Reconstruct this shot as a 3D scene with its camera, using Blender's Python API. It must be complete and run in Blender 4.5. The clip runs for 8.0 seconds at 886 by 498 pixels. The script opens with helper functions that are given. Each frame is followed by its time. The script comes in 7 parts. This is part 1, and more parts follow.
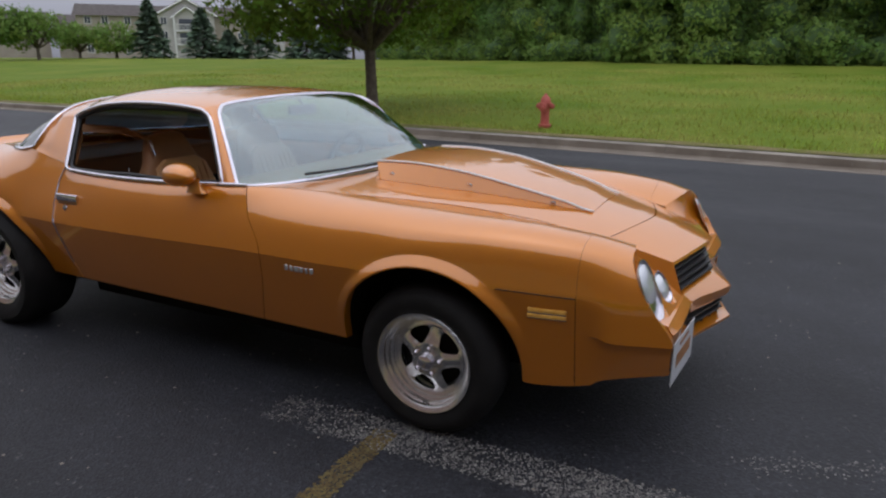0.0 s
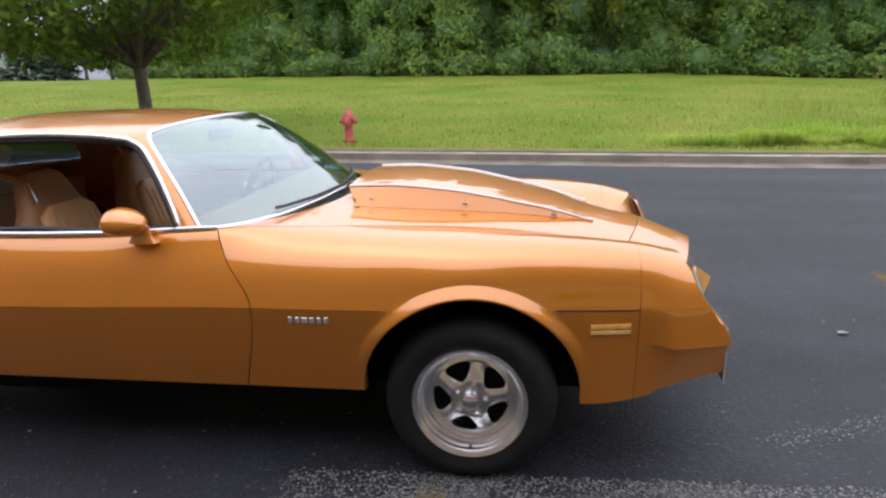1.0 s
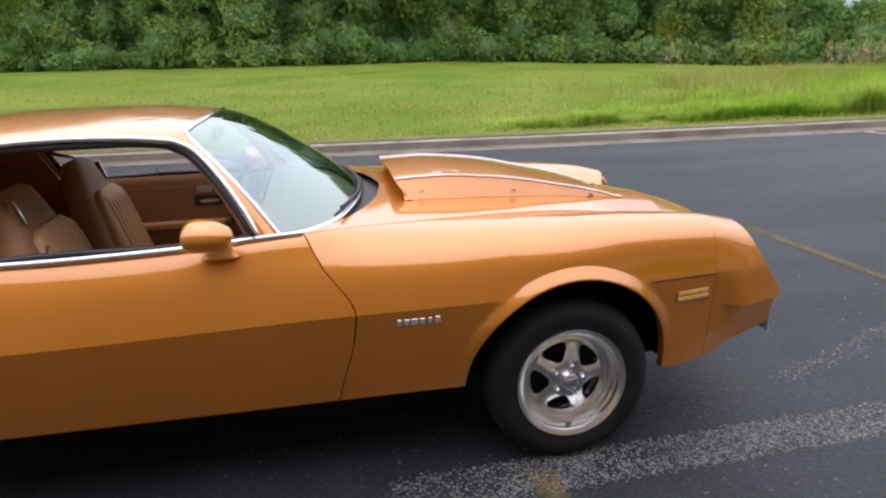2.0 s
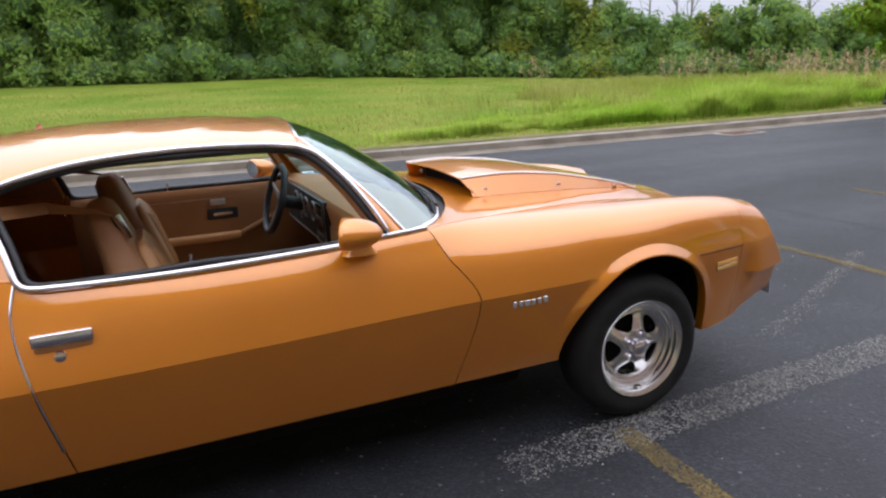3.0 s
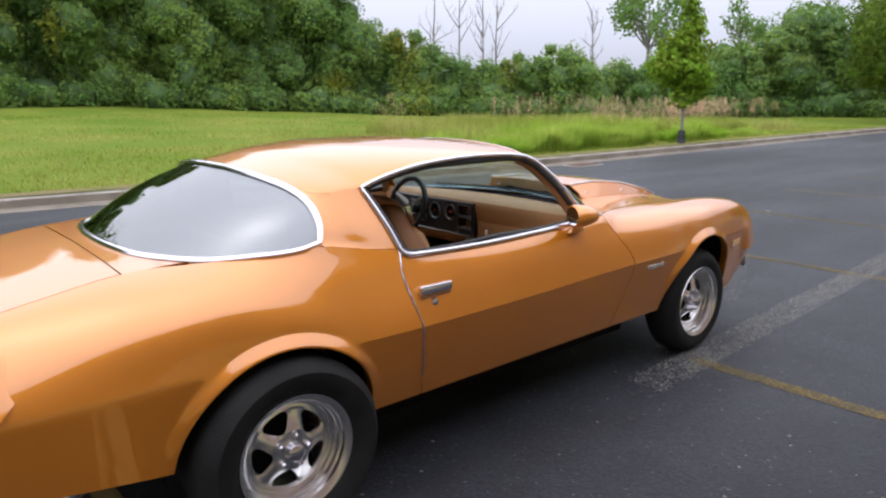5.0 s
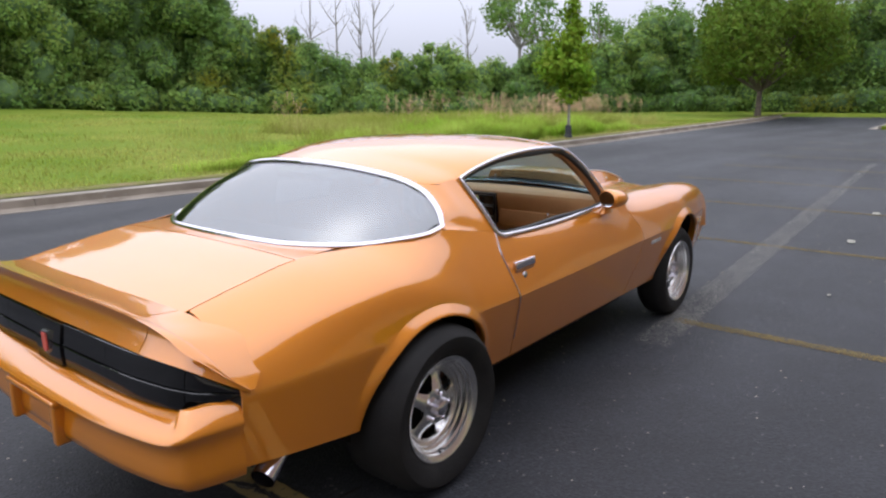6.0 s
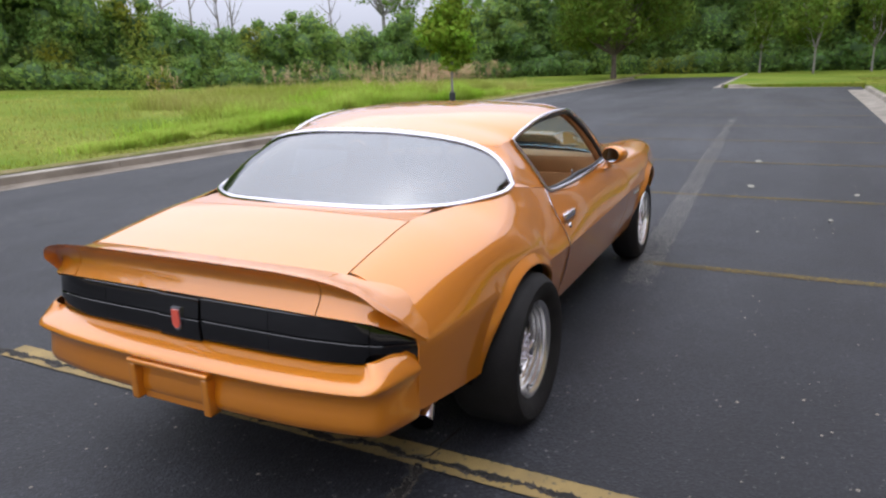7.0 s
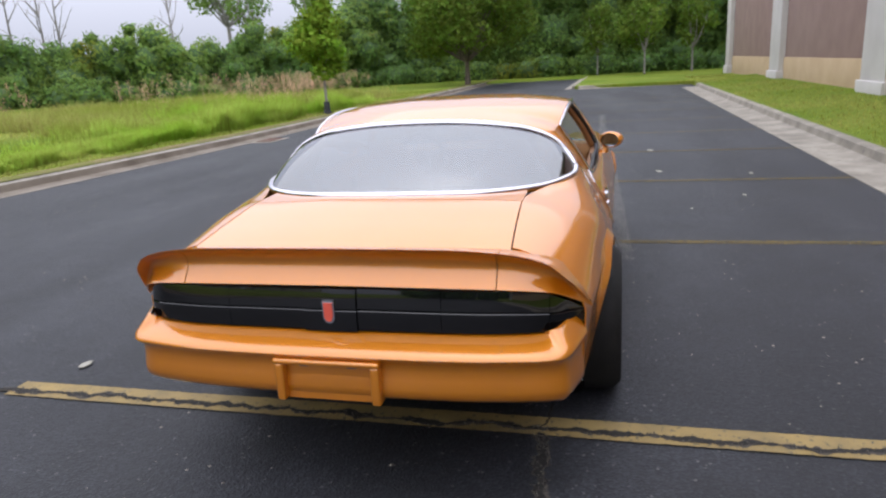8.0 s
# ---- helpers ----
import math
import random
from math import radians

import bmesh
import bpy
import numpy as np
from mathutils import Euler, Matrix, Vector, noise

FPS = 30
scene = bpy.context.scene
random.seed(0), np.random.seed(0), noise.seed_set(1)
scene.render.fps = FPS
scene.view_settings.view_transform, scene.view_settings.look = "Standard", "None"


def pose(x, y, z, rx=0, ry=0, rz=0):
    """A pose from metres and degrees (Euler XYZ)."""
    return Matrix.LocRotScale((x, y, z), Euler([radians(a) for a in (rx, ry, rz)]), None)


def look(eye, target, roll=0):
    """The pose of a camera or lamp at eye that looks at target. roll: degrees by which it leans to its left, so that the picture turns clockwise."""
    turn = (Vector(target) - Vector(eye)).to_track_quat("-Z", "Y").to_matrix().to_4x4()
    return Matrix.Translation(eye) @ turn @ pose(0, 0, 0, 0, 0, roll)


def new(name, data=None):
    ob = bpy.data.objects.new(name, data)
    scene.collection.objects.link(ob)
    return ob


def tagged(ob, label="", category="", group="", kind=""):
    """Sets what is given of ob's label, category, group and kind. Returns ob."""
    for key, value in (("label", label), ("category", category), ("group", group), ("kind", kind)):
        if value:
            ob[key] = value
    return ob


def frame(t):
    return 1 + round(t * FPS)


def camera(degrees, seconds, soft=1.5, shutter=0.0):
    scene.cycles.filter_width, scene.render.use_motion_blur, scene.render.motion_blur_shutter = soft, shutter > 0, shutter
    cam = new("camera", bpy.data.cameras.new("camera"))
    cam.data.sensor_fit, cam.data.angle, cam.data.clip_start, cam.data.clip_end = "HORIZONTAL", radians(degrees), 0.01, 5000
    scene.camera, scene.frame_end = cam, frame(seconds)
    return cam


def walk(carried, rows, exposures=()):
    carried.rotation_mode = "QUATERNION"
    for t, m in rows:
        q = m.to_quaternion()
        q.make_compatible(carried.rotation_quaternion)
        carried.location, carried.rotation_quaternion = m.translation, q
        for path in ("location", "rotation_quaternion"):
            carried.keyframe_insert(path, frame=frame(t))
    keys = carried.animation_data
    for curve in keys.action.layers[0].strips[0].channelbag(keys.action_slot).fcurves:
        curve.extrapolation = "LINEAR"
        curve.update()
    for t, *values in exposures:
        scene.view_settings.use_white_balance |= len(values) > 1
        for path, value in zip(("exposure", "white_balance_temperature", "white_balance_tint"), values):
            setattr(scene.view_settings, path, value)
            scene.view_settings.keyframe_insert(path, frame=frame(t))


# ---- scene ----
cam = camera(66.3, 8.0, soft=2.3)

PATH = [
    (0, (2.614, -3.103, 1.504), (1.73, -1.391, 0.966), 0.3),
    (0.5, (2.1, -3.106, 1.498), (1.466, -1.296, 0.931), -1.6),
    (1, (1.586, -3.156, 1.492), (1.342, -1.235, 0.991), -1.0),
    (1.5, (1.096, -3.115, 1.474), (1.166, -1.189, 0.94), -2.9),
    (1.7, (0.875, -3.089, 1.485), (1.047, -1.172, 0.941), -2.4),
    (2.8, (-0.302, -3.072, 1.519), (0.428, -1.282, 1.005), -2.3),
    (3, (-0.43, -3.021, 1.503), (0.337, -1.247, 0.988), -2.3),
    (3.5, (-0.916, -3.047, 1.496), (0.022, -1.342, 1.031), -2.0),
    (4, (-1.392, -3.02, 1.503), (-0.354, -1.369, 1.058), -1.9),
    (4.5, (-1.866, -2.963, 1.511), (-0.726, -1.387, 1.045), -1.5),
    (5, (-2.377, -2.92, 1.531), (-1.111, -1.432, 1.102), -0.4),
    (5.2, (-2.559, -2.863, 1.518), (-1.26, -1.406, 1.084), -0.8),
    (6.3, (-3.56, -2.397, 1.568), (-1.965, -1.274, 1.124), -1.3),
    (6.5, (-3.683, -2.293, 1.553), (-2.053, -1.23, 1.095), -2.1),
    (7, (-4.012, -1.899, 1.575), (-2.301, -1.011, 1.043), -2.0),
    (7.5, (-4.331, -1.476, 1.577), (-2.512, -0.808, 1.083), -2.3),
    (8, (-4.496, -0.976, 1.536), (-2.63, -0.48, 1.012), -3.5),
]
walk(cam, [(t, look(eye, target, roll)) for t, eye, target, roll in PATH],
     [(0, -0.35), (0.3, 0.0), (0.6, 0.3), (1.0, 0.55), (3.0, 0.62), (4.5, 0.62), (6.5, 0.55), (8, 0.55)])

# ---------------------------------------------------------------- world, sun
SUN_ELEVATION, SUN_TURN = 80, 300
world = bpy.data.worlds.new("sky")
scene.world = world
world.use_nodes = True
wn = world.node_tree.nodes
sky = wn.new("ShaderNodeTexSky")
sky.sky_type, sky.sun_disc = "NISHITA", False
sky.sun_elevation, sky.sun_rotation = radians(SUN_ELEVATION), radians(SUN_TURN)
sky.air_density, sky.dust_density, sky.ozone_density = 1.0, 4.0, 1.0
grey = wn.new("ShaderNodeHueSaturation")
grey.inputs["Saturation"].default_value = 0.22
world.node_tree.links.new(sky.outputs[0], grey.inputs["Color"])
cloud = wn.new("ShaderNodeMix")
cloud.data_type = "RGBA"
cloud.inputs["Factor"].default_value = 0.8
up = wn.new("ShaderNodeSeparateXYZ")
world.node_tree.links.new(wn.new("ShaderNodeTexCoord").outputs["Generated"], up.inputs[0])
dome = wn.new("ShaderNodeMapRange")
dome.inputs["From Min"].default_value, dome.inputs["From Max"].default_value = 0.0, 1.0
dome.inputs["To Min"].default_value, dome.inputs["To Max"].default_value = 2.6, 10.4
tint = wn.new("ShaderNodeCombineColor")
rise = wn.new("ShaderNodeMath")
rise.operation = "POWER"
rise.use_clamp = True
rise.inputs[1].default_value = 0.58
world.node_tree.links.new(up.outputs["Z"], rise.inputs[0])
world.node_tree.links.new(rise.outputs[0], dome.inputs["Value"])
for k, f in enumerate((0.945, 0.985, 1.21)):
    scaled = wn.new("ShaderNodeMath")
    scaled.operation = "MULTIPLY"
    scaled.inputs[1].default_value = f
    world.node_tree.links.new(dome.outputs["Result"], scaled.inputs[0])
    world.node_tree.links.new(scaled.outputs[0], tint.inputs[k])
world.node_tree.links.new(tint.outputs[0], cloud.inputs["B"])
world.node_tree.links.new(grey.outputs[0], cloud.inputs["A"])
world.node_tree.links.new(cloud.outputs["Result"], wn["Background"].inputs["Color"])
wn["Background"].inputs["Strength"].default_value = 0.13
sun = new("sun", bpy.data.lights.new("sun", "SUN"))
sun.data.energy, sun.data.angle, sun.data.color = 1.1, radians(150), (1.0, 0.985, 0.96)
az = radians(SUN_TURN)
sun.matrix_world = look((20 * math.sin(az), 20 * math.cos(az), 20 * math.tan(radians(SUN_ELEVATION))), (0, 0, 0))


# ---------------------------------------------------------------- materials
def material(name, base, rough=0.6, metal=0.0, second=None, scale=8.0, detail=6.0, bump=0.0, bump_scale=None,
             coat=0.0, spread=(0.35, 0.65), fine=None, fine_scale=80.0, island=0.0, rough_var=0.0, thin=0.0, **extra):
    """Principled material: two colours mixed by a noise, a finer noise on top, and relief."""
    m = bpy.data.materials.new(name)
    m.use_nodes = True
    nt = m.node_tree
    n, lk = nt.nodes, nt.links
    b = n["Principled BSDF"]
    b.inputs["Roughness"].default_value, b.inputs["Metallic"].default_value = rough, metal
    b.inputs["Coat Weight"].default_value, b.inputs["Coat Roughness"].default_value = coat, 0.03
    for key, value in extra.items():
        b.inputs[key.replace("_", " ")].default_value = value
    co = n.new("ShaderNodeTexCoord")
    where = co.outputs["Object"]
    noise_a = n.new("ShaderNodeTexNoise")
    noise_a.inputs["Scale"].default_value, noise_a.inputs["Detail"].default_value = scale, detail
    lk.new(where, noise_a.inputs["Vector"])
    ramp = n.new("ShaderNodeValToRGB")
    ramp.color_ramp.elements[0].position, ramp.color_ramp.elements[1].position = spread
    ramp.color_ramp.elements[0].color = (*base, 1)
    ramp.color_ramp.elements[1].color = (*(second or base), 1)
    lk.new(noise_a.outputs["Fac"], ramp.inputs["Fac"])
    colour = ramp.outputs["Color"]
    noise_b = n.new("ShaderNodeTexNoise")
    noise_b.inputs["Scale"].default_value, noise_b.inputs["Detail"].default_value = fine_scale, 3
    lk.new(where, noise_b.inputs["Vector"])
    if fine:
        mix = n.new("ShaderNodeMix")
        mix.data_type = "RGBA"
        r2 = n.new("ShaderNodeMapRange")
        r2.inputs["From Min"].default_value, r2.inputs["From Max"].default_value = fine[1], fine[2]
        lk.new(noise_b.outputs["Fac"], r2.inputs["Value"])
        lk.new(r2.outputs["Result"], mix.inputs["Factor"])
        lk.new(colour, mix.inputs["A"])
        mix.inputs["B"].default_value = (*fine[0], 1)
        colour = mix.outputs["Result"]
    if island:
        hsv = n.new("ShaderNodeHueSaturation")
        geo = n.new("ShaderNodeNewGeometry")
        r3 = n.new("ShaderNodeMapRange")
        r3.inputs["To Min"].default_value, r3.inputs["To Max"].default_value = 1 - island, 1 + island
        lk.new(geo.outputs["Random Per Island"], r3.inputs["Value"])
        lk.new(r3.outputs["Result"], hsv.inputs["Value"])
        r4 = n.new("ShaderNodeMapRange")
        r4.inputs["To Min"].default_value, r4.inputs["To Max"].default_value = 0.5 - island * 0.06, 0.5 + island * 0.05
        lk.new(geo.outputs["Random Per Island"], r4.inputs["Value"])
        lk.new(r4.outputs["Result"], hsv.inputs["Hue"])
        lk.new(colour, hsv.inputs["Color"])
        colour = hsv.outputs["Color"]
    lk.new(colour, b.inputs["Base Color"])
    if rough_var:
        r5 = n.new("ShaderNodeMapRange")
        r5.inputs["To Min"].default_value, r5.inputs["To Max"].default_value = max(0, rough - rough_var), min(1, rough + rough_var)
        lk.new(noise_a.outputs["Fac"], r5.inputs["Value"])
        lk.new(r5.outputs["Result"], b.inputs["Roughness"])
    if bump:
        bp = n.new("ShaderNodeBump")
        bp.inputs["Strength"].default_value, bp.inputs["Distance"].default_value = bump, 0.01
        if bump_scale:
            noise_c = n.new("ShaderNodeTexNoise")
            noise_c.inputs["Scale"].default_value, noise_c.inputs["Detail"].default_value = bump_scale, 4
            lk.new(where, noise_c.inputs["Vector"])
            lk.new(noise_c.outputs["Fac"], bp.inputs["Height"])
        else:
            lk.new(noise_b.outputs["Fac"], bp.inputs["Height"])
        lk.new(bp.outputs["Normal"], b.inputs["Normal"])
    if thin:
        through_light = n.new("ShaderNodeBsdfTranslucent")
        lk.new(colour, through_light.inputs["Color"])
        both = n.new("ShaderNodeMixShader")
        both.inputs["Fac"].default_value = thin
        lk.new(b.outputs[0], both.inputs[1])
        lk.new(through_light.outputs[0], both.inputs[2])
        lk.new(both.outputs[0], n["Material Output"].inputs["Surface"])
    return m


def asphalt(name, dark, light, chip):
    """Asphalt: stone chips of many greys in dark binder, with broad stains and tyre-polished streaks."""
    m = bpy.data.materials.new(name)
    m.use_nodes = True
    n, lk = m.node_tree.nodes, m.node_tree.links
    b = n["Principled BSDF"]
    co = n.new("ShaderNodeTexCoord").outputs["Object"]
    cells = n.new("ShaderNodeTexVoronoi")
    cells.inputs["Scale"].default_value = 95
    lk.new(co, cells.inputs["Vector"])
    stone = n.new("ShaderNodeSeparateColor")
    lk.new(cells.outputs["Color"], stone.inputs[0])
    grain = n.new("ShaderNodeValToRGB")
    e = grain.color_ramp.elements
    e[0].position, e[0].color = 0.0, (*[c * 0.55 for c in dark], 1)
    e[1].position, e[1].color = 1.0, (*chip, 1)
    for at, c in ((0.60, dark), (0.94, light), (0.990, light)):
        k = e.new(at)
        k.color = (*c, 1)
    lk.new(stone.outputs[0], grain.inputs["Fac"])
    broad = n.new("ShaderNodeTexNoise")
    broad.inputs["Scale"].default_value, broad.inputs["Detail"].default_value = 0.45, 9
    streak = n.new("ShaderNodeMapping")
    streak.inputs["Scale"].default_value = (0.35, 1.4, 1)
    lk.new(co, streak.inputs["Vector"])
    lk.new(streak.outputs[0], broad.inputs["Vector"])
    level = n.new("ShaderNodeMapRange")
    level.inputs["From Min"].default_value, level.inputs["From Max"].default_value = 0.3, 0.7
    level.inputs["To Min"].default_value, level.inputs["To Max"].default_value = 0.58, 1.60
    lk.new(broad.outputs["Fac"], level.inputs["Value"])
    tone = n.new("ShaderNodeMix")
    tone.data_type, tone.blend_type = "RGBA", "MULTIPLY"
    tone.inputs["Factor"].default_value = 1.0
    lk.new(grain.outputs["Color"], tone.inputs["A"])
    lk.new(level.outputs["Result"], tone.inputs["B"])
    patchy = n.new("ShaderNodeTexNoise")
    patchy.inputs["Scale"].default_value, patchy.inputs["Detail"].default_value = 2.6, 8
    lk.new(co, patchy.inputs["Vector"])
    worn = n.new("ShaderNodeMapRange")
    worn.inputs["From Min"].default_value, worn.inputs["From Max"].default_value = 0.3, 0.7
    worn.inputs["To Min"].default_value, worn.inputs["To Max"].default_value = 0.72, 1.30
    lk.new(patchy.outputs["Fac"], worn.inputs["Value"])
    fine_tone = n.new("ShaderNodeMix")
    fine_tone.data_type, fine_tone.blend_type = "RGBA", "MULTIPLY"
    fine_tone.inputs["Factor"].default_value = 1.0
    lk.new(tone.outputs["Result"], fine_tone.inputs["A"])
    lk.new(worn.outputs["Result"], fine_tone.inputs["B"])
    lk.new(fine_tone.outputs["Result"], b.inputs["Base Color"])
    gloss = n.new("ShaderNodeMapRange")
    gloss.inputs["To Min"].default_value, gloss.inputs["To Max"].default_value = 0.80, 0.52
    lk.new(broad.outputs["Fac"], gloss.inputs["Value"])
    lk.new(gloss.outputs["Result"], b.inputs["Roughness"])
    rel = n.new("ShaderNodeBump")
    rel.inputs["Strength"].default_value, rel.inputs["Distance"].default_value = 0.5, 0.006
    lk.new(cells.outputs["Distance"], rel.inputs["Height"])
    lk.new(rel.outputs["Normal"], b.inputs["Normal"])
    return m


def glass(name, tint, rough=0.0, ior=1.5):
    m = bpy.data.materials.new(name)
    m.use_nodes = True
    b = m.node_tree.nodes["Principled BSDF"]
    b.inputs["Base Color"].default_value = (*tint, 1)
    b.inputs["Roughness"].default_value, b.inputs["IOR"].default_value = rough, ior
    b.inputs["Transmission Weight"].default_value = 1.0
    return m


PAINT = material("car_paint", (0.640, 0.210, 0.003), 0.37, 0.38, (0.670, 0.222, 0.005), 3, coat=1.0, fine=((0.62, 0.22, 0.02), 0.62, 0.75), fine_scale=900, Coat_IOR=1.80)
CHROME = material("chrome", (0.74, 0.71, 0.76), 0.16, 1.0, (0.68, 0.66, 0.70), 14, rough_var=0.06)
ALLOY = material("polished_alloy", (0.80, 0.79, 0.78), 0.25, 1.0, (0.70, 0.69, 0.68), 5, 3, rough_var=0.06)
RUBBER = material("tyre_rubber", (0.007, 0.0065, 0.0065), 0.75, 0, (0.013, 0.0125, 0.012), 9, bump=0.25, fine_scale=120, Specular_IOR_Level=0.3)
BLACK = material("black_trim", (0.012, 0.012, 0.013), 0.45, 0, (0.022, 0.022, 0.024), 30, bump=0.1)
DARK = material("dark_underbody", (0.010, 0.009, 0.008), 0.9, 0, (0.014, 0.013, 0.012), 6, Specular_IOR_Level=0.05)
LENS = material("smoked_lens", (0.003, 0.003, 0.0035), 0.06, 0, (0.005, 0.005, 0.006), 5, coat=1.0, Specular_IOR_Level=0.0, Coat_IOR=1.65)
AMBER = material("amber_lens", (0.75, 0.36, 0.05), 0.2, 0, (0.85, 0.48, 0.10), 40, coat=1.0)
RED = material("red_enamel", (0.66, 0.085, 0.05), 0.25, 0, (0.70, 0.11, 0.07), 30, coat=1.0)
TAN = material("tan_vinyl", (0.56, 0.30, 0.125), 0.5, 0, (0.62, 0.34, 0.15), 5, bump=0.2, fine_scale=220)
TAN_DARK = material("brown_vinyl", (0.30, 0.135, 0.050), 0.5, 0, (0.36, 0.165, 0.065), 5, bump=0.2, fine_scale=220)
CARPET = material("brown_carpet", (0.09, 0.04, 0.018), 0.95, 0, (0.14, 0.065, 0.03), 12, bump=0.6, fine_scale=300)
LAMP_GLASS = material("headlamp_glass", (0.72, 0.76, 0.80), 0.12, 0.5, (0.80, 0.83, 0.86), 18, coat=1.0)
SCREEN = glass("clear_tinted_glass", (0.50, 0.74, 0.79), ior=2.2)
DARK_GLASS = glass("dark_tinted_glass", (0.13, 0.17, 0.20), ior=2.7)
MIRROR = material("mirror_glass", (0.85, 0.87, 0.85), 0.02, 1.0, (0.83, 0.85, 0.83), 3)
PLATE = material("plate_metal", (0.66, 0.68, 0.70), 0.4, 0.2, (0.58, 0.60, 0.63), 30)
STEEL = material("dull_steel", (0.30, 0.29, 0.28), 0.35, 0.8, (0.24, 0.23, 0.22), 60)
SILVER = material("badge_silver", (0.72, 0.70, 0.68), 0.3, 0.8, (0.64, 0.62, 0.60), 60)
ASPHALT = asphalt("asphalt", (0.0112, 0.0122, 0.0160), (0.021, 0.0222, 0.027), (0.10, 0.096, 0.09))
CHIPS = material("bare_stone_chips", (0.15, 0.145, 0.135), 0.9, 0, (0.22, 0.21, 0.195), 30, 4, island=0.4)
YELLOW = material("worn_yellow_paint", (0.15, 0.105, 0.030), 0.85, 0, (0.10, 0.075, 0.03), 6, 6, island=0.35)
YELLOW_THICK = material("yellow_paint", (0.30, 0.21, 0.072), 0.75, 0, (0.20, 0.145, 0.058), 5, 10, bump=0.4, bump_scale=140, fine=((0.10, 0.085, 0.05), 0.62, 0.68), fine_scale=40)
CRUMBS = material("crumbled_asphalt", (0.045, 0.040, 0.034), 0.95, 0, (0.10, 0.088, 0.07), 40, 4, island=0.6, bump=0.5)
CRACK = material("crack_tar", (0.010, 0.009, 0.008), 0.95, 0, (0.02, 0.018, 0.015), 30)
CONCRETE = material("kerb_concrete", (0.20, 0.178, 0.145), 0.9, 0, (0.34, 0.305, 0.25), 2.2, 10, bump=0.4, bump_scale=60, fine=((0.16, 0.14, 0.12), 0.60, 0.72), fine_scale=18)
KERB_FACE = material("dark_kerb_concrete", (0.13, 0.105, 0.078), 0.9, 0, (0.22, 0.185, 0.145), 1.6, 10, bump=0.4, bump_scale=60, fine=((0.19, 0.165, 0.135), 0.60, 0.74), fine_scale=9)
ASPHALT_NEW = asphalt("newer_asphalt", (0.0078, 0.0088, 0.0115), (0.015, 0.016, 0.020), (0.07, 0.07, 0.07))
LAWN = material("lawn", (0.100, 0.170, 0.016), 0.95, 0, (0.200, 0.225, 0.036), 0.30, 10, bump=0.6, bump_scale=14, fine=((0.10, 0.145, 0.006), 0.45, 0.70), fine_scale=7.0, Specular_IOR_Level=0.12)
DIRT = material("dry_verge", (0.20, 0.16, 0.075), 0.95, 0, (0.13, 0.145, 0.03), 1.6, 10, bump=0.8, bump_scale=30, fine=((0.26, 0.21, 0.13), 0.55, 0.7), fine_scale=14, Specular_IOR_Level=0.12)
BLADES = material("tall_grass", (0.31, 0.47, 0.050), 0.8, 0, (0.43, 0.51, 0.11), 0.5, 4, island=0.35, thin=0.62, Specular_IOR_Level=0.12)
BLADES_LAWN = material("lawn_tufts", (0.24, 0.31, 0.04), 0.85, 0, (0.38, 0.37, 0.11), 0.3, 4, island=0.35, thin=0.5, Specular_IOR_Level=0.12)
SEED = material("grass_seed_heads", (0.62, 0.36, 0.25), 0.9, 0, (0.66, 0.48, 0.29), 1.0, 4, island=0.3, thin=0.4)
BARK = material("bark", (0.085, 0.065, 0.050), 0.95, 0, (0.15, 0.12, 0.095), 9, 8, bump=1.0, bump_scale=25)
BARK_GREY = material("grey_bark", (0.22, 0.20, 0.18), 0.95, 0, (0.30, 0.28, 0.26), 6, 6, bump=0.6, bump_scale=25)
LEAF_A = material("maple_leaves", (0.090, 0.155, 0.018), 0.7, 0, (0.150, 0.215, 0.030), 0.7, 4, island=0.40, thin=0.4, Specular_IOR_Level=0.12)
LEAF_B = material("young_tree_leaves", (0.155, 0.270, 0.018), 0.7, 0, (0.230, 0.340, 0.035), 0.7, 4, island=0.40, thin=0.4, Specular_IOR_Level=0.12)
LEAF_WOOD = material("wood_leaves", (0.130, 0.230, 0.060), 0.75, 0, (0.230, 0.330, 0.075), 0.16, 3, island=0.30, fine=((0.230, 0.240, 0.030), 0.60, 0.72), fine_scale=0.21, thin=0.35, Specular_IOR_Level=0.12)
# Leaf green darkened to paint the shade between the leaves.
LEAF_SHADE = material("wood_shade", (0.080, 0.135, 0.062), 0.95, 0, (0.110, 0.175, 0.068), 0.8, Specular_IOR_Level=0.12)
NEEDLES = material("spruce_needles", (0.105, 0.165, 0.105), 0.8, 0, (0.14, 0.20, 0.13), 1.0, 4, island=0.4, Specular_IOR_Level=0.12)
HYDRANT = material("faded_red_paint", (0.46, 0.085, 0.065), 0.55, 0, (0.54, 0.14, 0.11), 9, 8, bump=0.2, fine_scale=60)
IRON = material("cast_iron", (0.10, 0.055, 0.04), 0.8, 0.1, (0.16, 0.085, 0.06), 12, bump=0.4)
STUCCO = material("mauve_block", (0.25, 0.165, 0.145), 0.9, 0, (0.29, 0.195, 0.17), 1.2, 6, bump=0.4, bump_scale=14)
TAN_BAND = material("tan_block", (0.46, 0.33, 0.20), 0.9, 0, (0.52, 0.38, 0.24), 1.2, 6, bump=0.4, bump_scale=14)
PILASTER = material("pale_block", (0.50, 0.47, 0.45), 0.9, 0, (0.56, 0.53, 0.51), 1.2, 6, bump=0.3, bump_scale=14)
SIDING = material("pale_siding", (0.48, 0.46, 0.44), 0.8, 0, (0.55, 0.53, 0.51), 0.6)
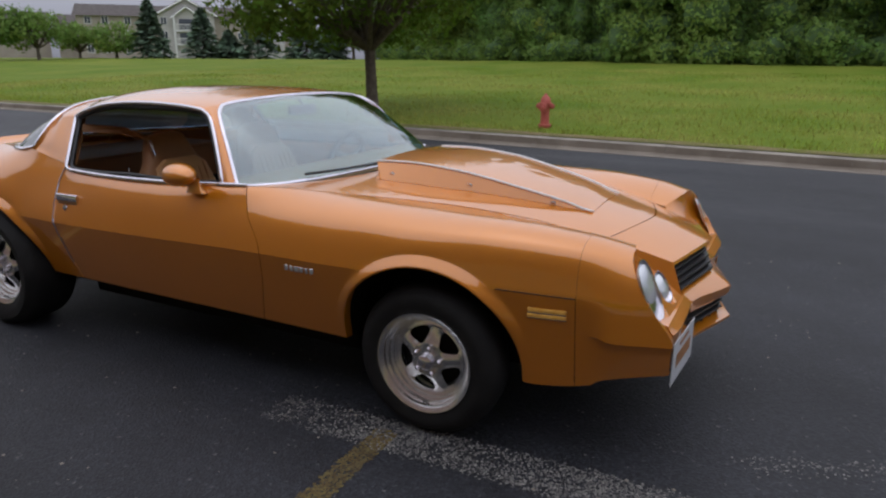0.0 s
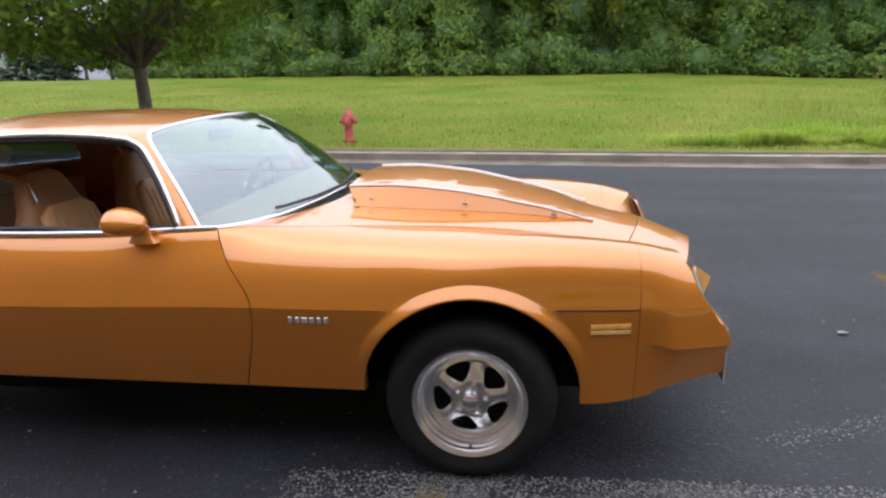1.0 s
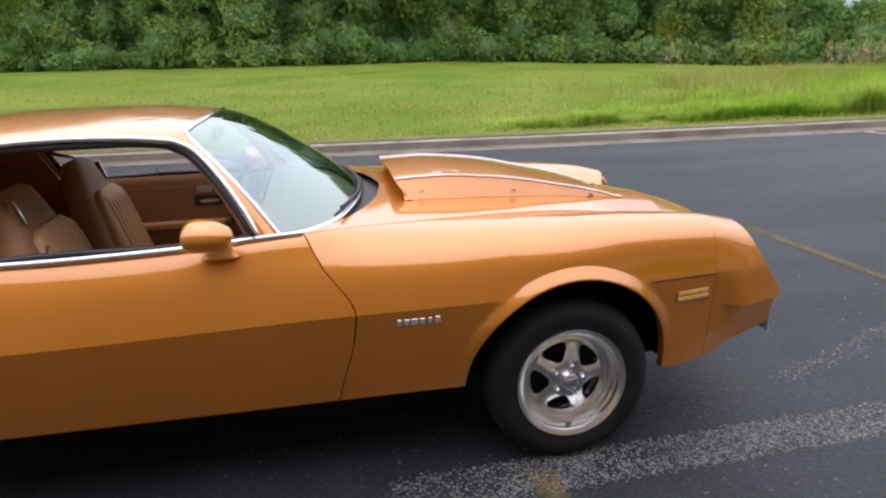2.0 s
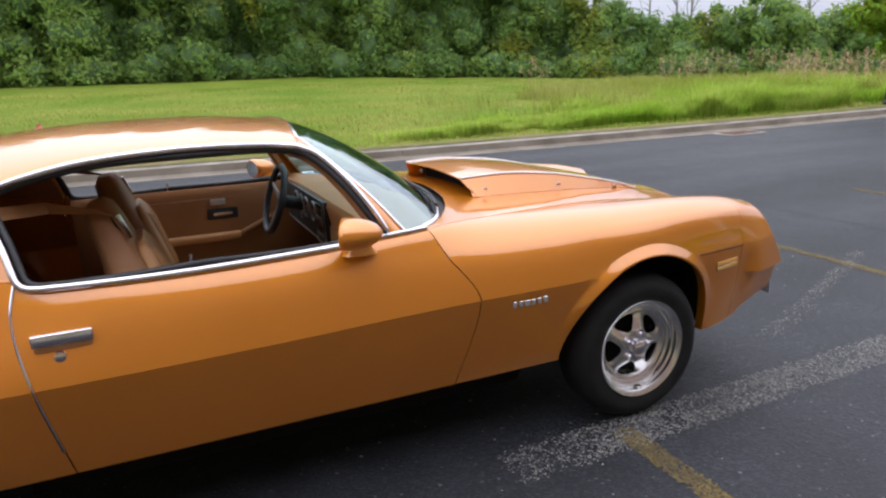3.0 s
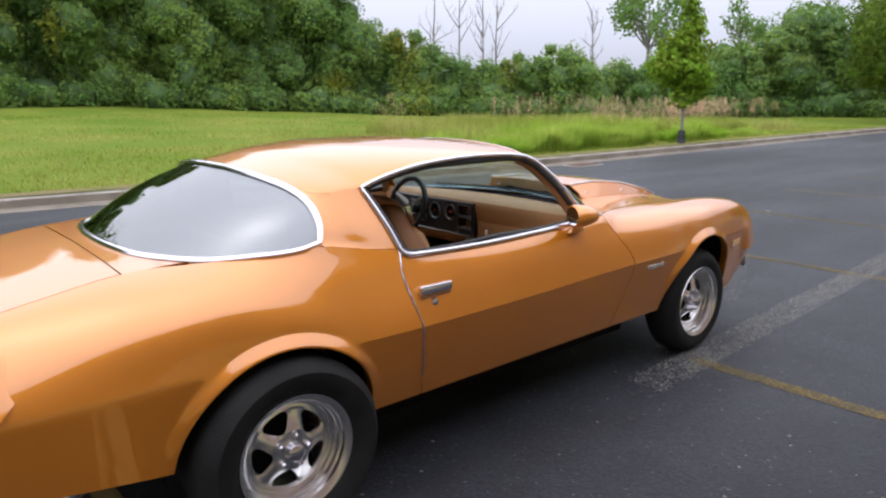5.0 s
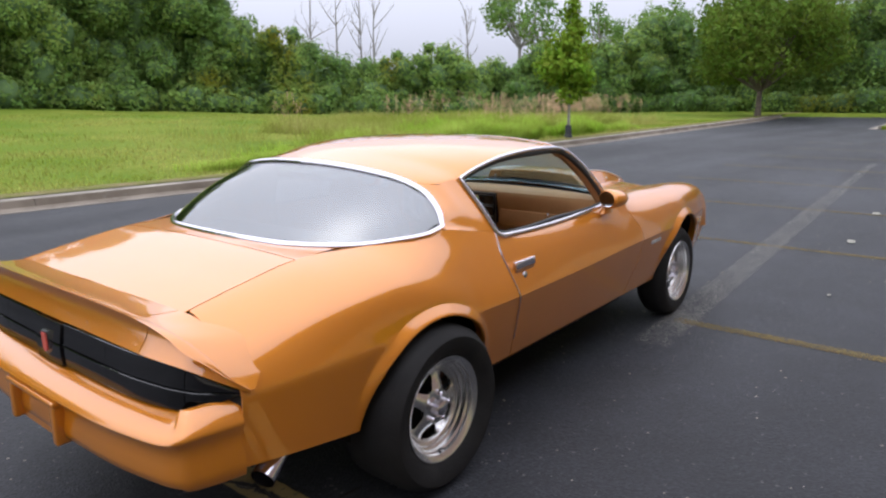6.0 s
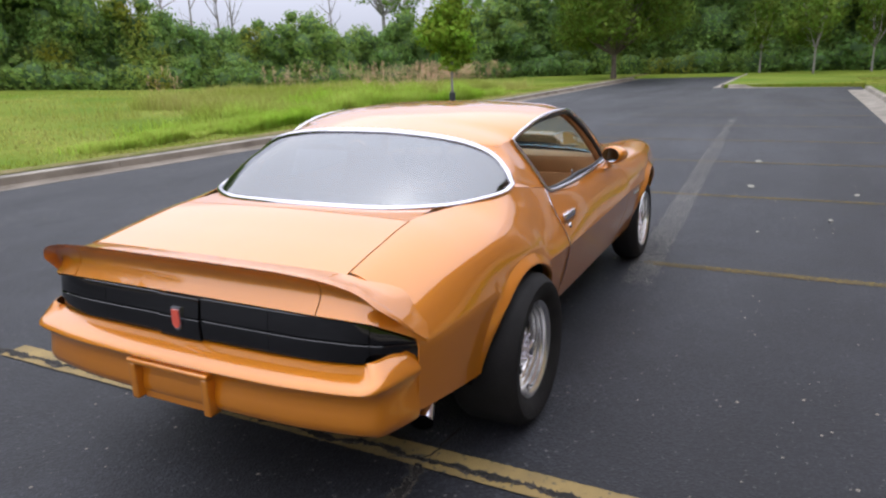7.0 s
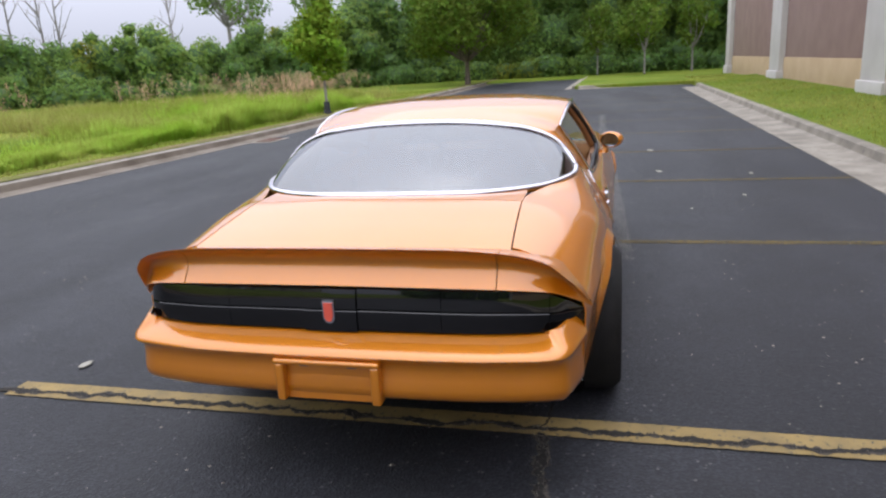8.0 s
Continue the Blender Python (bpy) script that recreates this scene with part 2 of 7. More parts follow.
SIDING_B = material("tan_siding", (0.36, 0.31, 0.26), 0.8, 0, (0.42, 0.37, 0.31), 0.6)
SHINGLE = material("roof_shingle", (0.085, 0.072, 0.066), 0.95, 0, (0.12, 0.105, 0.095), 1.5)
PANE = material("far_window", (0.05, 0.06, 0.075), 0.15, 0, (0.08, 0.09, 0.11), 0.5, coat=0.6)
WHITE = material("white_paint", (0.72, 0.72, 0.70), 0.6, 0, (0.78, 0.78, 0.76), 1)
GUARD = material("black_tree_guard", (0.02, 0.022, 0.026), 0.6, 0, (0.035, 0.037, 0.042), 6)
LITTER = material("pale_leaf", (0.34, 0.33, 0.29), 0.8, 0, (0.26, 0.25, 0.19), 40)


# ---------------------------------------------------------------- mesh tools
def shell(bm, thick):
    """Give a sheet a second skin, set in towards the middle of its thing, and close the rim between the two."""
    bm.normal_update()
    bm.verts.index_update()
    middle = Vector((0, 0, 0.6))
    inward = 1 if sum(v.normal.dot(middle - v.co) for v in bm.verts) > 0 else -1
    faces = bm.faces[:]
    rim = [(e.verts[0], e.verts[1]) for e in bm.edges if len(e.link_faces) == 1]
    twin = {v: bm.verts.new(v.co + v.normal * (thick * inward)) for v in bm.verts[:]}
    for f in faces:
        bm.faces.new([twin[v] for v in reversed(f.verts)])
    for a, b in rim:
        bm.faces.new((a, b, twin[b], twin[a]))
    bmesh.ops.recalc_face_normals(bm, faces=bm.faces)


def finish(bm, smooth=25, thick=0.0):
    bmesh.ops.recalc_face_normals(bm, faces=bm.faces)
    if thick:
        shell(bm, abs(thick))
    return smooth


def mesh_of(name, bm, mat, smooth=25, thick=0.0):
    finish(bm, smooth, thick)
    me = bpy.data.meshes.new(name)
    bm.to_mesh(me)
    bm.free()
    me.materials.append(mat)
    if smooth:
        me.shade_smooth()
        me.set_sharp_from_angle(angle=radians(smooth))
    return me


def part(name, bm, mat, parent=None, label="", smooth=25, thick=0.0):
    ob = new(name, mesh_of(name, bm, mat, smooth, thick))
    ob.parent = parent
    return tagged(ob, label)


def empty(name, at=(0, 0, 0)):
    ob = new(name)
    ob.empty_display_size = 0.2
    ob.location = at
    return ob


def soup(name, verts, faces, mat, parent=None, smooth=0):
    """A mesh straight from arrays of points and faces that all have the same number of corners, or from lists."""
    me = bpy.data.meshes.new(name)
    if isinstance(faces, np.ndarray):
        k = faces.shape[1]
        me.vertices.add(len(verts))
        me.vertices.foreach_set("co", np.asarray(verts, np.float32).ravel())
        me.loops.add(faces.size)
        me.loops.foreach_set("vertex_index", faces.astype(np.int32).ravel())
        me.polygons.add(len(faces))
        me.polygons.foreach_set("loop_start", np.arange(0, faces.size, k, dtype=np.int32))
        me.update(calc_edges=True)
    else:
        me.from_pydata(verts, [], faces)
    me.materials.append(mat)
    if smooth:
        me.shade_smooth()
    ob = new(name, me)
    ob.parent = parent
    return ob


def grid(bm, rows, closed=False):
    """Faces over a table of points (list of rows of Vectors)."""
    vs = [[bm.verts.new(p) for p in r] for r in rows]
    for a, b in zip(vs, vs[1:]):
        k = len(a)
        for i in range(k if closed else k - 1):
            quad = [a[i], a[(i + 1) % k], b[(i + 1) % k], b[i]]
            if len({tuple(round(c, 6) for c in q.co) for q in quad}) >= 3:
                bm.faces.new(quad)
    return vs


def weld(bm, d=0.0004):
    bmesh.ops.remove_doubles(bm, verts=bm.verts, dist=d)
    return bm


def box(bm, x0, x1, y0, y1, z0, z1, bevel=0.0, seg=2):
    m = Matrix.LocRotScale(((x0 + x1) / 2, (y0 + y1) / 2, (z0 + z1) / 2), None, (abs(x1 - x0), abs(y1 - y0), abs(z1 - z0)))
    made = bmesh.ops.create_cube(bm, size=1, matrix=m)
    if bevel:
        es = {e for v in made["verts"] for e in v.link_edges}
        bmesh.ops.bevel(bm, geom=list(es), offset=bevel, segments=seg, affect="EDGES", profile=0.6)
    return bm


def moved(bm, m):
    bmesh.ops.transform(bm, matrix=m, verts=bm.verts)
    return bm


def lathe(bm, profile, n=48, axis="Y"):
    """Turns (radius, along) pairs round an axis."""
    rows = []
    for r, a in profile:
        row = []
        for i in range(n):
            t = 2 * math.pi * i / n
            c, s = r * math.cos(t), r * math.sin(t)
            row.append(Vector((c, a, s)) if axis == "Y" else Vector((c, s, a)))
        rows.append(row)
    grid(bm, rows, True)
    return bm


def tube(bm, pts, r, n=8, flat=1.0, up=(0, 0, 1), cap=True, closed=False):
    """A round or flattened bar along points; r may be a list."""
    pts = [Vector(p) for p in pts]
    rows = []
    k = len(pts)
    for i, p in enumerate(pts):
        a = pts[(i - 1) % k] if closed or i else pts[0]
        b = pts[(i + 1) % k] if closed or i < k - 1 else pts[-1]
        d = (b - a).normalized()
        side = d.cross(Vector(up))
        if side.length < 1e-4:
            side = d.cross(Vector((1, 0, 0)))
        side.normalize()
        top = side.cross(d).normalized()
        rr = r[i] if isinstance(r, (list, tuple)) else r
        rows.append([p + side * (rr * math.cos(2 * math.pi * j / n)) + top * (rr * flat * math.sin(2 * math.pi * j / n)) for j in range(n)])
    if closed:
        rows.append(rows[0])
    vs = grid(bm, rows, True)
    if closed:
        weld(bm, 1e-5)
    elif cap:
        for ring in (vs[0], vs[-1]):
            try:
                bm.faces.new(ring)
            except ValueError:
                pass
    return bm


class Curve:
    """A smooth, never overshooting curve through (x, value) pairs."""
    def __init__(self, *pairs):
        pairs = sorted(pairs)
        self.x = np.array([p[0] for p in pairs], float)
        self.y = np.array([p[1] for p in pairs], float)
        h, d = np.diff(self.x), np.diff(self.y) / np.diff(self.x)
        m = np.zeros(len(self.x))
        m[0], m[-1] = d[0], d[-1]
        for i in range(1, len(d)):
            if d[i - 1] * d[i] > 0:
                w1, w2 = 2 * h[i] + h[i - 1], h[i] + 2 * h[i - 1]
                m[i] = (w1 + w2) / (w1 / d[i - 1] + w2 / d[i])
        self.m = m

    def __call__(self, x):
        x = min(max(x, self.x[0]), self.x[-1])
        i = min(max(int(np.searchsorted(self.x, x)) - 1, 0), len(self.x) - 2)
        h = self.x[i + 1] - self.x[i]
        t = (x - self.x[i]) / h
        return float((2 * t**3 - 3 * t**2 + 1) * self.y[i] + (t**3 - 2 * t**2 + t) * h * self.m[i] + (3 * t**2 - 2 * t**3) * self.y[i + 1] + (t**3 - t**2) * h * self.m[i + 1])


def spline(*pts):
    """A function of 0..1 that runs smoothly through the points, by their spacing."""
    pts = [Vector(p) for p in pts]
    s = [0.0]
    for a, b in zip(pts, pts[1:]):
        s.append(s[-1] + (b - a).length ** 0.75)
    tan = []
    for i in range(len(pts)):
        a, b = max(i - 1, 0), min(i + 1, len(pts) - 1)
        tan.append((pts[b] - pts[a]) / (s[b] - s[a]))

    def at(u):
        q = min(max(u, 0), 1) * s[-1]
        i = min(max(int(np.searchsorted(s, q)) - 1, 0), len(pts) - 2)
        h = s[i + 1] - s[i]
        t = (q - s[i]) / h
        return (2 * t**3 - 3 * t**2 + 1) * pts[i] + (t**3 - 2 * t**2 + t) * h * tan[i] + (3 * t**2 - 2 * t**3) * pts[i + 1] + (t**3 - t**2) * h * tan[i + 1]
    return at


def run(f, n):
    return [f(i / n) for i in range(n + 1)]


def coons(c0, c1, d0, d1, nu, nv, bulge=Vector((0, 0, 0))):
    """A patch between four curves: c0, c1 along u at v = 0, 1; d0, d1 along v at u = 0, 1."""
    rows = []
    for j in range(nv + 1):
        v, row = j / nv, []
        for i in range(nu + 1):
            u = i / nu
            p = (1 - v) * c0(u) + v * c1(u) + (1 - u) * d0(v) + u * d1(v)
            p -= (1 - u) * (1 - v) * c0(0) + u * (1 - v) * c0(1) + (1 - u) * v * c1(0) + u * v * c1(1)
            row.append(p + bulge * (16 * u * (1 - u) * v * (1 - v)))
        rows.append(row)
    return rows


def flip(p, s):
    return Vector((p[0], p[1] * s, p[2]))


# ---------------------------------------------------------------- ground, lot, kerbs
north = Curve((-60, 10.6), (-25, 9.75), (-8, 9.25), (0, 8.65), (6, 8.1), (12, 7.85), (25, 7.85), (45, 7.9), (72, 8.6))
SOUTH = -4.22
LOT_END, AISLE = 30.0, 1.2


def smooth_step(a, b, x):
    t = min(max((x - a) / (b - a), 0), 1)
    return t * t * (3 - 2 * t)


def land(x, y):
    """Height of the grass."""
    up = y - north(x) - 0.6
    if up > 0:
        rise = 0.036 * (1 - 0.93 * smooth_step(4, 40, x))
        return 0.15 + min(up * rise, 1.28) + 0.03 * noise.noise((x * 0.2, y * 0.2, 0)) * min(up, 3)
    if y < SOUTH - 0.6 and x < LOT_END:
        return 0.14 + min((SOUTH - 0.6 - y) * 0.06, 0.22)
    return 0.15


def south(x):
    return SOUTH if x < LOT_END - 0.3 else AISLE


def ground():
    """One sheet to the horizon, sunk under the asphalt between the kerbs."""
    xs = [-1500, -600, -250, -140, -100, -80] + [-70 + 1.5 * i for i in range(66)] + [29.4, 29.8] + [30.5 + 1.5 * i for i in range(28)] + [80, 90, 110, 150, 260, 600, 1500]
    below = [1500, 600, 200, 90, 50, 35, 25, 18, 13, 10, 8, 6, 4.5, 3.2, 2.2, 1.4, 0.8, 0.4, 0.14]
    above = [0.14, 0.5, 0.9, 1.4, 2, 2.8, 3.6, 4.5, 5.5, 6.5, 7.7, 9, 10.5, 12, 14, 16, 18, 20, 22, 24, 26, 28, 30, 32, 34, 36, 38, 41, 45, 50, 56, 65, 80, 110, 160, 260, 600, 1500]
    rows = []
    for x in xs:
        lo, hi = south(x), north(x)
        row = [Vector((x, lo - d, land(x, lo - d) if d < 100 else 0.3)) for d in below]
        bed = -0.4 if x < 45.2 else 0.14
        row += [Vector((x, lo - 0.12, bed)), Vector((x, (lo + hi) / 2, bed)), Vector((x, hi + 0.12, bed))]
        row += [Vector((x, hi + d, land(x, hi + d))) for d in above]
        rows.append(row)
    bm = bmesh.new()
    grid(bm, rows)
    tagged(part("ground", bm, LAWN, None, "mown green grass field rising gently to the woods", smooth=60), kind="structure", category="grass field")


ground()


def slab(name, label, strip, mat, top, low, cat):
    """A slab from (x, y_low, y_high) stations."""
    bm = bmesh.new()
    a = [[Vector((x, y0 + (y1 - y0) * i / 4, top)) for i in range(5)] for x, y0, y1 in strip]
    grid(bm, a)
    lo = [[Vector((x, y0, top)), Vector((x, y0, low))] for x, y0, y1 in strip]
    hi = [[Vector((x, y1, top)), Vector((x, y1, low))] for x, y0, y1 in strip]
    grid(bm, lo)
    grid(bm, hi)
    weld(bm)
    return tagged(part(name, bm, mat, None, label, smooth=30), kind="structure", category=cat)


slab("road", "dark grey asphalt of a car park with faint tyre marks", [(-60 + 2 * i, SOUTH - 0.02, north(-60 + 2 * i) + 0.02) for i in range(46)] + [(30.0, AISLE - 5, north(30) + 0.02)], ASPHALT, 0.0, -0.3, "car park")
slab("road", "dark asphalt lane running on past the island", [(30.0 + 1.54 * i, AISLE, north(30 + 1.54 * i) + 0.02) for i in range(11)], ASPHALT, 0.0, -0.3, "road")


def kerb(name, label, path, inward, sections=3.05, face_mat=None, pan=0.38):
    """A concrete kerb with a gutter pan, cast in lengths with joints. path: function of metres; inward: side of the asphalt."""
    thing = tagged(empty(name, (0, 0, 0)), label, "kerb", kind="structure")
    total = path(None)
    n = int(total / sections)
    profile = [(pan, -0.05), (pan, 0.007), (pan - 0.03, 0.008), (0.10, 0.012), (0.04, 0.03), (0.015, 0.135), (-0.015, 0.152), (-0.13, 0.156), (-0.155, 0.14), (-0.155, -0.1)]
    for k in range(n):
        bm = bmesh.new()
        rows = []
        for j in range(5):
            d = k * sections + 0.003 + (sections - 0.006) * j / 4
            p, t = path(d)
            nrm = Vector((-t.y, t.x, 0)) * inward
            rows.append([p + nrm * a + Vector((0, 0, b)) for a, b in profile])
        vs = grid(bm, rows)
        bm.faces.new(vs[0])
        bm.faces.new(vs[-1][::-1])
        piece = part("kerb_length", bm, CONCRETE, thing, smooth=35)
        # The second concrete makes the upright face and the gutter darker than the top.
        if face_mat:
            piece.data.materials.append(face_mat)
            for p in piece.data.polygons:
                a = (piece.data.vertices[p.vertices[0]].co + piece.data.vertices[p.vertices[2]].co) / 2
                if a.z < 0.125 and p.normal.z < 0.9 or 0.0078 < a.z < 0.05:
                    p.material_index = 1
    return thing


def along(f):
    """Path by metres from a polyline function of 0..1."""
    pts = run(f, 200)
    acc = [0.0]
    for a, b in zip(pts, pts[1:]):
        acc.append(acc[-1] + (b - a).length)

    def at(d):
        if d is None:
            return acc[-1]
        i = min(max(int(np.searchsorted(acc, d)) - 1, 0), len(pts) - 2)
        u = (d - acc[i]) / (acc[i + 1] - acc[i])
        return pts[i].lerp(pts[i + 1], u), (pts[i + 1] - pts[i]).normalized()
    return at


kerb("kerb", "weathered concrete kerb and gutter beside the grass field", along(lambda u: Vector((-45 + 90.4 * u, north(-45 + 90.4 * u), 0))), -1, face_mat=KERB_FACE)
kerb("kerb", "pale concrete kerb beside the building lawn", along(lambda u: Vector((-25 + 54.6 * u, SOUTH, 0))), 1, pan=0.60)
kerb("kerb", "pale concrete kerb across the end of the bays", along(lambda u: Vector((LOT_END - 0.25, SOUTH + 0.3 + 4.9 * u, 0))), 1, 1.6)
kerb("kerb", "pale concrete kerb of the far island", along(lambda u: Vector((LOT_END + 15.4 * u, AISLE - 0.02, 0))), 1)


def verge():
    """Dry, thin strip of turf behind the field kerb."""
    bm = bmesh.new()
    rows = []
    for i in range(160):
        x = -40 + 0.7 * i
        y = north(x) + 0.15
        w = 0.55 + 0.2 * noise.noise((x * 0.5, 3, 0)) + 0.12 * noise.noise((x * 2.3, 8, 0))
        rows.append([Vector((x, y + w * j / 4, 0.158 + 0.014 * math.sin(math.pi * j / 4) + (0.012 if j < 4 else -0.03))) for j in range(5)])
    grid(bm, rows)
    tagged(part("verge", bm, DIRT, None, "dry yellowed strip of turf along the kerb", smooth=60), kind="structure", category="verge")


verge()


def stripe(name, label, mat, x0, y0, x1, y1, width, z=0.004, seed=1, ragged=0.012, cat="road marking", step=0.12):
    """A worn painted strip with ragged edges, lying just above the asphalt."""
    rng = random.Random(seed)
    a, b = Vector((x0, y0, 0)), Vector((x1, y1, 0))
    d = (b - a)
    n = max(3, int(d.length / step))
    side = Vector((-d.y, d.x, 0)).normalized() * width / 2
    bm = bmesh.new()
    rows = []
    for i in range(n + 1):
        p = a + d * (i / n)
        l, r = 1 + rng.uniform(-1, 1) * ragged / width * 2, 1 + rng.uniform(-1, 1) * ragged / width * 2
        rows.append([p + side * l + Vector((0, 0, z)), p + Vector((0, 0, z + 0.001)), p - side * r + Vector((0, 0, z))])
    grid(bm, rows)
    return tagged(part(name, bm, mat, None, label, smooth=60), kind="structure", category=cat)


def flakes(name, label, mat, x0, y0, x1, y1, width, count, size, seed, cat, fade=0.45):
    """What is left of a marking: thousands of small flat chips, thinning towards the edges."""
    rng = random.Random(seed)
    a, d = Vector((x0, y0, 0)), Vector((x1 - x0, y1 - y0, 0))
    side_way = Vector((-d.y, d.x, 0)).normalized()
    verts, faces = [], []
    while len(faces) < count:
        u, v = rng.random(), rng.uniform(-1, 1)
        patch = 0.75 + 0.6 * noise.noise((u * d.length * 2.3, v * 0.8, seed)) + 0.5 * noise.noise((u * d.length * 9, v * 2, seed + 5))
        if abs(v) > 1 - fade * rng.random() or rng.random() > patch or u * d.length < 0.10 * rng.random() or (1 - u) * d.length < 0.1 * rng.random():
            continue
        c = a + d * u + side_way * (v * width / 2) + Vector((0, 0, (0.0022 if x0 < 14 else 0.0062) + 0.001 * rng.random()))
        s = size * rng.uniform(0.4, 1.25)
        t = rng.uniform(0, 6.283)
        k = len(verts)
        for q in range(5):
            w = t + q * 1.2566
            verts.append((c.x + math.cos(w) * s * rng.uniform(0.6, 1.1), c.y + math.sin(w) * s * rng.uniform(0.6, 1.1), c.z))
        faces.append((k, k + 1, k + 2, k + 3, k + 4))
    return tagged(soup(name, verts, faces, mat), label, cat, kind="structure")


for k, x in enumerate((1.25, 4.17, 6.85, 9.6, 12.35, 15.1, 17.9, 20.6)):
    y0 = 2.1 if k else -0.93
    flakes("parking_line", "faded yellow parking bay line worn off the asphalt", YELLOW, x, y0, x, SOUTH + 0.55, 0.115, int((y0 + 4) * (1700 if k < 3 else 700)), 0.0075 if k < 3 else 0.013, k + 3, "road marking", 0.3)
stripe("parking_line", "thick cracked yellow parking bay line", YELLOW_THICK, -1.86, 2.13, -1.86, SOUTH + 0.5, 0.150, z=0.006, seed=2, ragged=0.003, step=0.02)
flakes("worn_band", "pale band of bare stone where paint was ground off", CHIPS, 0.66, -1.0, 9.4, -0.70, 0.25, 26000, 0.0052, 9, "worn band", 0.22)
flakes("worn_band", "faint pale band of bare stone on the asphalt", CHIPS, 9.3, -0.70, 14.2, -0.57, 0.20, 2900, 0.009, 10, "worn band", 0.6)
flakes("worn_band", "faint pale scuffs on the asphalt", CHIPS, 2.55, -0.55, 4.6, 0.35, 0.16, 900, 0.006, 13, "worn band", 0.7)


def crack(path, width, seed, label, z=0.0085):
    """An open crack along points: a dark, wandering gap with crumbled edges."""
    rng = random.Random(seed)
    pts = [Vector((*p, 0)) for p in path]
    thing = tagged(empty("crack", (0, 0, 0)), label, "crack", kind="structure")
    gap, crumbs = [], []
    at = 0.0
    for a, b in zip(pts, pts[1:]):
        d = b - a
        side_way = Vector((-d.y, d.x, 0)).normalized()
        n = max(2, int(d.length / 0.012))
        for i in range(n):
            at += d.length / n
            wander = 0.030 * noise.noise((at * 4, seed, 0)) + 0.016 * noise.noise((at * 17, seed, 3)) + 0.004 * rng.uniform(-1, 1)
            p = a + d * (i / n) + side_way * wander
            w = width * max(0.12, 0.46 + 0.7 * noise.noise((at * 6, seed, 7)) + 0.35 * noise.noise((at * 31, seed, 9)))
            edge = w + width * (0.28 + 0.4 * noise.noise((at * 9, seed, 13)) + 0.3 * rng.uniform(-1, 1))
            off = side_way * (0.3 * width * noise.noise((at * 8, seed, 21)))
            gap.append([p + side_way * w / 2 + Vector((0, 0, z + 0.0012)), p - side_way * w / 2 + Vector((0, 0, z + 0.0012))])
            crumbs.append([p + off + side_way * edge / 2 + Vector((0, 0, z - 0.001)), p + off + Vector((0, 0, z)), p + off - side_way * edge / 2 + Vector((0, 0, z - 0.001))])
    bm = bmesh.new()
    grid(bm, gap)
    part("gap", bm, CRACK, thing, smooth=0)
    bm = bmesh.new()
    grid(bm, crumbs)
    part("crumbled_edge", bm, CRUMBS, thing, smooth=0)
    if width < 0.02:
        return
    verts, faces = [], []
    for row in crumbs:
        for _ in range(3):
            c = row[1] + (row[0] - row[1]) * rng.uniform(-1.3, 1.3) + Vector((0, 0, 0.001))
            r = rng.uniform(0.002, 0.006)
            k = len(verts)
            verts += [(c.x + r * math.cos(t) * rng.uniform(0.6, 1), c.y + r * math.sin(t) * rng.uniform(0.6, 1), c.z) for t in (0, 1.57, 3.14, 4.71)] + [(c.x, c.y, c.z + r * 0.8)]
            faces += [(k + q, k + (q + 1) % 4, k + 4) for q in range(4)]
    tagged(soup("crumbs", verts, faces, CRUMBS, thing), kind="stuff")


crack([(-1.894, 2.60), (-1.881, 2.00), (-1.883, 1.40), (-1.876, 0.80), (-1.889, 0.20), (-1.900, -0.25), (-1.856, -0.48), (-1.895, -0.66), (-1.880, -0.90), (-1.872, -1.03), (-1.890, -1.22), (-1.900, -1.38), (-1.880, -1.70), (-1.896, -2.40), (-1.873, -3.40)], 0.050, 5, "jagged dark crack running along the yellow line")
crack([(-1.894, -0.67), (-2.012, -0.70), (-2.153, -0.69), (-2.391, -0.72), (-2.789, -0.75), (-3.292, -0.70)], 0.065, 6, "dark crack branching off the yellow line", 0.005)
crack([(-1.894, -0.67), (-1.792, -0.70), (-1.713, -0.69), (-1.592, -0.71)], 0.012, 7, "short crumbled crack running under the car", 0.0085)
crack([(5.6, 2.6), (5.3, 1.6), (5.35, 0.9), (5.2, 0.2)], 0.004, 8, "fine crack across the asphalt", 0.0045)
crack([(-1.894, 2.60), (-1.974, 3.40), (-1.923, 4.40), (-2.023, 5.20)], 0.016, 12, "fine crack running to the lane", 0.0045)


def asphalt_patch():
    """Newer, darker surface over the far bays."""
    bm = bmesh.new()
    rows = []
    for i in range(33):
        x = 14.3 + 15.6 * i / 32
        y1 = Curve((14.3, 3.5), (17, 3.3), (23.6, 3.0), (30, 2.4))(x) + 0.05 * noise.noise((x * 0.7, 1, 0))
        rows.append([Vector((x + 0.06 * noise.noise((y1 * j, x, 0)), SOUTH + 0.45 + (y1 - SOUTH - 0.45) * j / 8, 0.004)) for j in range(9)])
    grid(bm, rows)
    tagged(part("asphalt_patch", bm, ASPHALT_NEW, None, "darker resurfaced asphalt of the far bays", smooth=60), kind="structure", category="asphalt")


asphalt_patch()


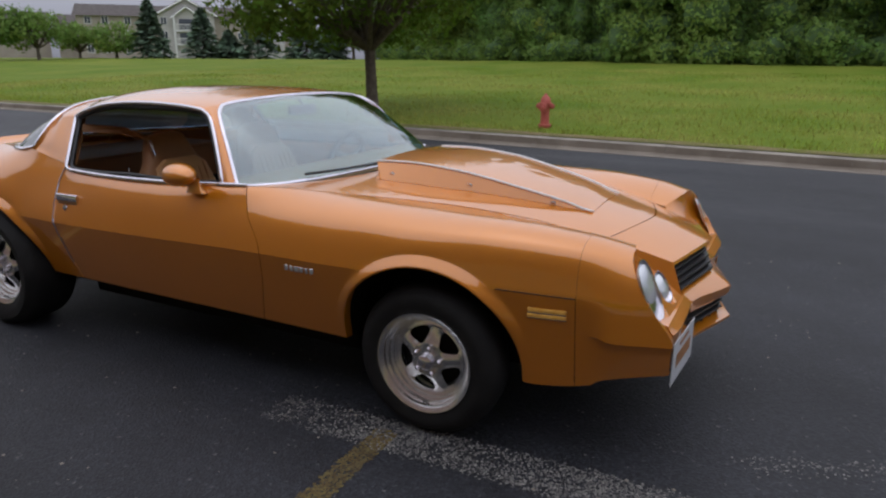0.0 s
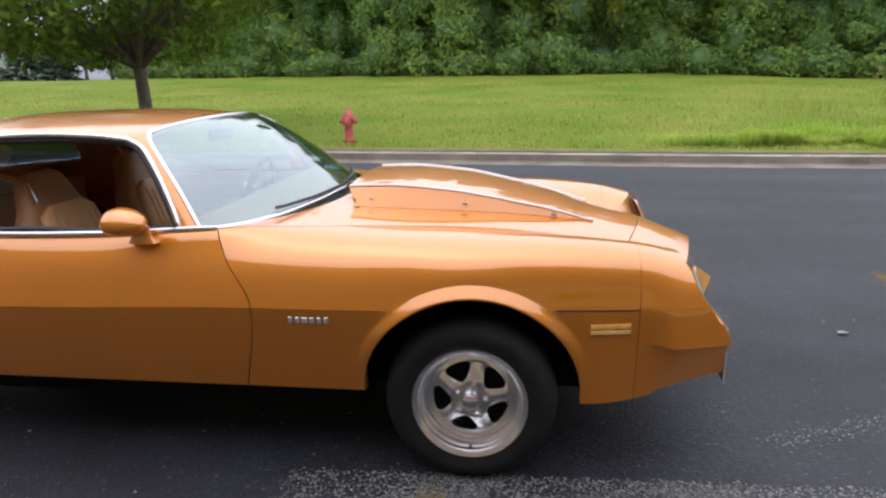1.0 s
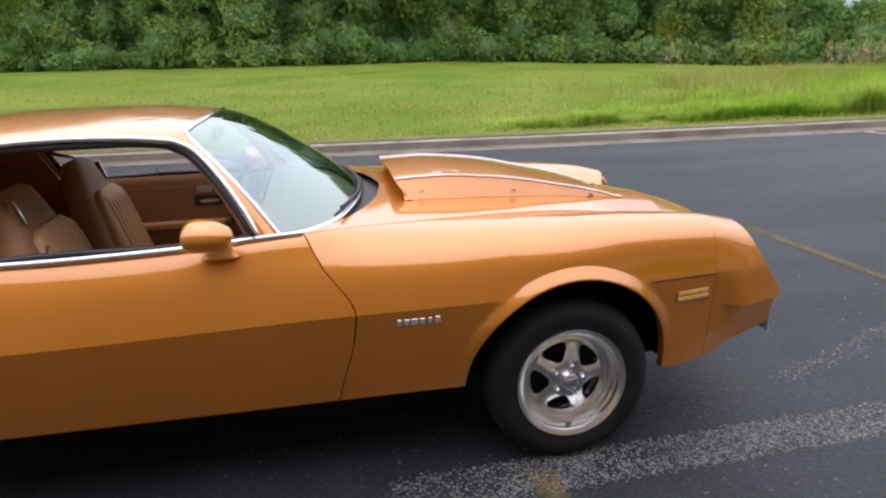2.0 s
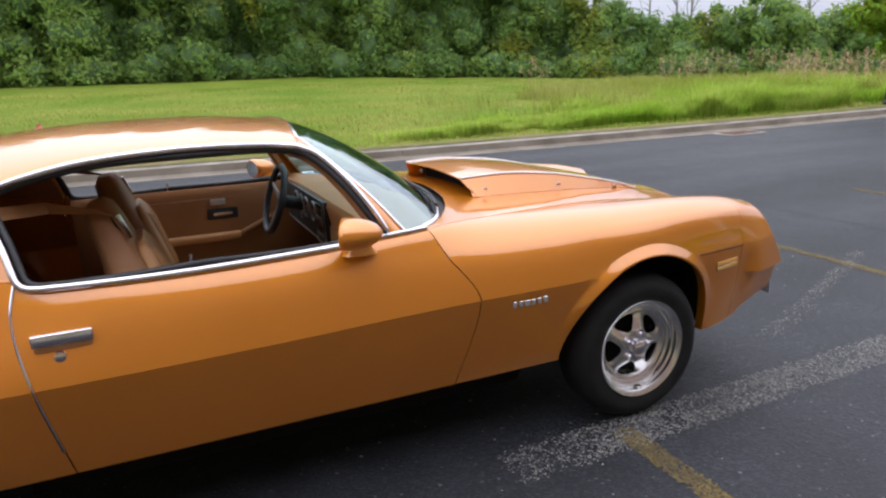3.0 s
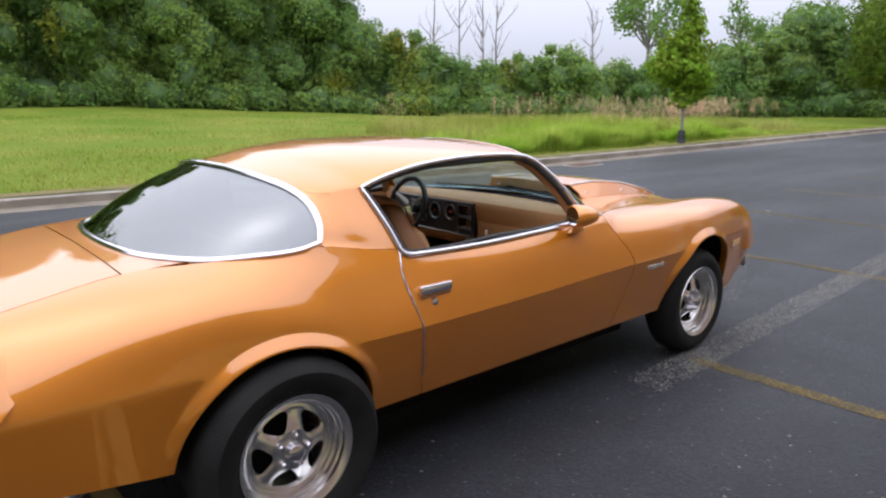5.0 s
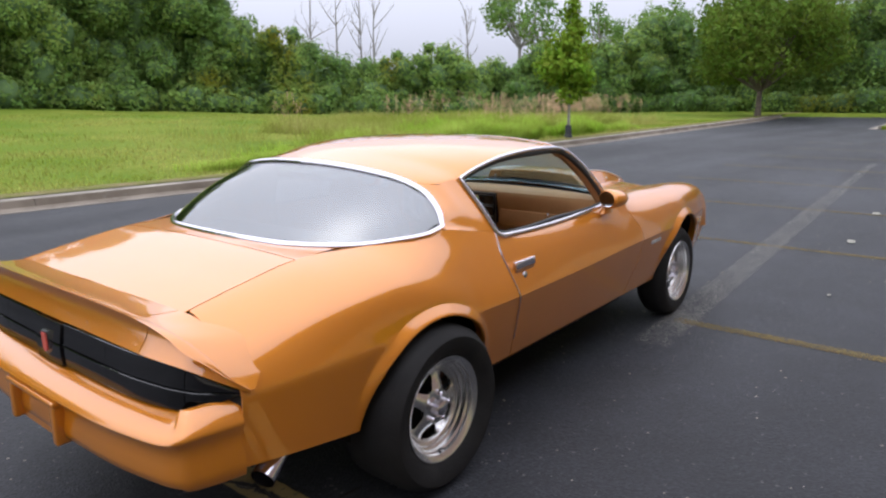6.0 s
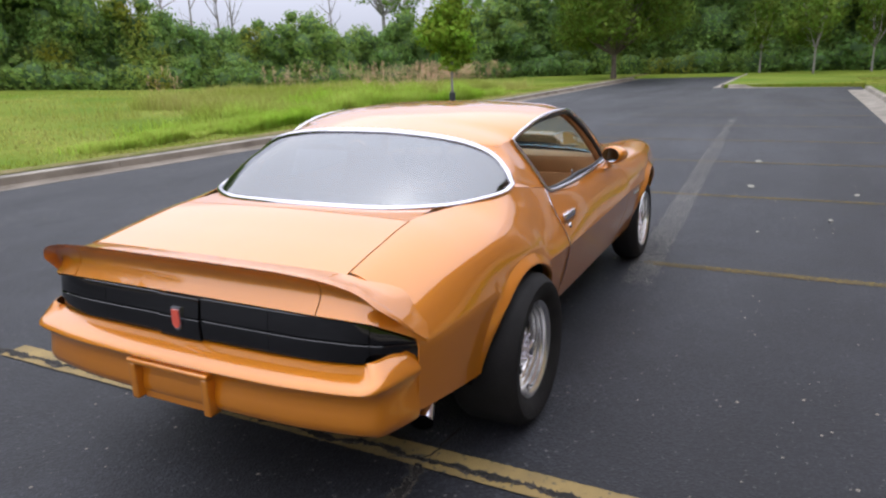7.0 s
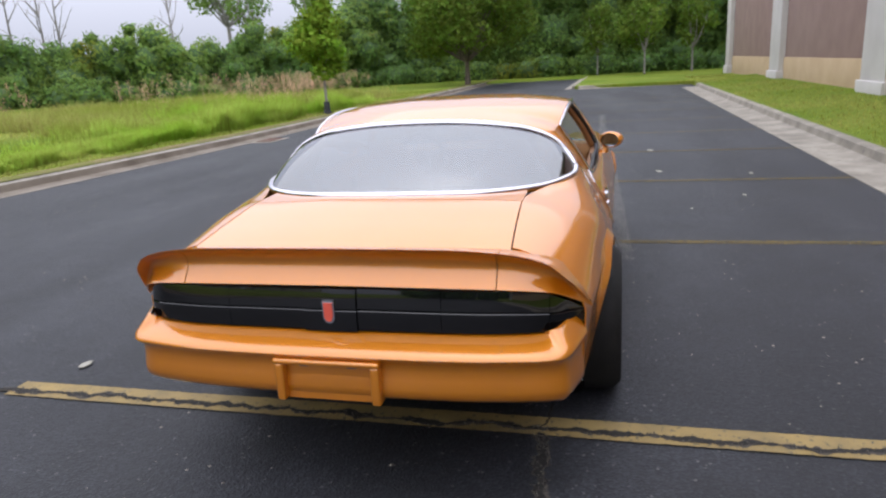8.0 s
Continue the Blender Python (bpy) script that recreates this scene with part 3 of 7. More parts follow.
def drain():
    thing = tagged(empty("storm_drain", (10.62, 7.22, 0)), "rusty cast-iron storm drain grate in the gutter", "drain", kind="structure")
    bm = bmesh.new()
    box(bm, -0.48, 0.48, -0.27, 0.27, 0.001, 0.012, 0.004)
    part("frame", bm, CONCRETE, thing)
    for i in range(9):
        bm = bmesh.new()
        x = -0.32 + 0.08 * i
        box(bm, x - 0.024, x + 0.024, -0.2, 0.2, 0.010, 0.026, 0.003, 1)
        part("bar", bm, IRON, thing)


drain()


# ---------------------------------------------------------------- building beside the lot
def store():
    thing = tagged(empty("store_building", (0, -7.0, 0)), "long windowless store wall of mauve block with pale pilasters", "building")
    edges = [38.0, 25.4, 14.3, -30.1]
    top = 6.2
    bm = bmesh.new()
    box(bm, -30.6, 37.9, -13.0, -0.25, 0.0, top)
    part("wall", bm, STUCCO, thing)
    for a, b in zip(edges, edges[1:]):
        bm = bmesh.new()
        box(bm, b + 0.5, a - 0.5, -0.25, -0.10, 1.05, top - 0.6, 0.02)
        part("panel", bm, STUCCO, thing)
        bm = bmesh.new()
        box(bm, b + 0.5, a - 0.5, -0.25, -0.06, 0.1, 1.05, 0.03)
        part("base_band", bm, TAN_BAND, thing, "tan block base course")
    for k, e in enumerate(edges):
        bm = bmesh.new()
        w = 0.95 if k == 0 else 0.85
        box(bm, e - w, e + (0.25 if k == 0 else w), -0.25, 0.12, 0.1, top, 0.03)
        part("pilaster", bm, PILASTER, thing, "pale grey block pilaster")
        bm = bmesh.new()
        box(bm, e - w - 0.08, e + (0.33 if k == 0 else w + 0.08), -0.25, 0.2, 0.1, 0.55, 0.03)
        part("plinth", bm, PILASTER, thing)
    bm = bmesh.new()
    box(bm, -31.2, 38.4, -13.2, 0.25, top, top + 0.35, 0.05)
    part("coping", bm, PILASTER, thing)


store()


# ---------------------------------------------------------------- the car
# Front to +x, right side at -y, origin on the ground midway between the axles.
AXLE_F, AXLE_R = 1.388, -1.375
ARCHES = ((1.39, 0.335, 0.40), (-1.385, 0.335, 0.385))

top_w = Curve((2.16, 0.415), (2.06, 0.425), (1.985, 0.440), (1.7, 0.500), (1.3, 0.585), (0.8, 0.705), (0.55, 0.79), (0.455, 0.835), (0.0, 0.848), (-0.4, 0.850), (-0.70, 0.838), (-0.82, 0.823), (-1.0, 0.805), (-1.15, 0.793), (-1.35, 0.755), (-1.55, 0.665), (-1.75, 0.605), (-2.05, 0.615), (-2.31, 0.63))
top_z = Curve((2.16, 0.770), (2.06, 0.790), (1.985, 0.808), (1.7, 0.868), (1.3, 0.912), (0.8, 0.935), (0.455, 0.950), (0.0, 0.928), (-0.4, 0.921), (-0.70, 0.930), (-0.82, 0.955), (-1.0, 0.985), (-1.15, 1.012), (-1.35, 1.002), (-1.55, 0.992), (-1.75, 0.985), (-2.05, 0.942), (-2.31, 0.893))
crest_w = Curve((2.18, 0.740), (1.985, 0.788), (1.7, 0.836), (1.3, 0.868), (0.8, 0.882), (0.455, 0.890), (0.0, 0.895), (-0.4, 0.891), (-0.65, 0.882), (-0.82, 0.871), (-1.0, 0.866), (-1.15, 0.871), (-1.35, 0.879), (-1.5, 0.877), (-1.8, 0.853), (-2.1, 0.813), (-2.31, 0.795))
crest_z = Curve((2.18, 0.812), (1.985, 0.850), (1.7, 0.865), (1.3, 0.870), (0.8, 0.872), (0.455, 0.876), (0.0, 0.868), (-0.5, 0.866), (-0.82, 0.862), (-1.15, 0.874), (-1.5, 0.880), (-1.8, 0.862), (-2.1, 0.825), (-2.31, 0.785))
fender_rise = Curve((2.16, 0.50), (1.985, 0.45), (1.7, 0.25), (1.3, 0.06), (0.8, -0.02), (0.455, -0.25), (0.0, -0.7), (-0.6, -0.95), (-0.82, -1.9), (-1.0, -2.0), (-1.15, -1.9), (-1.3, -0.8), (-1.6, -0.20), (-2.31, -0.12))
crease_w = Curve((2.34, 0.765), (2.1, 0.835), (1.985, 0.850), (1.8, 0.880), (1.39, 0.924), (0.9, 0.956), (0.4, 0.958), (-0.8, 0.955), (-1.385, 0.938), (-1.8, 0.918), (-2.1, 0.895), (-2.31, 0.865))
crease_z = Curve((2.34, 0.672), (2.10, 0.680), (1.97, 0.680), (1.8, 0.684), (0.6, 0.690), (-0.3, 0.672), (-0.8, 0.668), (-1.8, 0.685), (-2.31, 0.680))
sill_w = Curve((2.34, 0.715), (2.20, 0.738), (2.06, 0.772), (1.82, 0.825), (1.0, 0.865), (-0.98, 0.865), (-1.77, 0.885), (-2.2, 0.865), (-2.31, 0.85))
sill_z = Curve((2.34, 0.408), (2.20, 0.378), (2.07, 0.345), (2.04, 0.322), (1.80, 0.300), (1.72, 0.335), (1.0, 0.340), (-0.98, 0.345), (-1.6, 0.36), (-1.80, 0.385), (-2.31, 0.455))


FLARE = 0.044


def arch_z(x, grow=0.0):
    best = None
    for cx, cz, r in ARCHES:
        q = (r + grow) ** 2 - (x - cx) ** 2
        if q >= 0:
            best = cz + math.sqrt(q)
    return best


def side(x, v):
    """Body side: v 0 at the hood seam or belt, 1 at the crest, 2 at the crease, 3 at the sill or wheel arch. Gives half width, height."""
    T, K = Vector((top_w(x), top_z(x))), Vector((crest_w(x), crest_z(x)))
    zc = crease_z(x)
    C = Vector((crease_w(x), zc))
    lift = arch_z(x, FLARE)
    near_arch = 0.0
    if lift and lift > zc:
        near_arch = smooth_step(0, 0.06, lift - zc)
        C = Vector((C.x - 0.007 * near_arch, lift))
    if v <= 2:
        mid_way = ((C - K).normalized() + (K - T).normalized()).normalized()
        if v <= 1:
            n = (K - T).length
            a, b, m0, m1, t = T, K, Vector((1, fender_rise(x))).normalized() * n, mid_way * n, v
        else:
            a, b, t = K, C, v - 1
            n = (C - K).length
            m0, m1 = mid_way * n, Vector((0.24 - 0.12 * near_arch, -1.0)).normalized() * n * 0.9
        p = (2 * t**3 - 3 * t**2 + 1) * a + (t**3 - 2 * t**2 + t) * m0 + (3 * t**2 - 2 * t**3) * b + (t**3 - t**2) * m1
        return p.x, p.y
    t = v - 2
    low = arch_z(x)
    end = sill_z(x) if not low or low < sill_z(x) else low
    z = C.y + (end - C.y) * t
    fold = smooth_step(2.02, 2.12, x)
    if fold:
        level = 0.530
        z += fold * ((C.y + (level - C.y) * t / 0.4 if t < 0.4 else level + (end - level) * (t - 0.4) / 0.6) - z)
    span = max(crease_z(x) - sill_z(x), 0.05)
    k = min(max((crease_z(x) - z) / span, 0), 1)
    k = k * (1 - fold) + fold * max(0.0, (t - 0.42) / 0.58) * 0.7
    w = C.x - (crease_w(x) - sill_w(x)) * (0.85 * k + 0.15 * k * k)
    w -= fold * (0.022 * min(1.0, max(0.0, (t - 0.4) / 0.02)) - 0.008 * min(1.0, t / 0.4))
    cx, cz, r = min(ARCHES, key=lambda a: abs(a[0] - x))
    off = math.hypot(x - cx, z - cz) - r
    if off < FLARE:
        w += 0.031 * min(1.0, (1 - max(off, 0) / FLARE) / 0.85) * smooth_step(0.02, 0.34, z - cz)
    return w, z


def shear_front(v):
    return Curve((0, 0.455), (1, 0.495), (2, 0.605), (3, 0.53))(v)


def shear_rear(v):
    return Curve((0, -0.820), (1, -0.838), (2, -0.805), (3, -0.752))(v)


ROWS = [i / 7 for i in range(7)] + [1 + i / 10 for i in range(10)] + [2 + i / 8 for i in range(3)] + [2.32, 2.37, 2.4, 2.42, 2.46, 2.5, 2.55, 2.59] + [2 + i / 8 for i in range(5, 9)]


def side_panel(name, s, columns, parent, lip=0.045, rows=ROWS, label="", mat=None):
    """columns: functions of v that give x."""
    bm = bmesh.new()
    table = []
    for f in columns:
        col = []
        for v in rows:
            x = f(v)
            w, z = side(x, v)
            col.append(Vector((x, s * w, z)))
        if lip:
            x = f(3)
            w, z = side(x, 3)
            low = arch_z(x)
            up = 0.010 if low and low >= sill_z(x) else -0.006
            col.append(Vector((x, s * (w - 0.012), z - 0.004)))
            col.append(Vector((x, s * (w - lip), z + up)))
        table.append(col)
    grid(bm, table)
    return part(name, bm, mat or PAINT, parent, label, smooth=24, thick=0.004)


def arch_columns(k, x0, x1):
    cx, cz, r = ARCHES[k]
    return [cx - r * math.cos(math.pi * i / 30) for i in range(31) if x0 < cx - r * math.cos(math.pi * i / 30) < x1]


GAP = 0.0022
car = tagged(empty("car"), "orange-brown seventies coupe with chrome trim and open side windows", "car")


def body_sides(s):
    # front fender
    base = [0.47 + 0.0415 * i for i in range(12)] + [0.945, 0.960, 0.972, 0.982] + arch_columns(0, 0.97, 1.80) + [1.80, 1.83, 1.87, 1.91, 1.95]
    base = sorted(set(round(b, 4) for b in base))

    def bent(b):
        return lambda v: b + (shear_front(v) + GAP - 0.47) * max(0, (0.93 - b) / 0.46)
    seam = lambda v: 0.0006 if v < 1.98 else 0.0013
    fender = side_panel("front_fender", s, [bent(b) for b in base] + [lambda v: 1.985 - seam(v)], car)
    groove = bmesh.new()
    tube(groove, [Vector((x, s * (side(x, 2)[0] + 0.0004), side(x, 2)[1] - 0.001)) for x in [1.69 + 0.0295 * i for i in range(11)]], 0.0022, 6)
    part("fender_seam", groove, CRACK, fender, "dark seam above the side marker")
    # door
    cols = [(lambda q: (lambda v: (shear_rear(v) + GAP) * (1 - q) + (shear_front(v) - GAP) * q))(i / 26) for i in range(27)]
    door = side_panel("door", s, cols, car, label="wide door with a body crease")
    # quarter panel
    base = [-0.82 - 0.04 * i for i in range(4)] + [-0.957, -0.972, -0.986, -1.785] + arch_columns(1, -1.80, -0.98) + [-1.80, -1.85, -1.92, -2.0, -2.08, -2.16, -2.235]
    base = sorted(set(round(b, 4) for b in base))

    def bent_rear(b):
        return lambda v: b + (shear_rear(v) - GAP + 0.82) * max(0, (b + 0.97) / 0.15)

    quarter = side_panel("quarter_panel", s, [bent_rear(b) for b in base], car)
    # nose side, back to the headlamps
    front = Curve((0, 2.06), (0.5, 2.13), (1, 2.155), (1.5, 2.188), (2, 2.238), (2.4, 2.322), (2.44, 2.318), (2.5, 2.316), (3, 2.312))
    cols = [(lambda q: (lambda v: 1.985 + seam(v) + (front(v) - 1.985 - seam(v)) * q))(i / 12) for i in range(13)]
    nose = side_panel("nose_side", s, cols, car)
    return fender, door, quarter, nose


sides = {s: body_sides(s) for s in (-1, 1)}


# hood
screen_foot = Curve((0, 0.705), (0.3, 0.675), (0.478, 0.635), (0.65, 0.572), (0.73, 0.520), (0.775, 0.468), (0.82, 0.376))


def hood_z(x, y):
    w = top_w(x)
    mid = Curve((0.4, 0.963), (0.75, 0.964), (1.3, 0.945), (1.7, 0.904), (1.84, 0.882), (1.985, 0.850), (2.16, 0.812))(x)
    z0 = top_z(x)
    k = min(abs(y) / w, 1)
    return z0 + (mid - z0) * (1 - k ** 1.8)


def hood_panel():
    bm = bmesh.new()
    rows = []
    for i in range(41):
        q = i / 40
        row = []
        for j in range(37):
            k = -1 + 2 * j / 36
            back = screen_foot(abs(k) * 0.79) + 0.085 * (1 - abs(k) ** 3)
            tip = 2.090 - 0.105 * abs(k) ** 1.4 - GAP
            x = back + (tip - back) * q
            y = k * (top_w(x) - GAP)
            row.append(Vector((x, y, hood_z(x, y) + 0.001)))
        rows.append(row)
    grid(bm, rows)
    return part("hood", bm, PAINT, car, smooth=24, thick=-0.004)


hood = hood_panel()

# hood scoop, open to the rear
scoop_top_w = Curve((0.80, 0.335), (1.25, 0.325), (1.6, 0.288), (1.87, 0.238))
scoop_base_w = Curve((0.80, 0.405), (1.3, 0.365), (1.6, 0.310), (1.87, 0.243))
scoop_top_z = Curve((0.80, 1.030), (1.0, 1.034), (1.25, 1.014), (1.55, 0.956), (1.75, 0.906), (1.87, 0.862))


def scoop_foot(x, y):
    return hood_z(x, y) + 0.002


def hood_scoop():
    body = bmesh.new()
    rows = []
    for i in range(31):
        x = 0.825 + (1.87 - 0.825) * i / 30
        wt, wb = scoop_top_w(x), scoop_base_w(x)
        zt = max(scoop_top_z(x), scoop_foot(x, wt) + 0.003)
        row = []
        for s in (1, -1):
            edge = []
            for j in range(6):
                k = j / 5
                w = wb + (wt - wb) * k
                xx = x + 0.05 * (1 - k) if i == 0 else x
                zf = scoop_foot(xx, wb)
                edge.append(Vector((xx if i else 0.825 + 0.06 * (1 - k) ** 1.2, s * w, zf + (zt - zf) * k)))
            top = [Vector((x, s * wt * (1 - m / 8), zt + 0.012 * (1 - (1 - m / 8) ** 2))) for m in range(1, 9)]
            row += edge + top if s == 1 else (edge + top[:-1])[::-1]
        rows.append(row)
    grid(body, rows)
    part("hood_scoop", body, PAINT, hood, "raised cowl scoop open at the rear", smooth=22, thick=0.005)
    inside = bmesh.new()
    box(inside, 0.93, 0.95, -0.322, 0.322, 0.95, 1.022)
    part("scoop_shadow_plate", inside, DARK, hood)
    for s in (1, -1):
        trim = bmesh.new()
        tube(trim, [Vector((x, s * (scoop_top_w(x) + 0.002), max(scoop_top_z(x), scoop_foot(x, scoop_top_w(x)) + 0.004) + 0.002)) for x in [0.83 + 1.04 * i / 24 for i in range(25)]], 0.0055, 6)
        part("scoop_trim", trim, SILVER, hood, "thin silver edge strip")
        for x in (0.93, 1.325, 1.70):
            b = bmesh.new()
            lathe(b, [(0.0, 0.010), (0.006, 0.009), (0.011, 0.005), (0.013, 0.0), (0.013, -0.008)], 12, "Z")
            w = 0.45 * scoop_top_w(x) + 0.55 * scoop_base_w(x)
            zf = scoop_foot(x, scoop_base_w(x))
            moved(b, pose(x, s * w, zf + (scoop_top_z(x) - zf) * (0.30 if x < 1.6 else 0.16), -70 * -s, 0, 0))
            part("scoop_bolt", b, SILVER, hood)


hood_scoop()


# nose centre: beak, upper grille, bar, lower grille
nose_plan = Curve((0, 2.440), (0.15, 2.390), (0.30, 2.338), (0.37, 2.324), (0.45, 2.328), (0.62, 2.330), (0.74, 2.320), (0.776, 2.300))


def nose_centre():
    bm = bmesh.new()
    rows = []
    for i in range(15):
        q = i / 14
        row = []
        for j in range(19):
            k = -1 + 2 * j / 18
            x = 2.090 - 0.105 * abs(k) ** 1.4 + GAP
            y = k * (top_w(x) - 0.003)
            a = Vector((x, y, hood_z(x, y) + 0.001))
            b = Vector((2.326 - 0.086 * abs(k) ** 1.15, 0.372 * k, 0.744 - 0.016 * abs(k) ** 1.4))
            row.append(a.lerp(b, q) + Vector((0, 0, 0.004 * math.sin(math.pi * q) * (1 - k ** 4))))
        low = Vector((2.00, 0.438, 0.795)).lerp(Vector((2.290, 0.392, 0.598)), q)
        mid = [row[-1].lerp(low, m / 4) for m in (1, 2, 3, 4)]
        rows.append([flip(p, -1) for p in mid[::-1]] + row + mid)
    # folded front edge of the beak above the grille
    last = rows[-1][4:-4]
    rows2 = [last, [p + Vector((0.004, 0, -0.012)) for p in last], [p + Vector((-0.012, 0, -0.030)) for p in last]]
    grid(bm, rows)
    grid(bm, rows2)
    weld(bm)
    part("nose_beak", bm, PAINT, car, smooth=30, thick=-0.004)
    # pointed bumper bar and chin, swept across the car
    bm = bmesh.new()
    rows = []
    for j in range(61):
        y = -0.752 + 1.504 * j / 60
        a = abs(y)
        x = nose_plan(a)
        wing = smooth_step(0.36, 0.43, a)
        inner_x = (2.366 - 0.078 * min(a / 0.378, 1) ** 1.1) * (1 - wing) + 2.297 * wing
        inner_z = 0.607 - 0.008 * min(a / 0.378, 1)
        edge = 0.560 + 0.016 * smooth_step(0, 0.33, a)
        rows.append([Vector((inner_x - 0.03, y, inner_z + 0.004)), Vector((inner_x, y, inner_z)), Vector((x - 0.010, y, edge + 0.004)), Vector((x, y, edge - 0.006)), Vector((x - 0.003, y, 0.528)), Vector((x - 0.014, y, 0.509)), Vector((x - 0.06 + 0.04 * wing, y, 0.503))])
    grid(bm, rows)
    part("front_bumper", bm, PAINT, car, smooth=26, thick=0.004)
    bm = bmesh.new()
    rows = []
    for j in range(61):
        y = -0.722 + 1.444 * j / 60
        a = abs(y)
        x = nose_plan(a)
        wing = smooth_step(0.33, 0.39, a)
        up = 0.424 + 0.080 * wing
        rows.append([Vector((x - 0.06 + 0.036 * wing, y, up)), Vector((x + 0.010 - 0.032 * wing, y, up - 0.008)), Vector((x + 0.008 - 0.030 * wing, y, 0.404)), Vector((x - 0.03, y, 0.392)), Vector((x - 0.14, y * 0.94, 0.374)), Vector((x - 0.32, y * 0.90, 0.350))])
    grid(bm, rows)
    part("front_valance", bm, PAINT, car, smooth=26, thick=0.004)
    # grilles, bent back to both sides
    back = bmesh.new()
    for x0, w0, z0, z1 in ((2.262, 0.37, 0.58, 0.735), (2.355, 0.36, 0.39, 0.53)):
        grid(back, [[Vector((x0 - 0.24 * abs(y), y, z)) for z in (z0, (z0 + z1) / 2, z1)] for y in [-w0 + 2 * w0 * i / 8 for i in range(9)]])
    part("grille_backing", back, DARK, car)

    def vee(name, x0, x1, half, z0, z1, deep, tall):
        """A slat that follows the pointed front: centre at x0, z0, ends at x1, z1."""
        bm = bmesh.new()
        rows = []
        for i in range(13):
            k = -1 + i / 6
            x, z = x0 + (x1 - x0) * abs(k), z0 + (z1 - z0) * abs(k)
            rows.append([Vector((x, half * k, z - tall / 2)), Vector((x + 0.002, half * k, z)), Vector((x, half * k, z + tall / 2)), Vector((x - deep, half * k, z + tall / 2 + 0.008)), Vector((x - deep, half * k, z - tall / 2 + 0.008))])
        grid(bm, rows, True)
        part(name, bm, BLACK, car)
    for k in range(4):
        f = (k + 0.75) / 4.3
        vee("grille_slat", 2.312 + 0.052 * f, 2.234 + 0.050 * f, 0.368, 0.722 - 0.112 * f, 0.710 - 0.108 * f, 0.06, 0.009)
    for k in range(13):
        bm = bmesh.new()
        y = -0.330 + 0.055 * k
        f = abs(y) / 0.368
        tube(bm, [(2.290 - 0.078 * f, y, 0.722 - 0.012 * f), (2.340 - 0.078 * f, y, 0.606 - 0.006 * f)], 0.004, 4)
        part("grille_rib", bm, BLACK, car)
    for z in (0.480, 0.450):
        vee("lower_grille_slat", 2.412, 2.312, 0.335, z, z, 0.06, 0.008)
    for k in range(9):
        bm = bmesh.new()
        y = -0.30 + 0.075 * k
        tube(bm, [(2.392 - 0.30 * abs(y), y, 0.418), (2.392 - 0.30 * abs(y), y, 0.506)], 0.006, 4)
        part("lower_grille_rib", bm, BLACK, car)


nose_centre()


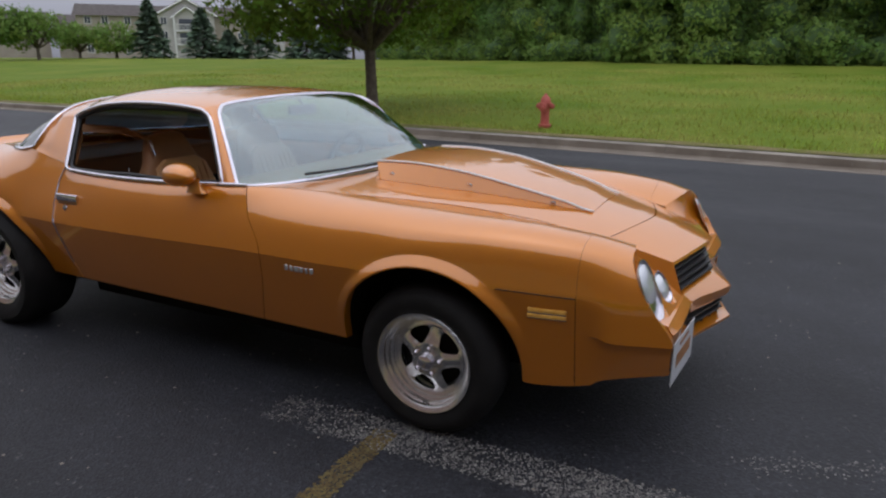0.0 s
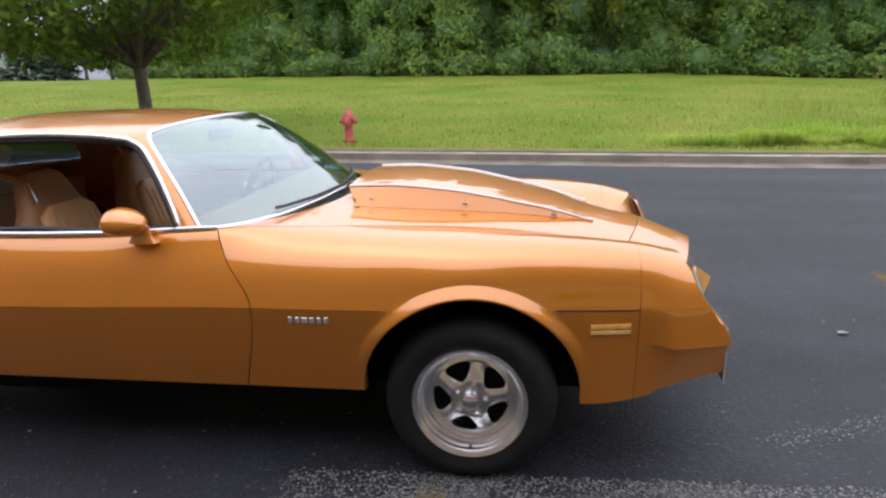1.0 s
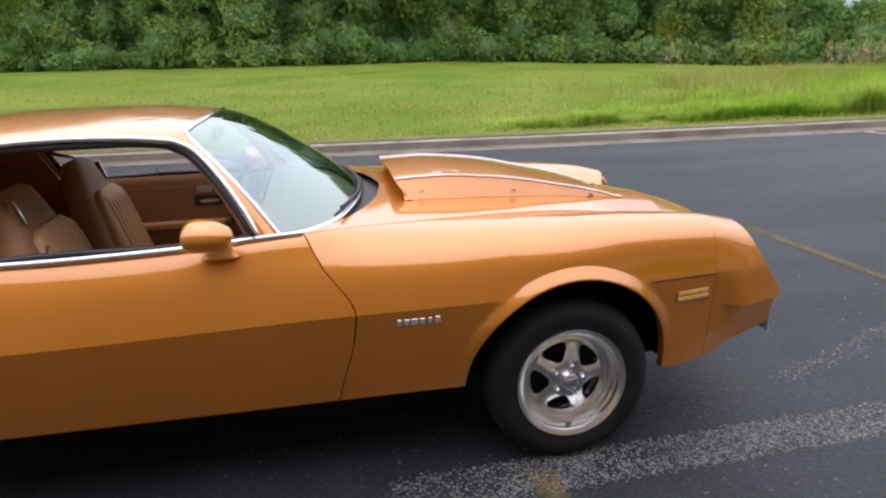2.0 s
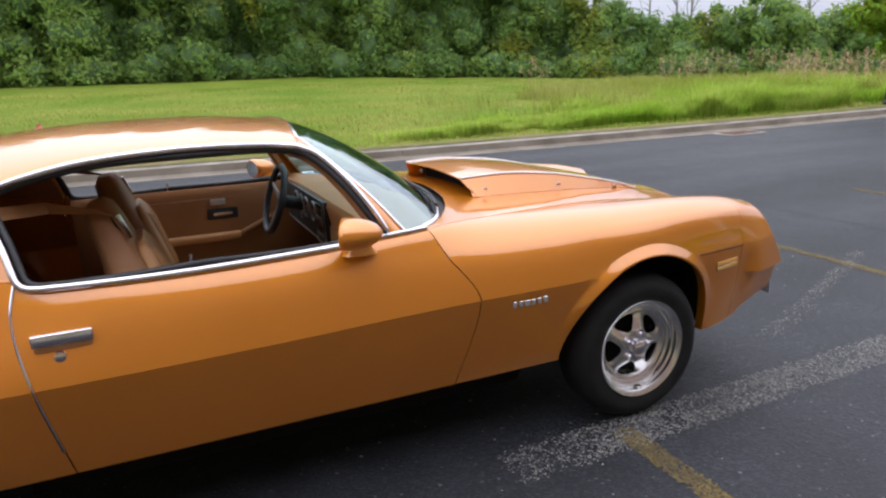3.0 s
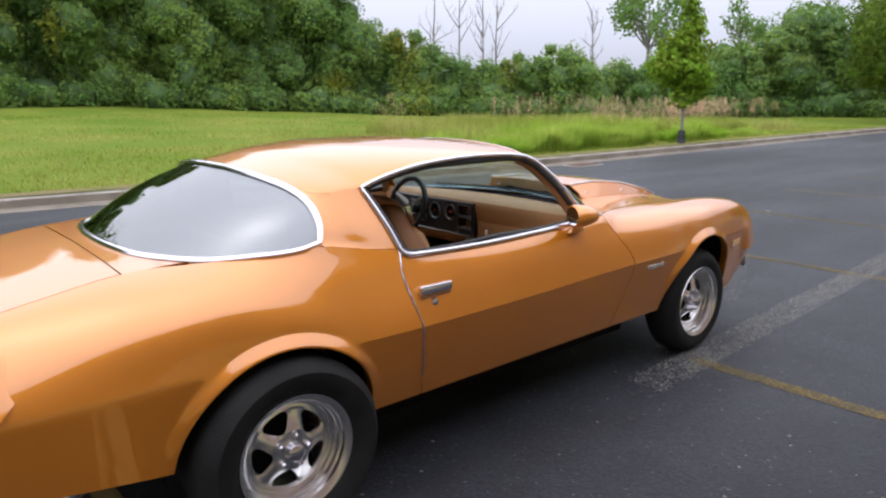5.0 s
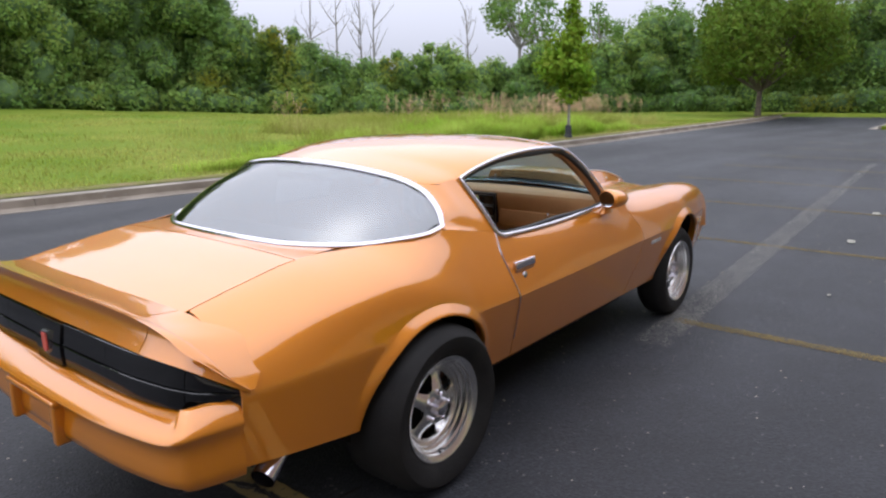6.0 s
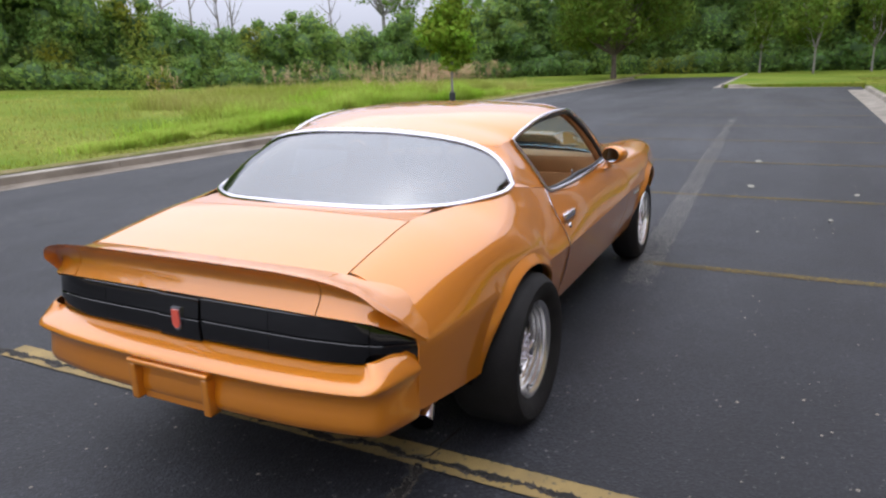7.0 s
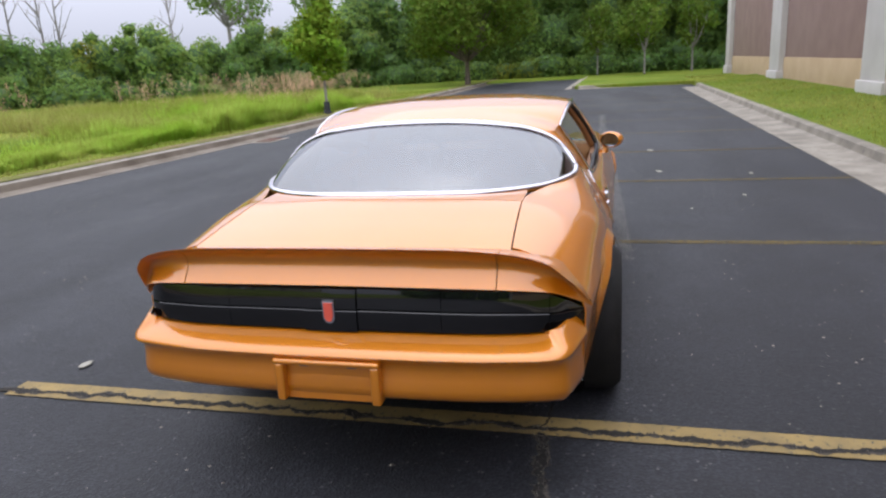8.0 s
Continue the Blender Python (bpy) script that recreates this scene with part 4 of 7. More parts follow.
def headlamps(s):
    front = Curve((0, 2.06), (0.5, 2.13), (1, 2.155), (1.5, 2.188), (2, 2.238), (2.4, 2.322), (2.44, 2.318), (2.5, 2.316), (3, 2.312))

    def on(v):
        w, z = side(front(v), v)
        return Vector((front(v), s * w, z))
    outer = lambda u: on(1 + 1.4 * u)
    inner = lambda u: flip(Vector((2.05, 0.424, 0.768)).lerp(Vector((2.288, 0.394, 0.600)), u), s)
    top = lambda v: on(1 - v)
    foot = lambda v: outer(1).lerp(inner(1), v) + Vector((0.0, 0, 0.012 * math.sin(math.pi * v)))
    rows = coons(outer, inner, top, foot, 64, 56, Vector((-0.030, 0, -0.008)))
    wells = []
    for name, at, up, half_up, half_out in (("headlamp", (2.216, 0.708, 0.704), (-0.385, 0.02, 0.92), 0.120, 0.062), ("parking_lamp", (2.228, 0.512, 0.664), (-0.50, 0.06, 0.86), 0.064, 0.046)):
        du = flip(Vector(up), s).normalized()
        nrm = (Vector((0.88, s * 0.16, 0.36)) - du * du.dot(Vector((0.88, s * 0.16, 0.36)))).normalized()
        wells.append((name, flip(Vector(at), s), du, nrm.cross(du).normalized(), nrm, half_up, half_out))

    def sunk(p):
        """Presses the lamp wells into the surround."""
        for name, c, du, dv, nrm, hu, ho in wells:
            q = p - c
            f = (abs(q.dot(du) / hu) ** 2.6 + abs(q.dot(dv) / ho) ** 2.6) ** (1 / 2.6)
            w = 1 - smooth_step(1.02, 1.16, f)
            h = q.dot(nrm)
            p = p + nrm * (w * (min(h, -0.012) - h))
        return p
    bm = bmesh.new()
    grid(bm, [[sunk(p) for p in r] for r in rows])
    part("headlamp_surround", bm, PAINT, car, smooth=40, thick=0.003)
    for name, c, du, dv, nrm, hu, ho in wells:
        def ring(f, h, shift=0.0, n=36, hu=hu, ho=ho, c=c, du=du, dv=dv, nrm=nrm):
            turn = [2 * math.pi * k / n for k in range(n)]
            return [c + du * (hu * (shift + f * math.copysign(abs(math.cos(t)) ** 0.77, math.cos(t)))) + dv * (ho * f * math.copysign(abs(math.sin(t)) ** 0.77, math.sin(t))) + nrm * h for t in turn]
        bm = bmesh.new()
        vs = grid(bm, [ring(1.0, 0.006), ring(0.96, 0.006), ring(0.86, -0.004), ring(0.6, -0.007)], True)
        bm.faces.new(vs[-1])
        bezel = part(name + "_bezel", bm, CHROME, car, "bright lamp bezel", smooth=50)
        bm = bmesh.new()
        size, lift = (0.60, 0.24) if name == "headlamp" else (0.74, 0.05)
        rows_l = []
        for f, h in ((1.0, 0.0), (0.98, 0.008), (0.85, 0.012), (0.5, 0.017), (0.2, 0.018)):
            lens_ring = []
            for k in range(36):
                t = 2 * math.pi * k / 36
                lens_ring.append(c + du * (hu * lift + hu * size * f * math.copysign(abs(math.cos(t)) ** 0.7, math.cos(t))) + dv * (ho * 0.86 * f * math.copysign(abs(math.sin(t)) ** 0.7, math.sin(t))) + nrm * (h - 0.006))
            rows_l.append(lens_ring)
        vs = grid(bm, rows_l, True)
        bm.faces.new(vs[-1])
        part(name + "_lens", bm, LAMP_GLASS, bezel, "clear " + name.replace("_", " ") + " lens", smooth=40)


for s in (-1, 1):
    headlamps(s)


# front plate: plain blank with bars, hung below the bumper
def front_plate():
    m = pose(2.332, -0.565, 0.026, 0, 0, -4.3)
    bm = bmesh.new()
    box(bm, -0.002, 0.002, -0.165, 0.165, 0.333, 0.497, 0.001, 1)
    plate = part("number_plate", moved(bm, m), PLATE, car, "pale metal plate with illegible bars")
    for y0, y1, z0, z1 in ((-0.11, 0.11, 0.39, 0.44), (-0.07, 0.07, 0.465, 0.478)):
        bm = bmesh.new()
        box(bm, 0.002, 0.0035, y0, y1, z0, z1)
        part("bar", moved(bm, m), TAN_DARK, plate)


front_plate()


# rear deck
glass_foot = spline((-1.146, 0.779, 1.022), (-1.24, 0.780, 1.006), (-1.36, 0.748, 1.0), (-1.52, 0.645, 0.992), (-1.66, 0.43, 0.994), (-1.705, 0.20, 0.998), (-1.715, 0, 0.999))
glass_head = spline((-1.146, 0.779, 1.022), (-1.124, 0.742, 1.082), (-1.122, 0.675, 1.150), (-1.145, 0.58, 1.198), (-1.185, 0.45, 1.232), (-1.215, 0.22, 1.258), (-1.225, 0, 1.264))


def deck():
    bm = bmesh.new()
    rows = []
    for i in range(25):
        q = i / 24
        row = []
        for j in range(25):
            k = -1 + 2 * j / 24
            x = -1.79 - 0.52 * q
            y = k * (top_w(x) - 0.006)
            row.append(Vector((x, y, top_z(x) + 0.012 * (1 - abs(k) ** 2.2))))
        rows.append(row)
    grid(bm, rows)
    part("trunk_lid", bm, PAINT, car, smooth=24, thick=-0.004)
    # panel between the rear glass and the lid
    bm = bmesh.new()
    rows = []
    for j in range(41):
        k = -1 + 2 * j / 40
        u = 1 - abs(k) * 0.55
        g = flip(glass_foot(u), 1 if k >= 0 else -1)
        x1 = -1.79 + 0.006
        y1 = (1 if k >= 0 else -1) * min(abs(g.y) + 0.0, top_w(-1.78) - GAP)
        e = Vector((x1, y1, top_z(-1.79) + 0.012 * (1 - abs(y1 / 0.6) ** 2.2)))
        rows.append([g.lerp(e, m / 4) + Vector((0, 0, -0.003 + 0.003 * min(m, 1))) for m in range(5)])
    grid(bm, rows)
    part("deck_panel", bm, PAINT, car, smooth=24, thick=-0.003)


deck()


def spoiler():
    """Lip spoiler: centre and two end caps that run down to the tail-lamp corners."""
    lip_x = Curve((0, -2.445), (0.5, -2.435), (0.72, -2.405), (0.80, -2.375), (0.86, -2.29), (0.895, -2.215))
    lip_z = Curve((0, 0.958), (0.45, 0.953), (0.60, 0.941), (0.70, 0.921), (0.76, 0.896), (0.83, 0.822), (0.895, 0.705))
    root_x = Curve((0, -2.25), (0.6, -2.25), (0.72, -2.20), (0.80, -2.12), (0.86, -2.15), (0.895, -2.20))
    root_z = Curve((0, 0.914), (0.6, 0.906), (0.70, 0.882), (0.78, 0.84), (0.86, 0.745), (0.895, 0.70))
    foot_x = Curve((0, -2.405), (0.6, -2.395), (0.76, -2.36), (0.86, -2.27), (0.895, -2.212))
    foot_z = Curve((0, 0.812), (0.6, 0.806), (0.76, 0.79), (0.86, 0.73), (0.895, 0.692))

    def piece(y0, y1, n):
        bm = bmesh.new()
        rows = []
        for i in range(n + 1):
            y = y0 + (y1 - y0) * i / n
            a = abs(y)
            R, L, F = (Vector((f(a), y, g(a))) for f, g in ((root_x, root_z), (lip_x, lip_z), (foot_x, foot_z)))
            up = [R.lerp(L, k / 5) - Vector((0, 0, 0.010 * math.sin(math.pi * k / 5) * (1 - smooth_step(0.78, 0.89, a)))) for k in range(6)]
            dn = [L.lerp(F, k / 10) + Vector((0.058 * math.sin(math.pi * (k / 10) ** 0.8), 0, 0)) * (1 - smooth_step(0.80, 0.89, a)) for k in range(1, 11)]
            rows.append(up + dn)
        grid(bm, rows)
        return part("spoiler", bm, PAINT, car, smooth=40, thick=0.004)
    piece(-0.588, 0.588, 40)
    piece(-0.894, -0.592, 40)
    piece(0.592, 0.894, 40)


spoiler()

tail_plan = Curve((0, -2.418), (0.5, -2.405), (0.70, -2.375), (0.78, -2.335), (0.84, -2.268), (0.875, -2.222))


def tail_lamps():
    top = Curve((0, 0.806), (0.6, 0.800), (0.74, 0.786), (0.80, 0.756), (0.875, 0.694))
    low = Curve((0, 0.654), (0.6, 0.650), (0.76, 0.650), (0.81, 0.662), (0.875, 0.688))

    def lens(name, y0, y1, f0, f1, out, n=16, mat=LENS, label="smoked black tail-lamp lens", parent=car):
        bm = bmesh.new()
        rows = []
        for i in range(n + 1):
            y = y0 + (y1 - y0) * i / n
            x = tail_plan(abs(y))
            a, b = low(abs(y)), top(abs(y))
            z0, z1 = a + (b - a) * f0, a + (b - a) * f1
            lean = 0.16 if f0 > 0.4 else -0.02
            rows.append([Vector((x - out + lean * (z - z0) + d, y, z)) for d, z in ((0.012, z0), (0.0025, z0 + 0.0006), (0.0, z0 + 0.003), (-0.001, (z0 + z1) / 2), (0.0, z1 - 0.003), (0.0025, z1 - 0.0006), (0.012, z1))])
        vs = grid(bm, rows)
        bm.faces.new(vs[0])
        bm.faces.new(vs[-1][::-1])
        return part(name, bm, mat, parent, label, smooth=10)
    for s in (-1, 1):
        for f0, f1 in ((0.0, 0.485), (0.505, 1.0)):
            lens("tail_lamp", s * 0.102, s * 0.40, f0, f1, 0.005)
            lens("tail_lamp", s * 0.402, s * 0.76, f0, f1, 0.0052, 18)
            lens("tail_lamp", s * 0.762, s * 0.868, f0, f1, 0.004, 12)
    panel = lens("centre_panel", -0.099, 0.099, -0.04, 0.49, 0.012, 8, label="smoked black panel between the tail lamps")
    lens("centre_panel", -0.099, 0.099, 0.51, 1.0, 0.012, 8, label="smoked black panel between the tail lamps")
    back = bmesh.new()
    rows = [[Vector((tail_plan(abs(y)) + 0.016, y, z)) for z in (0.64, 0.72, 0.800 - 0.112 * smooth_step(0.56, 0.87, abs(y)))] for y in [-0.875 + 1.75 * i / 40 for i in range(41)]]
    grid(back, rows)
    part("tail_panel", back, BLACK, car)

    def shield(w, h, x):
        return [Vector((x, w * a, h * b)) for a, b in ((-1, 1), (1, 1), (1, -0.55), (0.55, -0.9), (0, -1), (-0.55, -0.9), (-1, -0.55))]
    for w, h, x0, x1, mat, label in ((0.022, 0.043, -2.424, -2.437, CHROME, "chrome emblem rim"), (0.016, 0.035, -2.4375, -2.4405, RED, "red enamel emblem")):
        bm = bmesh.new()
        a, b = shield(w, h, x0), shield(w, h, x1)
        vs = grid(bm, [[p + Vector((0, 0, 0.724)) for p in a], [p + Vector((0, 0, 0.724)) for p in b]], True)
        bm.faces.new(vs[1])
        part("emblem", bm, mat, panel, label)


tail_lamps()


def rear_bumper():
    """Soft body-coloured bumper cover, swept round the tail, with a plate recess."""
    half = spline((-2.515, 0, 0), (-2.513, 0.25, 0), (-2.503, 0.50, 0), (-2.480, 0.68, 0), (-2.455, 0.790, 0), (-2.415, 0.834, 0), (-2.34, 0.856, 0), (-2.235, 0.880, 0))
    pts = [flip(half(1 - i / 48), -1) for i in range(48)] + [half(i / 48) for i in range(49)]
    bm = bmesh.new()
    rows = []
    n = len(pts)
    for i, p in enumerate(pts):
        t = (pts[min(i + 1, n - 1)] - pts[max(i - 1, 0)]).normalized()
        out = Vector((-t.y, t.x, 0))
        if out.x > 0 and abs(p.y) < 0.7 or out.dot(p) < 0:
            out = -out
        f, end = smooth_step(0.80, 0.87, abs(p.y)), smooth_step(0.765, 0.875, abs(p.y))
        prof = [(-0.105, 0.646), (-0.085, 0.643), (-0.020, 0.610), (-0.004, 0.600), (0.0, 0.591), (-0.004, 0.583), (-0.024, 0.570), (-0.034, 0.552), (-0.036, 0.530), (-0.032, 0.500), (-0.026, 0.466), (-0.030, 0.438), (-0.052, 0.418), (-0.085, 0.416)]
        row = []
        for a, z in prof:
            z2 = z + f * 0.010 * smooth_step(0.54, 0.58, z) + end * 0.020 * smooth_step(0.603, 0.640, z)
            row.append(p + out * (a * (1 - 0.55 * f)) + Vector((0, 0, z2)))
        rows.append(row)
    grid(bm, rows)
    bumper = part("rear_bumper", bm, PAINT, car, smooth=45)
    # plate recess: a raised frame round a sunk panel
    for x0, x1, y0, y1, z0, z1 in ((-2.519, -2.46, -0.200, 0.200, 0.552, 0.574), (-2.516, -2.45, 0.162, 0.196, 0.412, 0.555), (-2.516, -2.45, -0.196, -0.162, 0.412, 0.555)):
        b = bmesh.new()
        box(b, x0, x1, y0, y1, z0, z1, 0.010, 3)
        part("plate_surround", b, PAINT, bumper, smooth=40)
    b = bmesh.new()
    box(b, -2.482, -2.45, -0.164, 0.164, 0.410, 0.565)
    part("plate_panel", b, PAINT, bumper)
    for y in (-0.09, 0.09):
        b = bmesh.new()
        box(b, -2.496, -2.480, y - 0.018, y + 0.018, 0.540, 0.552, 0.003)
        part("plate_clip", b, CHROME, bumper)
    for s in (-1, 1):
        b = bmesh.new()
        tube(b, [(-1.80, s * 0.71, 0.40), (-1.98, s * 0.755, 0.405), (-2.06, s * 0.790, 0.392), (-2.15, s * 0.825, 0.350)], 0.042, 18, cap=False)
        tube(b, [(-2.15, s * 0.825, 0.350), (-2.06, s * 0.790, 0.392), (-1.98, s * 0.755, 0.405)], 0.037, 18, cap=False)
        part("exhaust_tip", b, CHROME, car, "bright chrome exhaust tip", smooth=50)


rear_bumper()

# ---------------------------------------------------------------- greenhouse
PILLAR = spline((0.312, 0.840, 0.950), (0.262, 0.800, 1.045), (0.192, 0.745, 1.15), (0.115, 0.692, 1.232), (0.05, 0.675, 1.262))
RAIL = spline((0.05, 0.675, 1.262), (-0.08, 0.690, 1.278), (-0.33, 0.702, 1.285), (-0.60, 0.700, 1.268), (-0.78, 0.690, 1.232), (-0.895, 0.678, 1.193))
SCREEN_SIDE = spline((0.378, 0.818, 0.947), (0.312, 0.775, 1.035), (0.245, 0.730, 1.115), (0.165, 0.675, 1.20), (0.105, 0.622, 1.258), (0.078, 0.57, 1.283))
SCREEN_HEAD = spline((0.078, 0.57, 1.283), (0.085, 0.50, 1.294), (0.115, 0.25, 1.311), (0.125, 0, 1.316))
REAR_POST = spline((-0.895, 0.678, 1.193), (-0.868, 0.725, 1.12), (-0.84, 0.775, 1.04), (-0.818, 0.822, 0.957))
SHOULDER = spline((-0.895, 0.678, 1.193), (-0.97, 0.672, 1.192), (-1.05, 0.667, 1.182), glass_head(0.40))


def roof():
    """Roof skin: sections across the car between the screen head and the rear glass."""
    def edge(q):
        if q < 0.12:
            return SCREEN_SIDE(1).lerp(RAIL(0), q / 0.12)
        if q < 0.85:
            return RAIL((q - 0.12) / 0.73)
        a = (q - 0.85) / 0.15
        return SHOULDER(a)
    crown = Curve((0.11, 1.315), (-0.05, 1.334), (-0.30, 1.346), (-0.60, 1.345), (-0.90, 1.325), (-1.225, 1.264))
    rows = []
    m = 16
    for i in range(37):
        q = i / 36
        e = edge(q)
        xc = 0.10 + (-1.225 - 0.10) * q
        half = []
        for j in range(m + 1):
            k = j / m
            if i == 0:
                half.append(SCREEN_HEAD(1 - k))
                continue
            if i == 36:
                half.append(glass_head(1 - k * 0.60))
                continue
            y = e.y * math.sin(k * math.pi / 2) ** 0.9
            r = y / e.y
            x = xc + (e.x - xc) * r ** 2
            lift = (1 - r ** 2.3) ** 0.75
            half.append(Vector((x, y, e.z + (crown(xc) - e.z) * lift)))
        rows.append([flip(p, -1) for p in half[:0:-1]] + half)
    bm = bmesh.new()
    grid(bm, rows)
    part("roof", bm, PAINT, car, smooth=40, thick=0.003)
    bm = bmesh.new()
    grid(bm, [[p * 1.0 + Vector((0, 0, -0.03)) for p in r[2:-2]] for r in rows[1:-1]])
    part("headliner", bm, TAN, car, "tan headliner", smooth=40, thick=0.003)


roof()


def pillars(s):
    # windscreen post
    bm = bmesh.new()
    n = 20
    rows = []
    for i in range(n + 1):
        a, b = flip(SCREEN_SIDE(i / n), s), flip(PILLAR(i / n), s)
        rows.append([a.lerp(b, k / 5) + Vector((0.35, s * 0.65, 0.25)) * (0.012 * math.sin(math.pi * k / 5)) for k in range(6)])
    rows.append([flip(SCREEN_SIDE(1).lerp(RAIL(0), k / 5), s) for k in range(6)])
    grid(bm, rows)
    part("windscreen_post", bm, PAINT, car, smooth=40, thick=0.006)
    bm = bmesh.new()
    tube(bm, [flip(PILLAR(i / n) + Vector((-0.02, -0.035, -0.01)), s) for i in range(n + 1)], 0.022, 8)
    part("inner_post_trim", bm, TAN_DARK, car)
    # sail panel
    belt = spline(*[(x, side(x, 0)[0], side(x, 0)[1]) for x in (-0.82, -0.90, -0.98, -1.06, -1.10, -1.138)])
    hem = spline(*([glass_head(0.40 * (1 - k / 4)) for k in range(5)] + [Vector((-1.138, side(-1.138, 0)[0], side(-1.138, 0)[1]))]))
    rows = []
    for j in range(19):
        v, row = j / 18, []
        for i in range(17):
            u = i / 16

            def sheet(q):
                a, b = SHOULDER(q), belt(q)
                n = (b - a).length
                m0, m1 = Vector((0, 0.42, -0.9)) * n, Vector((0, 1, fender_rise(b.x))).normalized() * n
                return (2 * v**3 - 3 * v**2 + 1) * a + (v**3 - 2 * v**2 + v) * m0 + (3 * v**2 - 2 * v**3) * b + (v**3 - v**2) * m1
            p = sheet(u) + (REAR_POST(v) - sheet(0)) * (1 - u) ** 2 + (hem(v) - sheet(1)) * u ** 2
            row.append(flip(p, s))
        rows.append(row)
    bm = bmesh.new()
    grid(bm, rows)
    part("sail_panel", bm, PAINT, car, smooth=40, thick=0.004)
    bm = bmesh.new()
    grid(bm, [[p + Vector((0, -s * 0.05, -0.01)) for p in r] for r in rows])
    part("inner_sail_trim", bm, TAN_DARK, car, smooth=40, thick=0.004)


for s in (-1, 1):
    pillars(s)


def chrome_lines():
    for s in (-1, 1):
        sill = spline((-0.818, 0.822, 0.957), (-0.80, 0.834, 0.938), (-0.75, 0.842, 0.930), (-0.4, 0.853, 0.924), (0.0, 0.851, 0.931), (0.20, 0.847, 0.940), (0.312, 0.840, 0.950))
        loop = run(PILLAR, 16) + run(RAIL, 30)[1:] + run(REAR_POST, 14)[1:] + run(sill, 30)[1:-1]
        bm = bmesh.new()
        tube(bm, [flip(p + Vector((0, 0.006, 0.002)), s) for p in loop], 0.0105, 8, 0.8, (0, 1, 0), closed=True)
        part("window_trim", bm, CHROME, car, "bright chrome side-window surround", smooth=50)
        bm = bmesh.new()
        tube(bm, [flip(p, s) for p in ((0.300, 0.850, 0.950), (0.375, 0.846, 0.953), (0.452, 0.838, 0.955))], 0.0095, 8, 0.7, (0, 1, 0))
        part("belt_trim", bm, CHROME, car, "bright chrome strip at the foot of the post", smooth=50)
        bm = bmesh.new()
        inner = [p + (Vector((-0.30, 0.76, 1.06)) - p).normalized() * 0.021 + Vector((0, -0.008, 0)) for p in loop]
        tube(bm, [flip(p, s) for p in inner], 0.0125, 8, 0.9, (0, 1, 0), closed=True)
        part("window_seal", bm, BLACK, car, "black rubber window seal", smooth=50)
    foot = spline(*[(screen_foot(y) + 0.004, y, 0.970 - 0.022 * (y / 0.82) ** 2) for y in (0.818, 0.775, 0.7, 0.6, 0.478, 0.3, 0.15, 0.0)])
    half = run(SCREEN_HEAD, 14)[::-1] + run(SCREEN_SIDE, 18)[::-1][1:] + run(foot, 20)[1:-1]
    loop = [flip(p, 1) for p in half] + [Vector((screen_foot(0) + 0.004, 0, 0.970))] + [flip(p, -1) for p in half[:0:-1]]
    bm = bmesh.new()
    tube(bm, [p + Vector((0.003, 0, 0.0)) for p in loop], 0.0105, 8, 0.6, (0.6, 0, 0.8), closed=True)
    part("windscreen_trim", bm, CHROME, car, "bright chrome windscreen surround", smooth=50)
    half = run(glass_head, 90)[::-1] + run(glass_foot, 80)[1:-1]
    loop = [flip(p, 1) for p in half] + [glass_foot(1)] + [flip(p, -1) for p in half[:0:-1]]
    bm = bmesh.new()
    tube(bm, [p + Vector((-0.003, 0, 0.005)) for p in loop], 0.0145, 8, 0.7, (-0.4, 0, 0.9), closed=True)
    part("rear_window_trim", bm, CHROME, car, "bright chrome rear-window surround", smooth=50)
    for s in (-1, 1):
        bm = bmesh.new()
        tube(bm, [flip(glass_foot(i / 30) + Vector((0, 0.002, -0.010)), s) for i in range(31)], 0.009, 8)
        part("rear_window_seat", bm, PAINT, car, smooth=50)
    # screens
    full_head = lambda u: flip(SCREEN_HEAD(1 - abs(2 * u - 1)), 1 if u > 0.5 else -1)
    full_foot = lambda u: (lambda y: Vector((screen_foot(abs(y)), y, 0.967 - 0.022 * (y / 0.82) ** 2)))(0.818 * (2 * u - 1))
    rows = coons(full_head, full_foot, lambda v: flip(SCREEN_SIDE(1 - v), -1), lambda v: flip(SCREEN_SIDE(1 - v), 1), 32, 20, Vector((0.020, 0, 0.012)))
    bm = bmesh.new()
    grid(bm, rows)
    ws = part("windscreen", bm, SCREEN, car, "pale blue-green tinted windscreen reflecting the sky", smooth=60, thick=0.004)
    ws.visible_shadow = False
    head = lambda u: flip(glass_head(1 - abs(2 * u - 1)), 1 if u > 0.5 else -1)
    foot2 = lambda u: flip(glass_foot(1 - abs(2 * u - 1)), 1 if u > 0.5 else -1)
    rows = []
    for j in range(21):
        v = j / 20
        row = []
        for i in range(49):
            u = i / 48
            a, b = head(u), foot2(u)
            p = a.lerp(b, v)
            bow = math.sin(math.pi * v) * (1 - abs(2 * u - 1) ** 3)
            row.append(p + Vector((-0.02, 0, 0.022)) * bow)
        rows.append(row)
    bm = bmesh.new()
    grid(bm, rows)
    part("rear_window", bm, DARK_GLASS, car, "dark tinted wraparound rear window", smooth=60, thick=0.004)


chrome_lines()


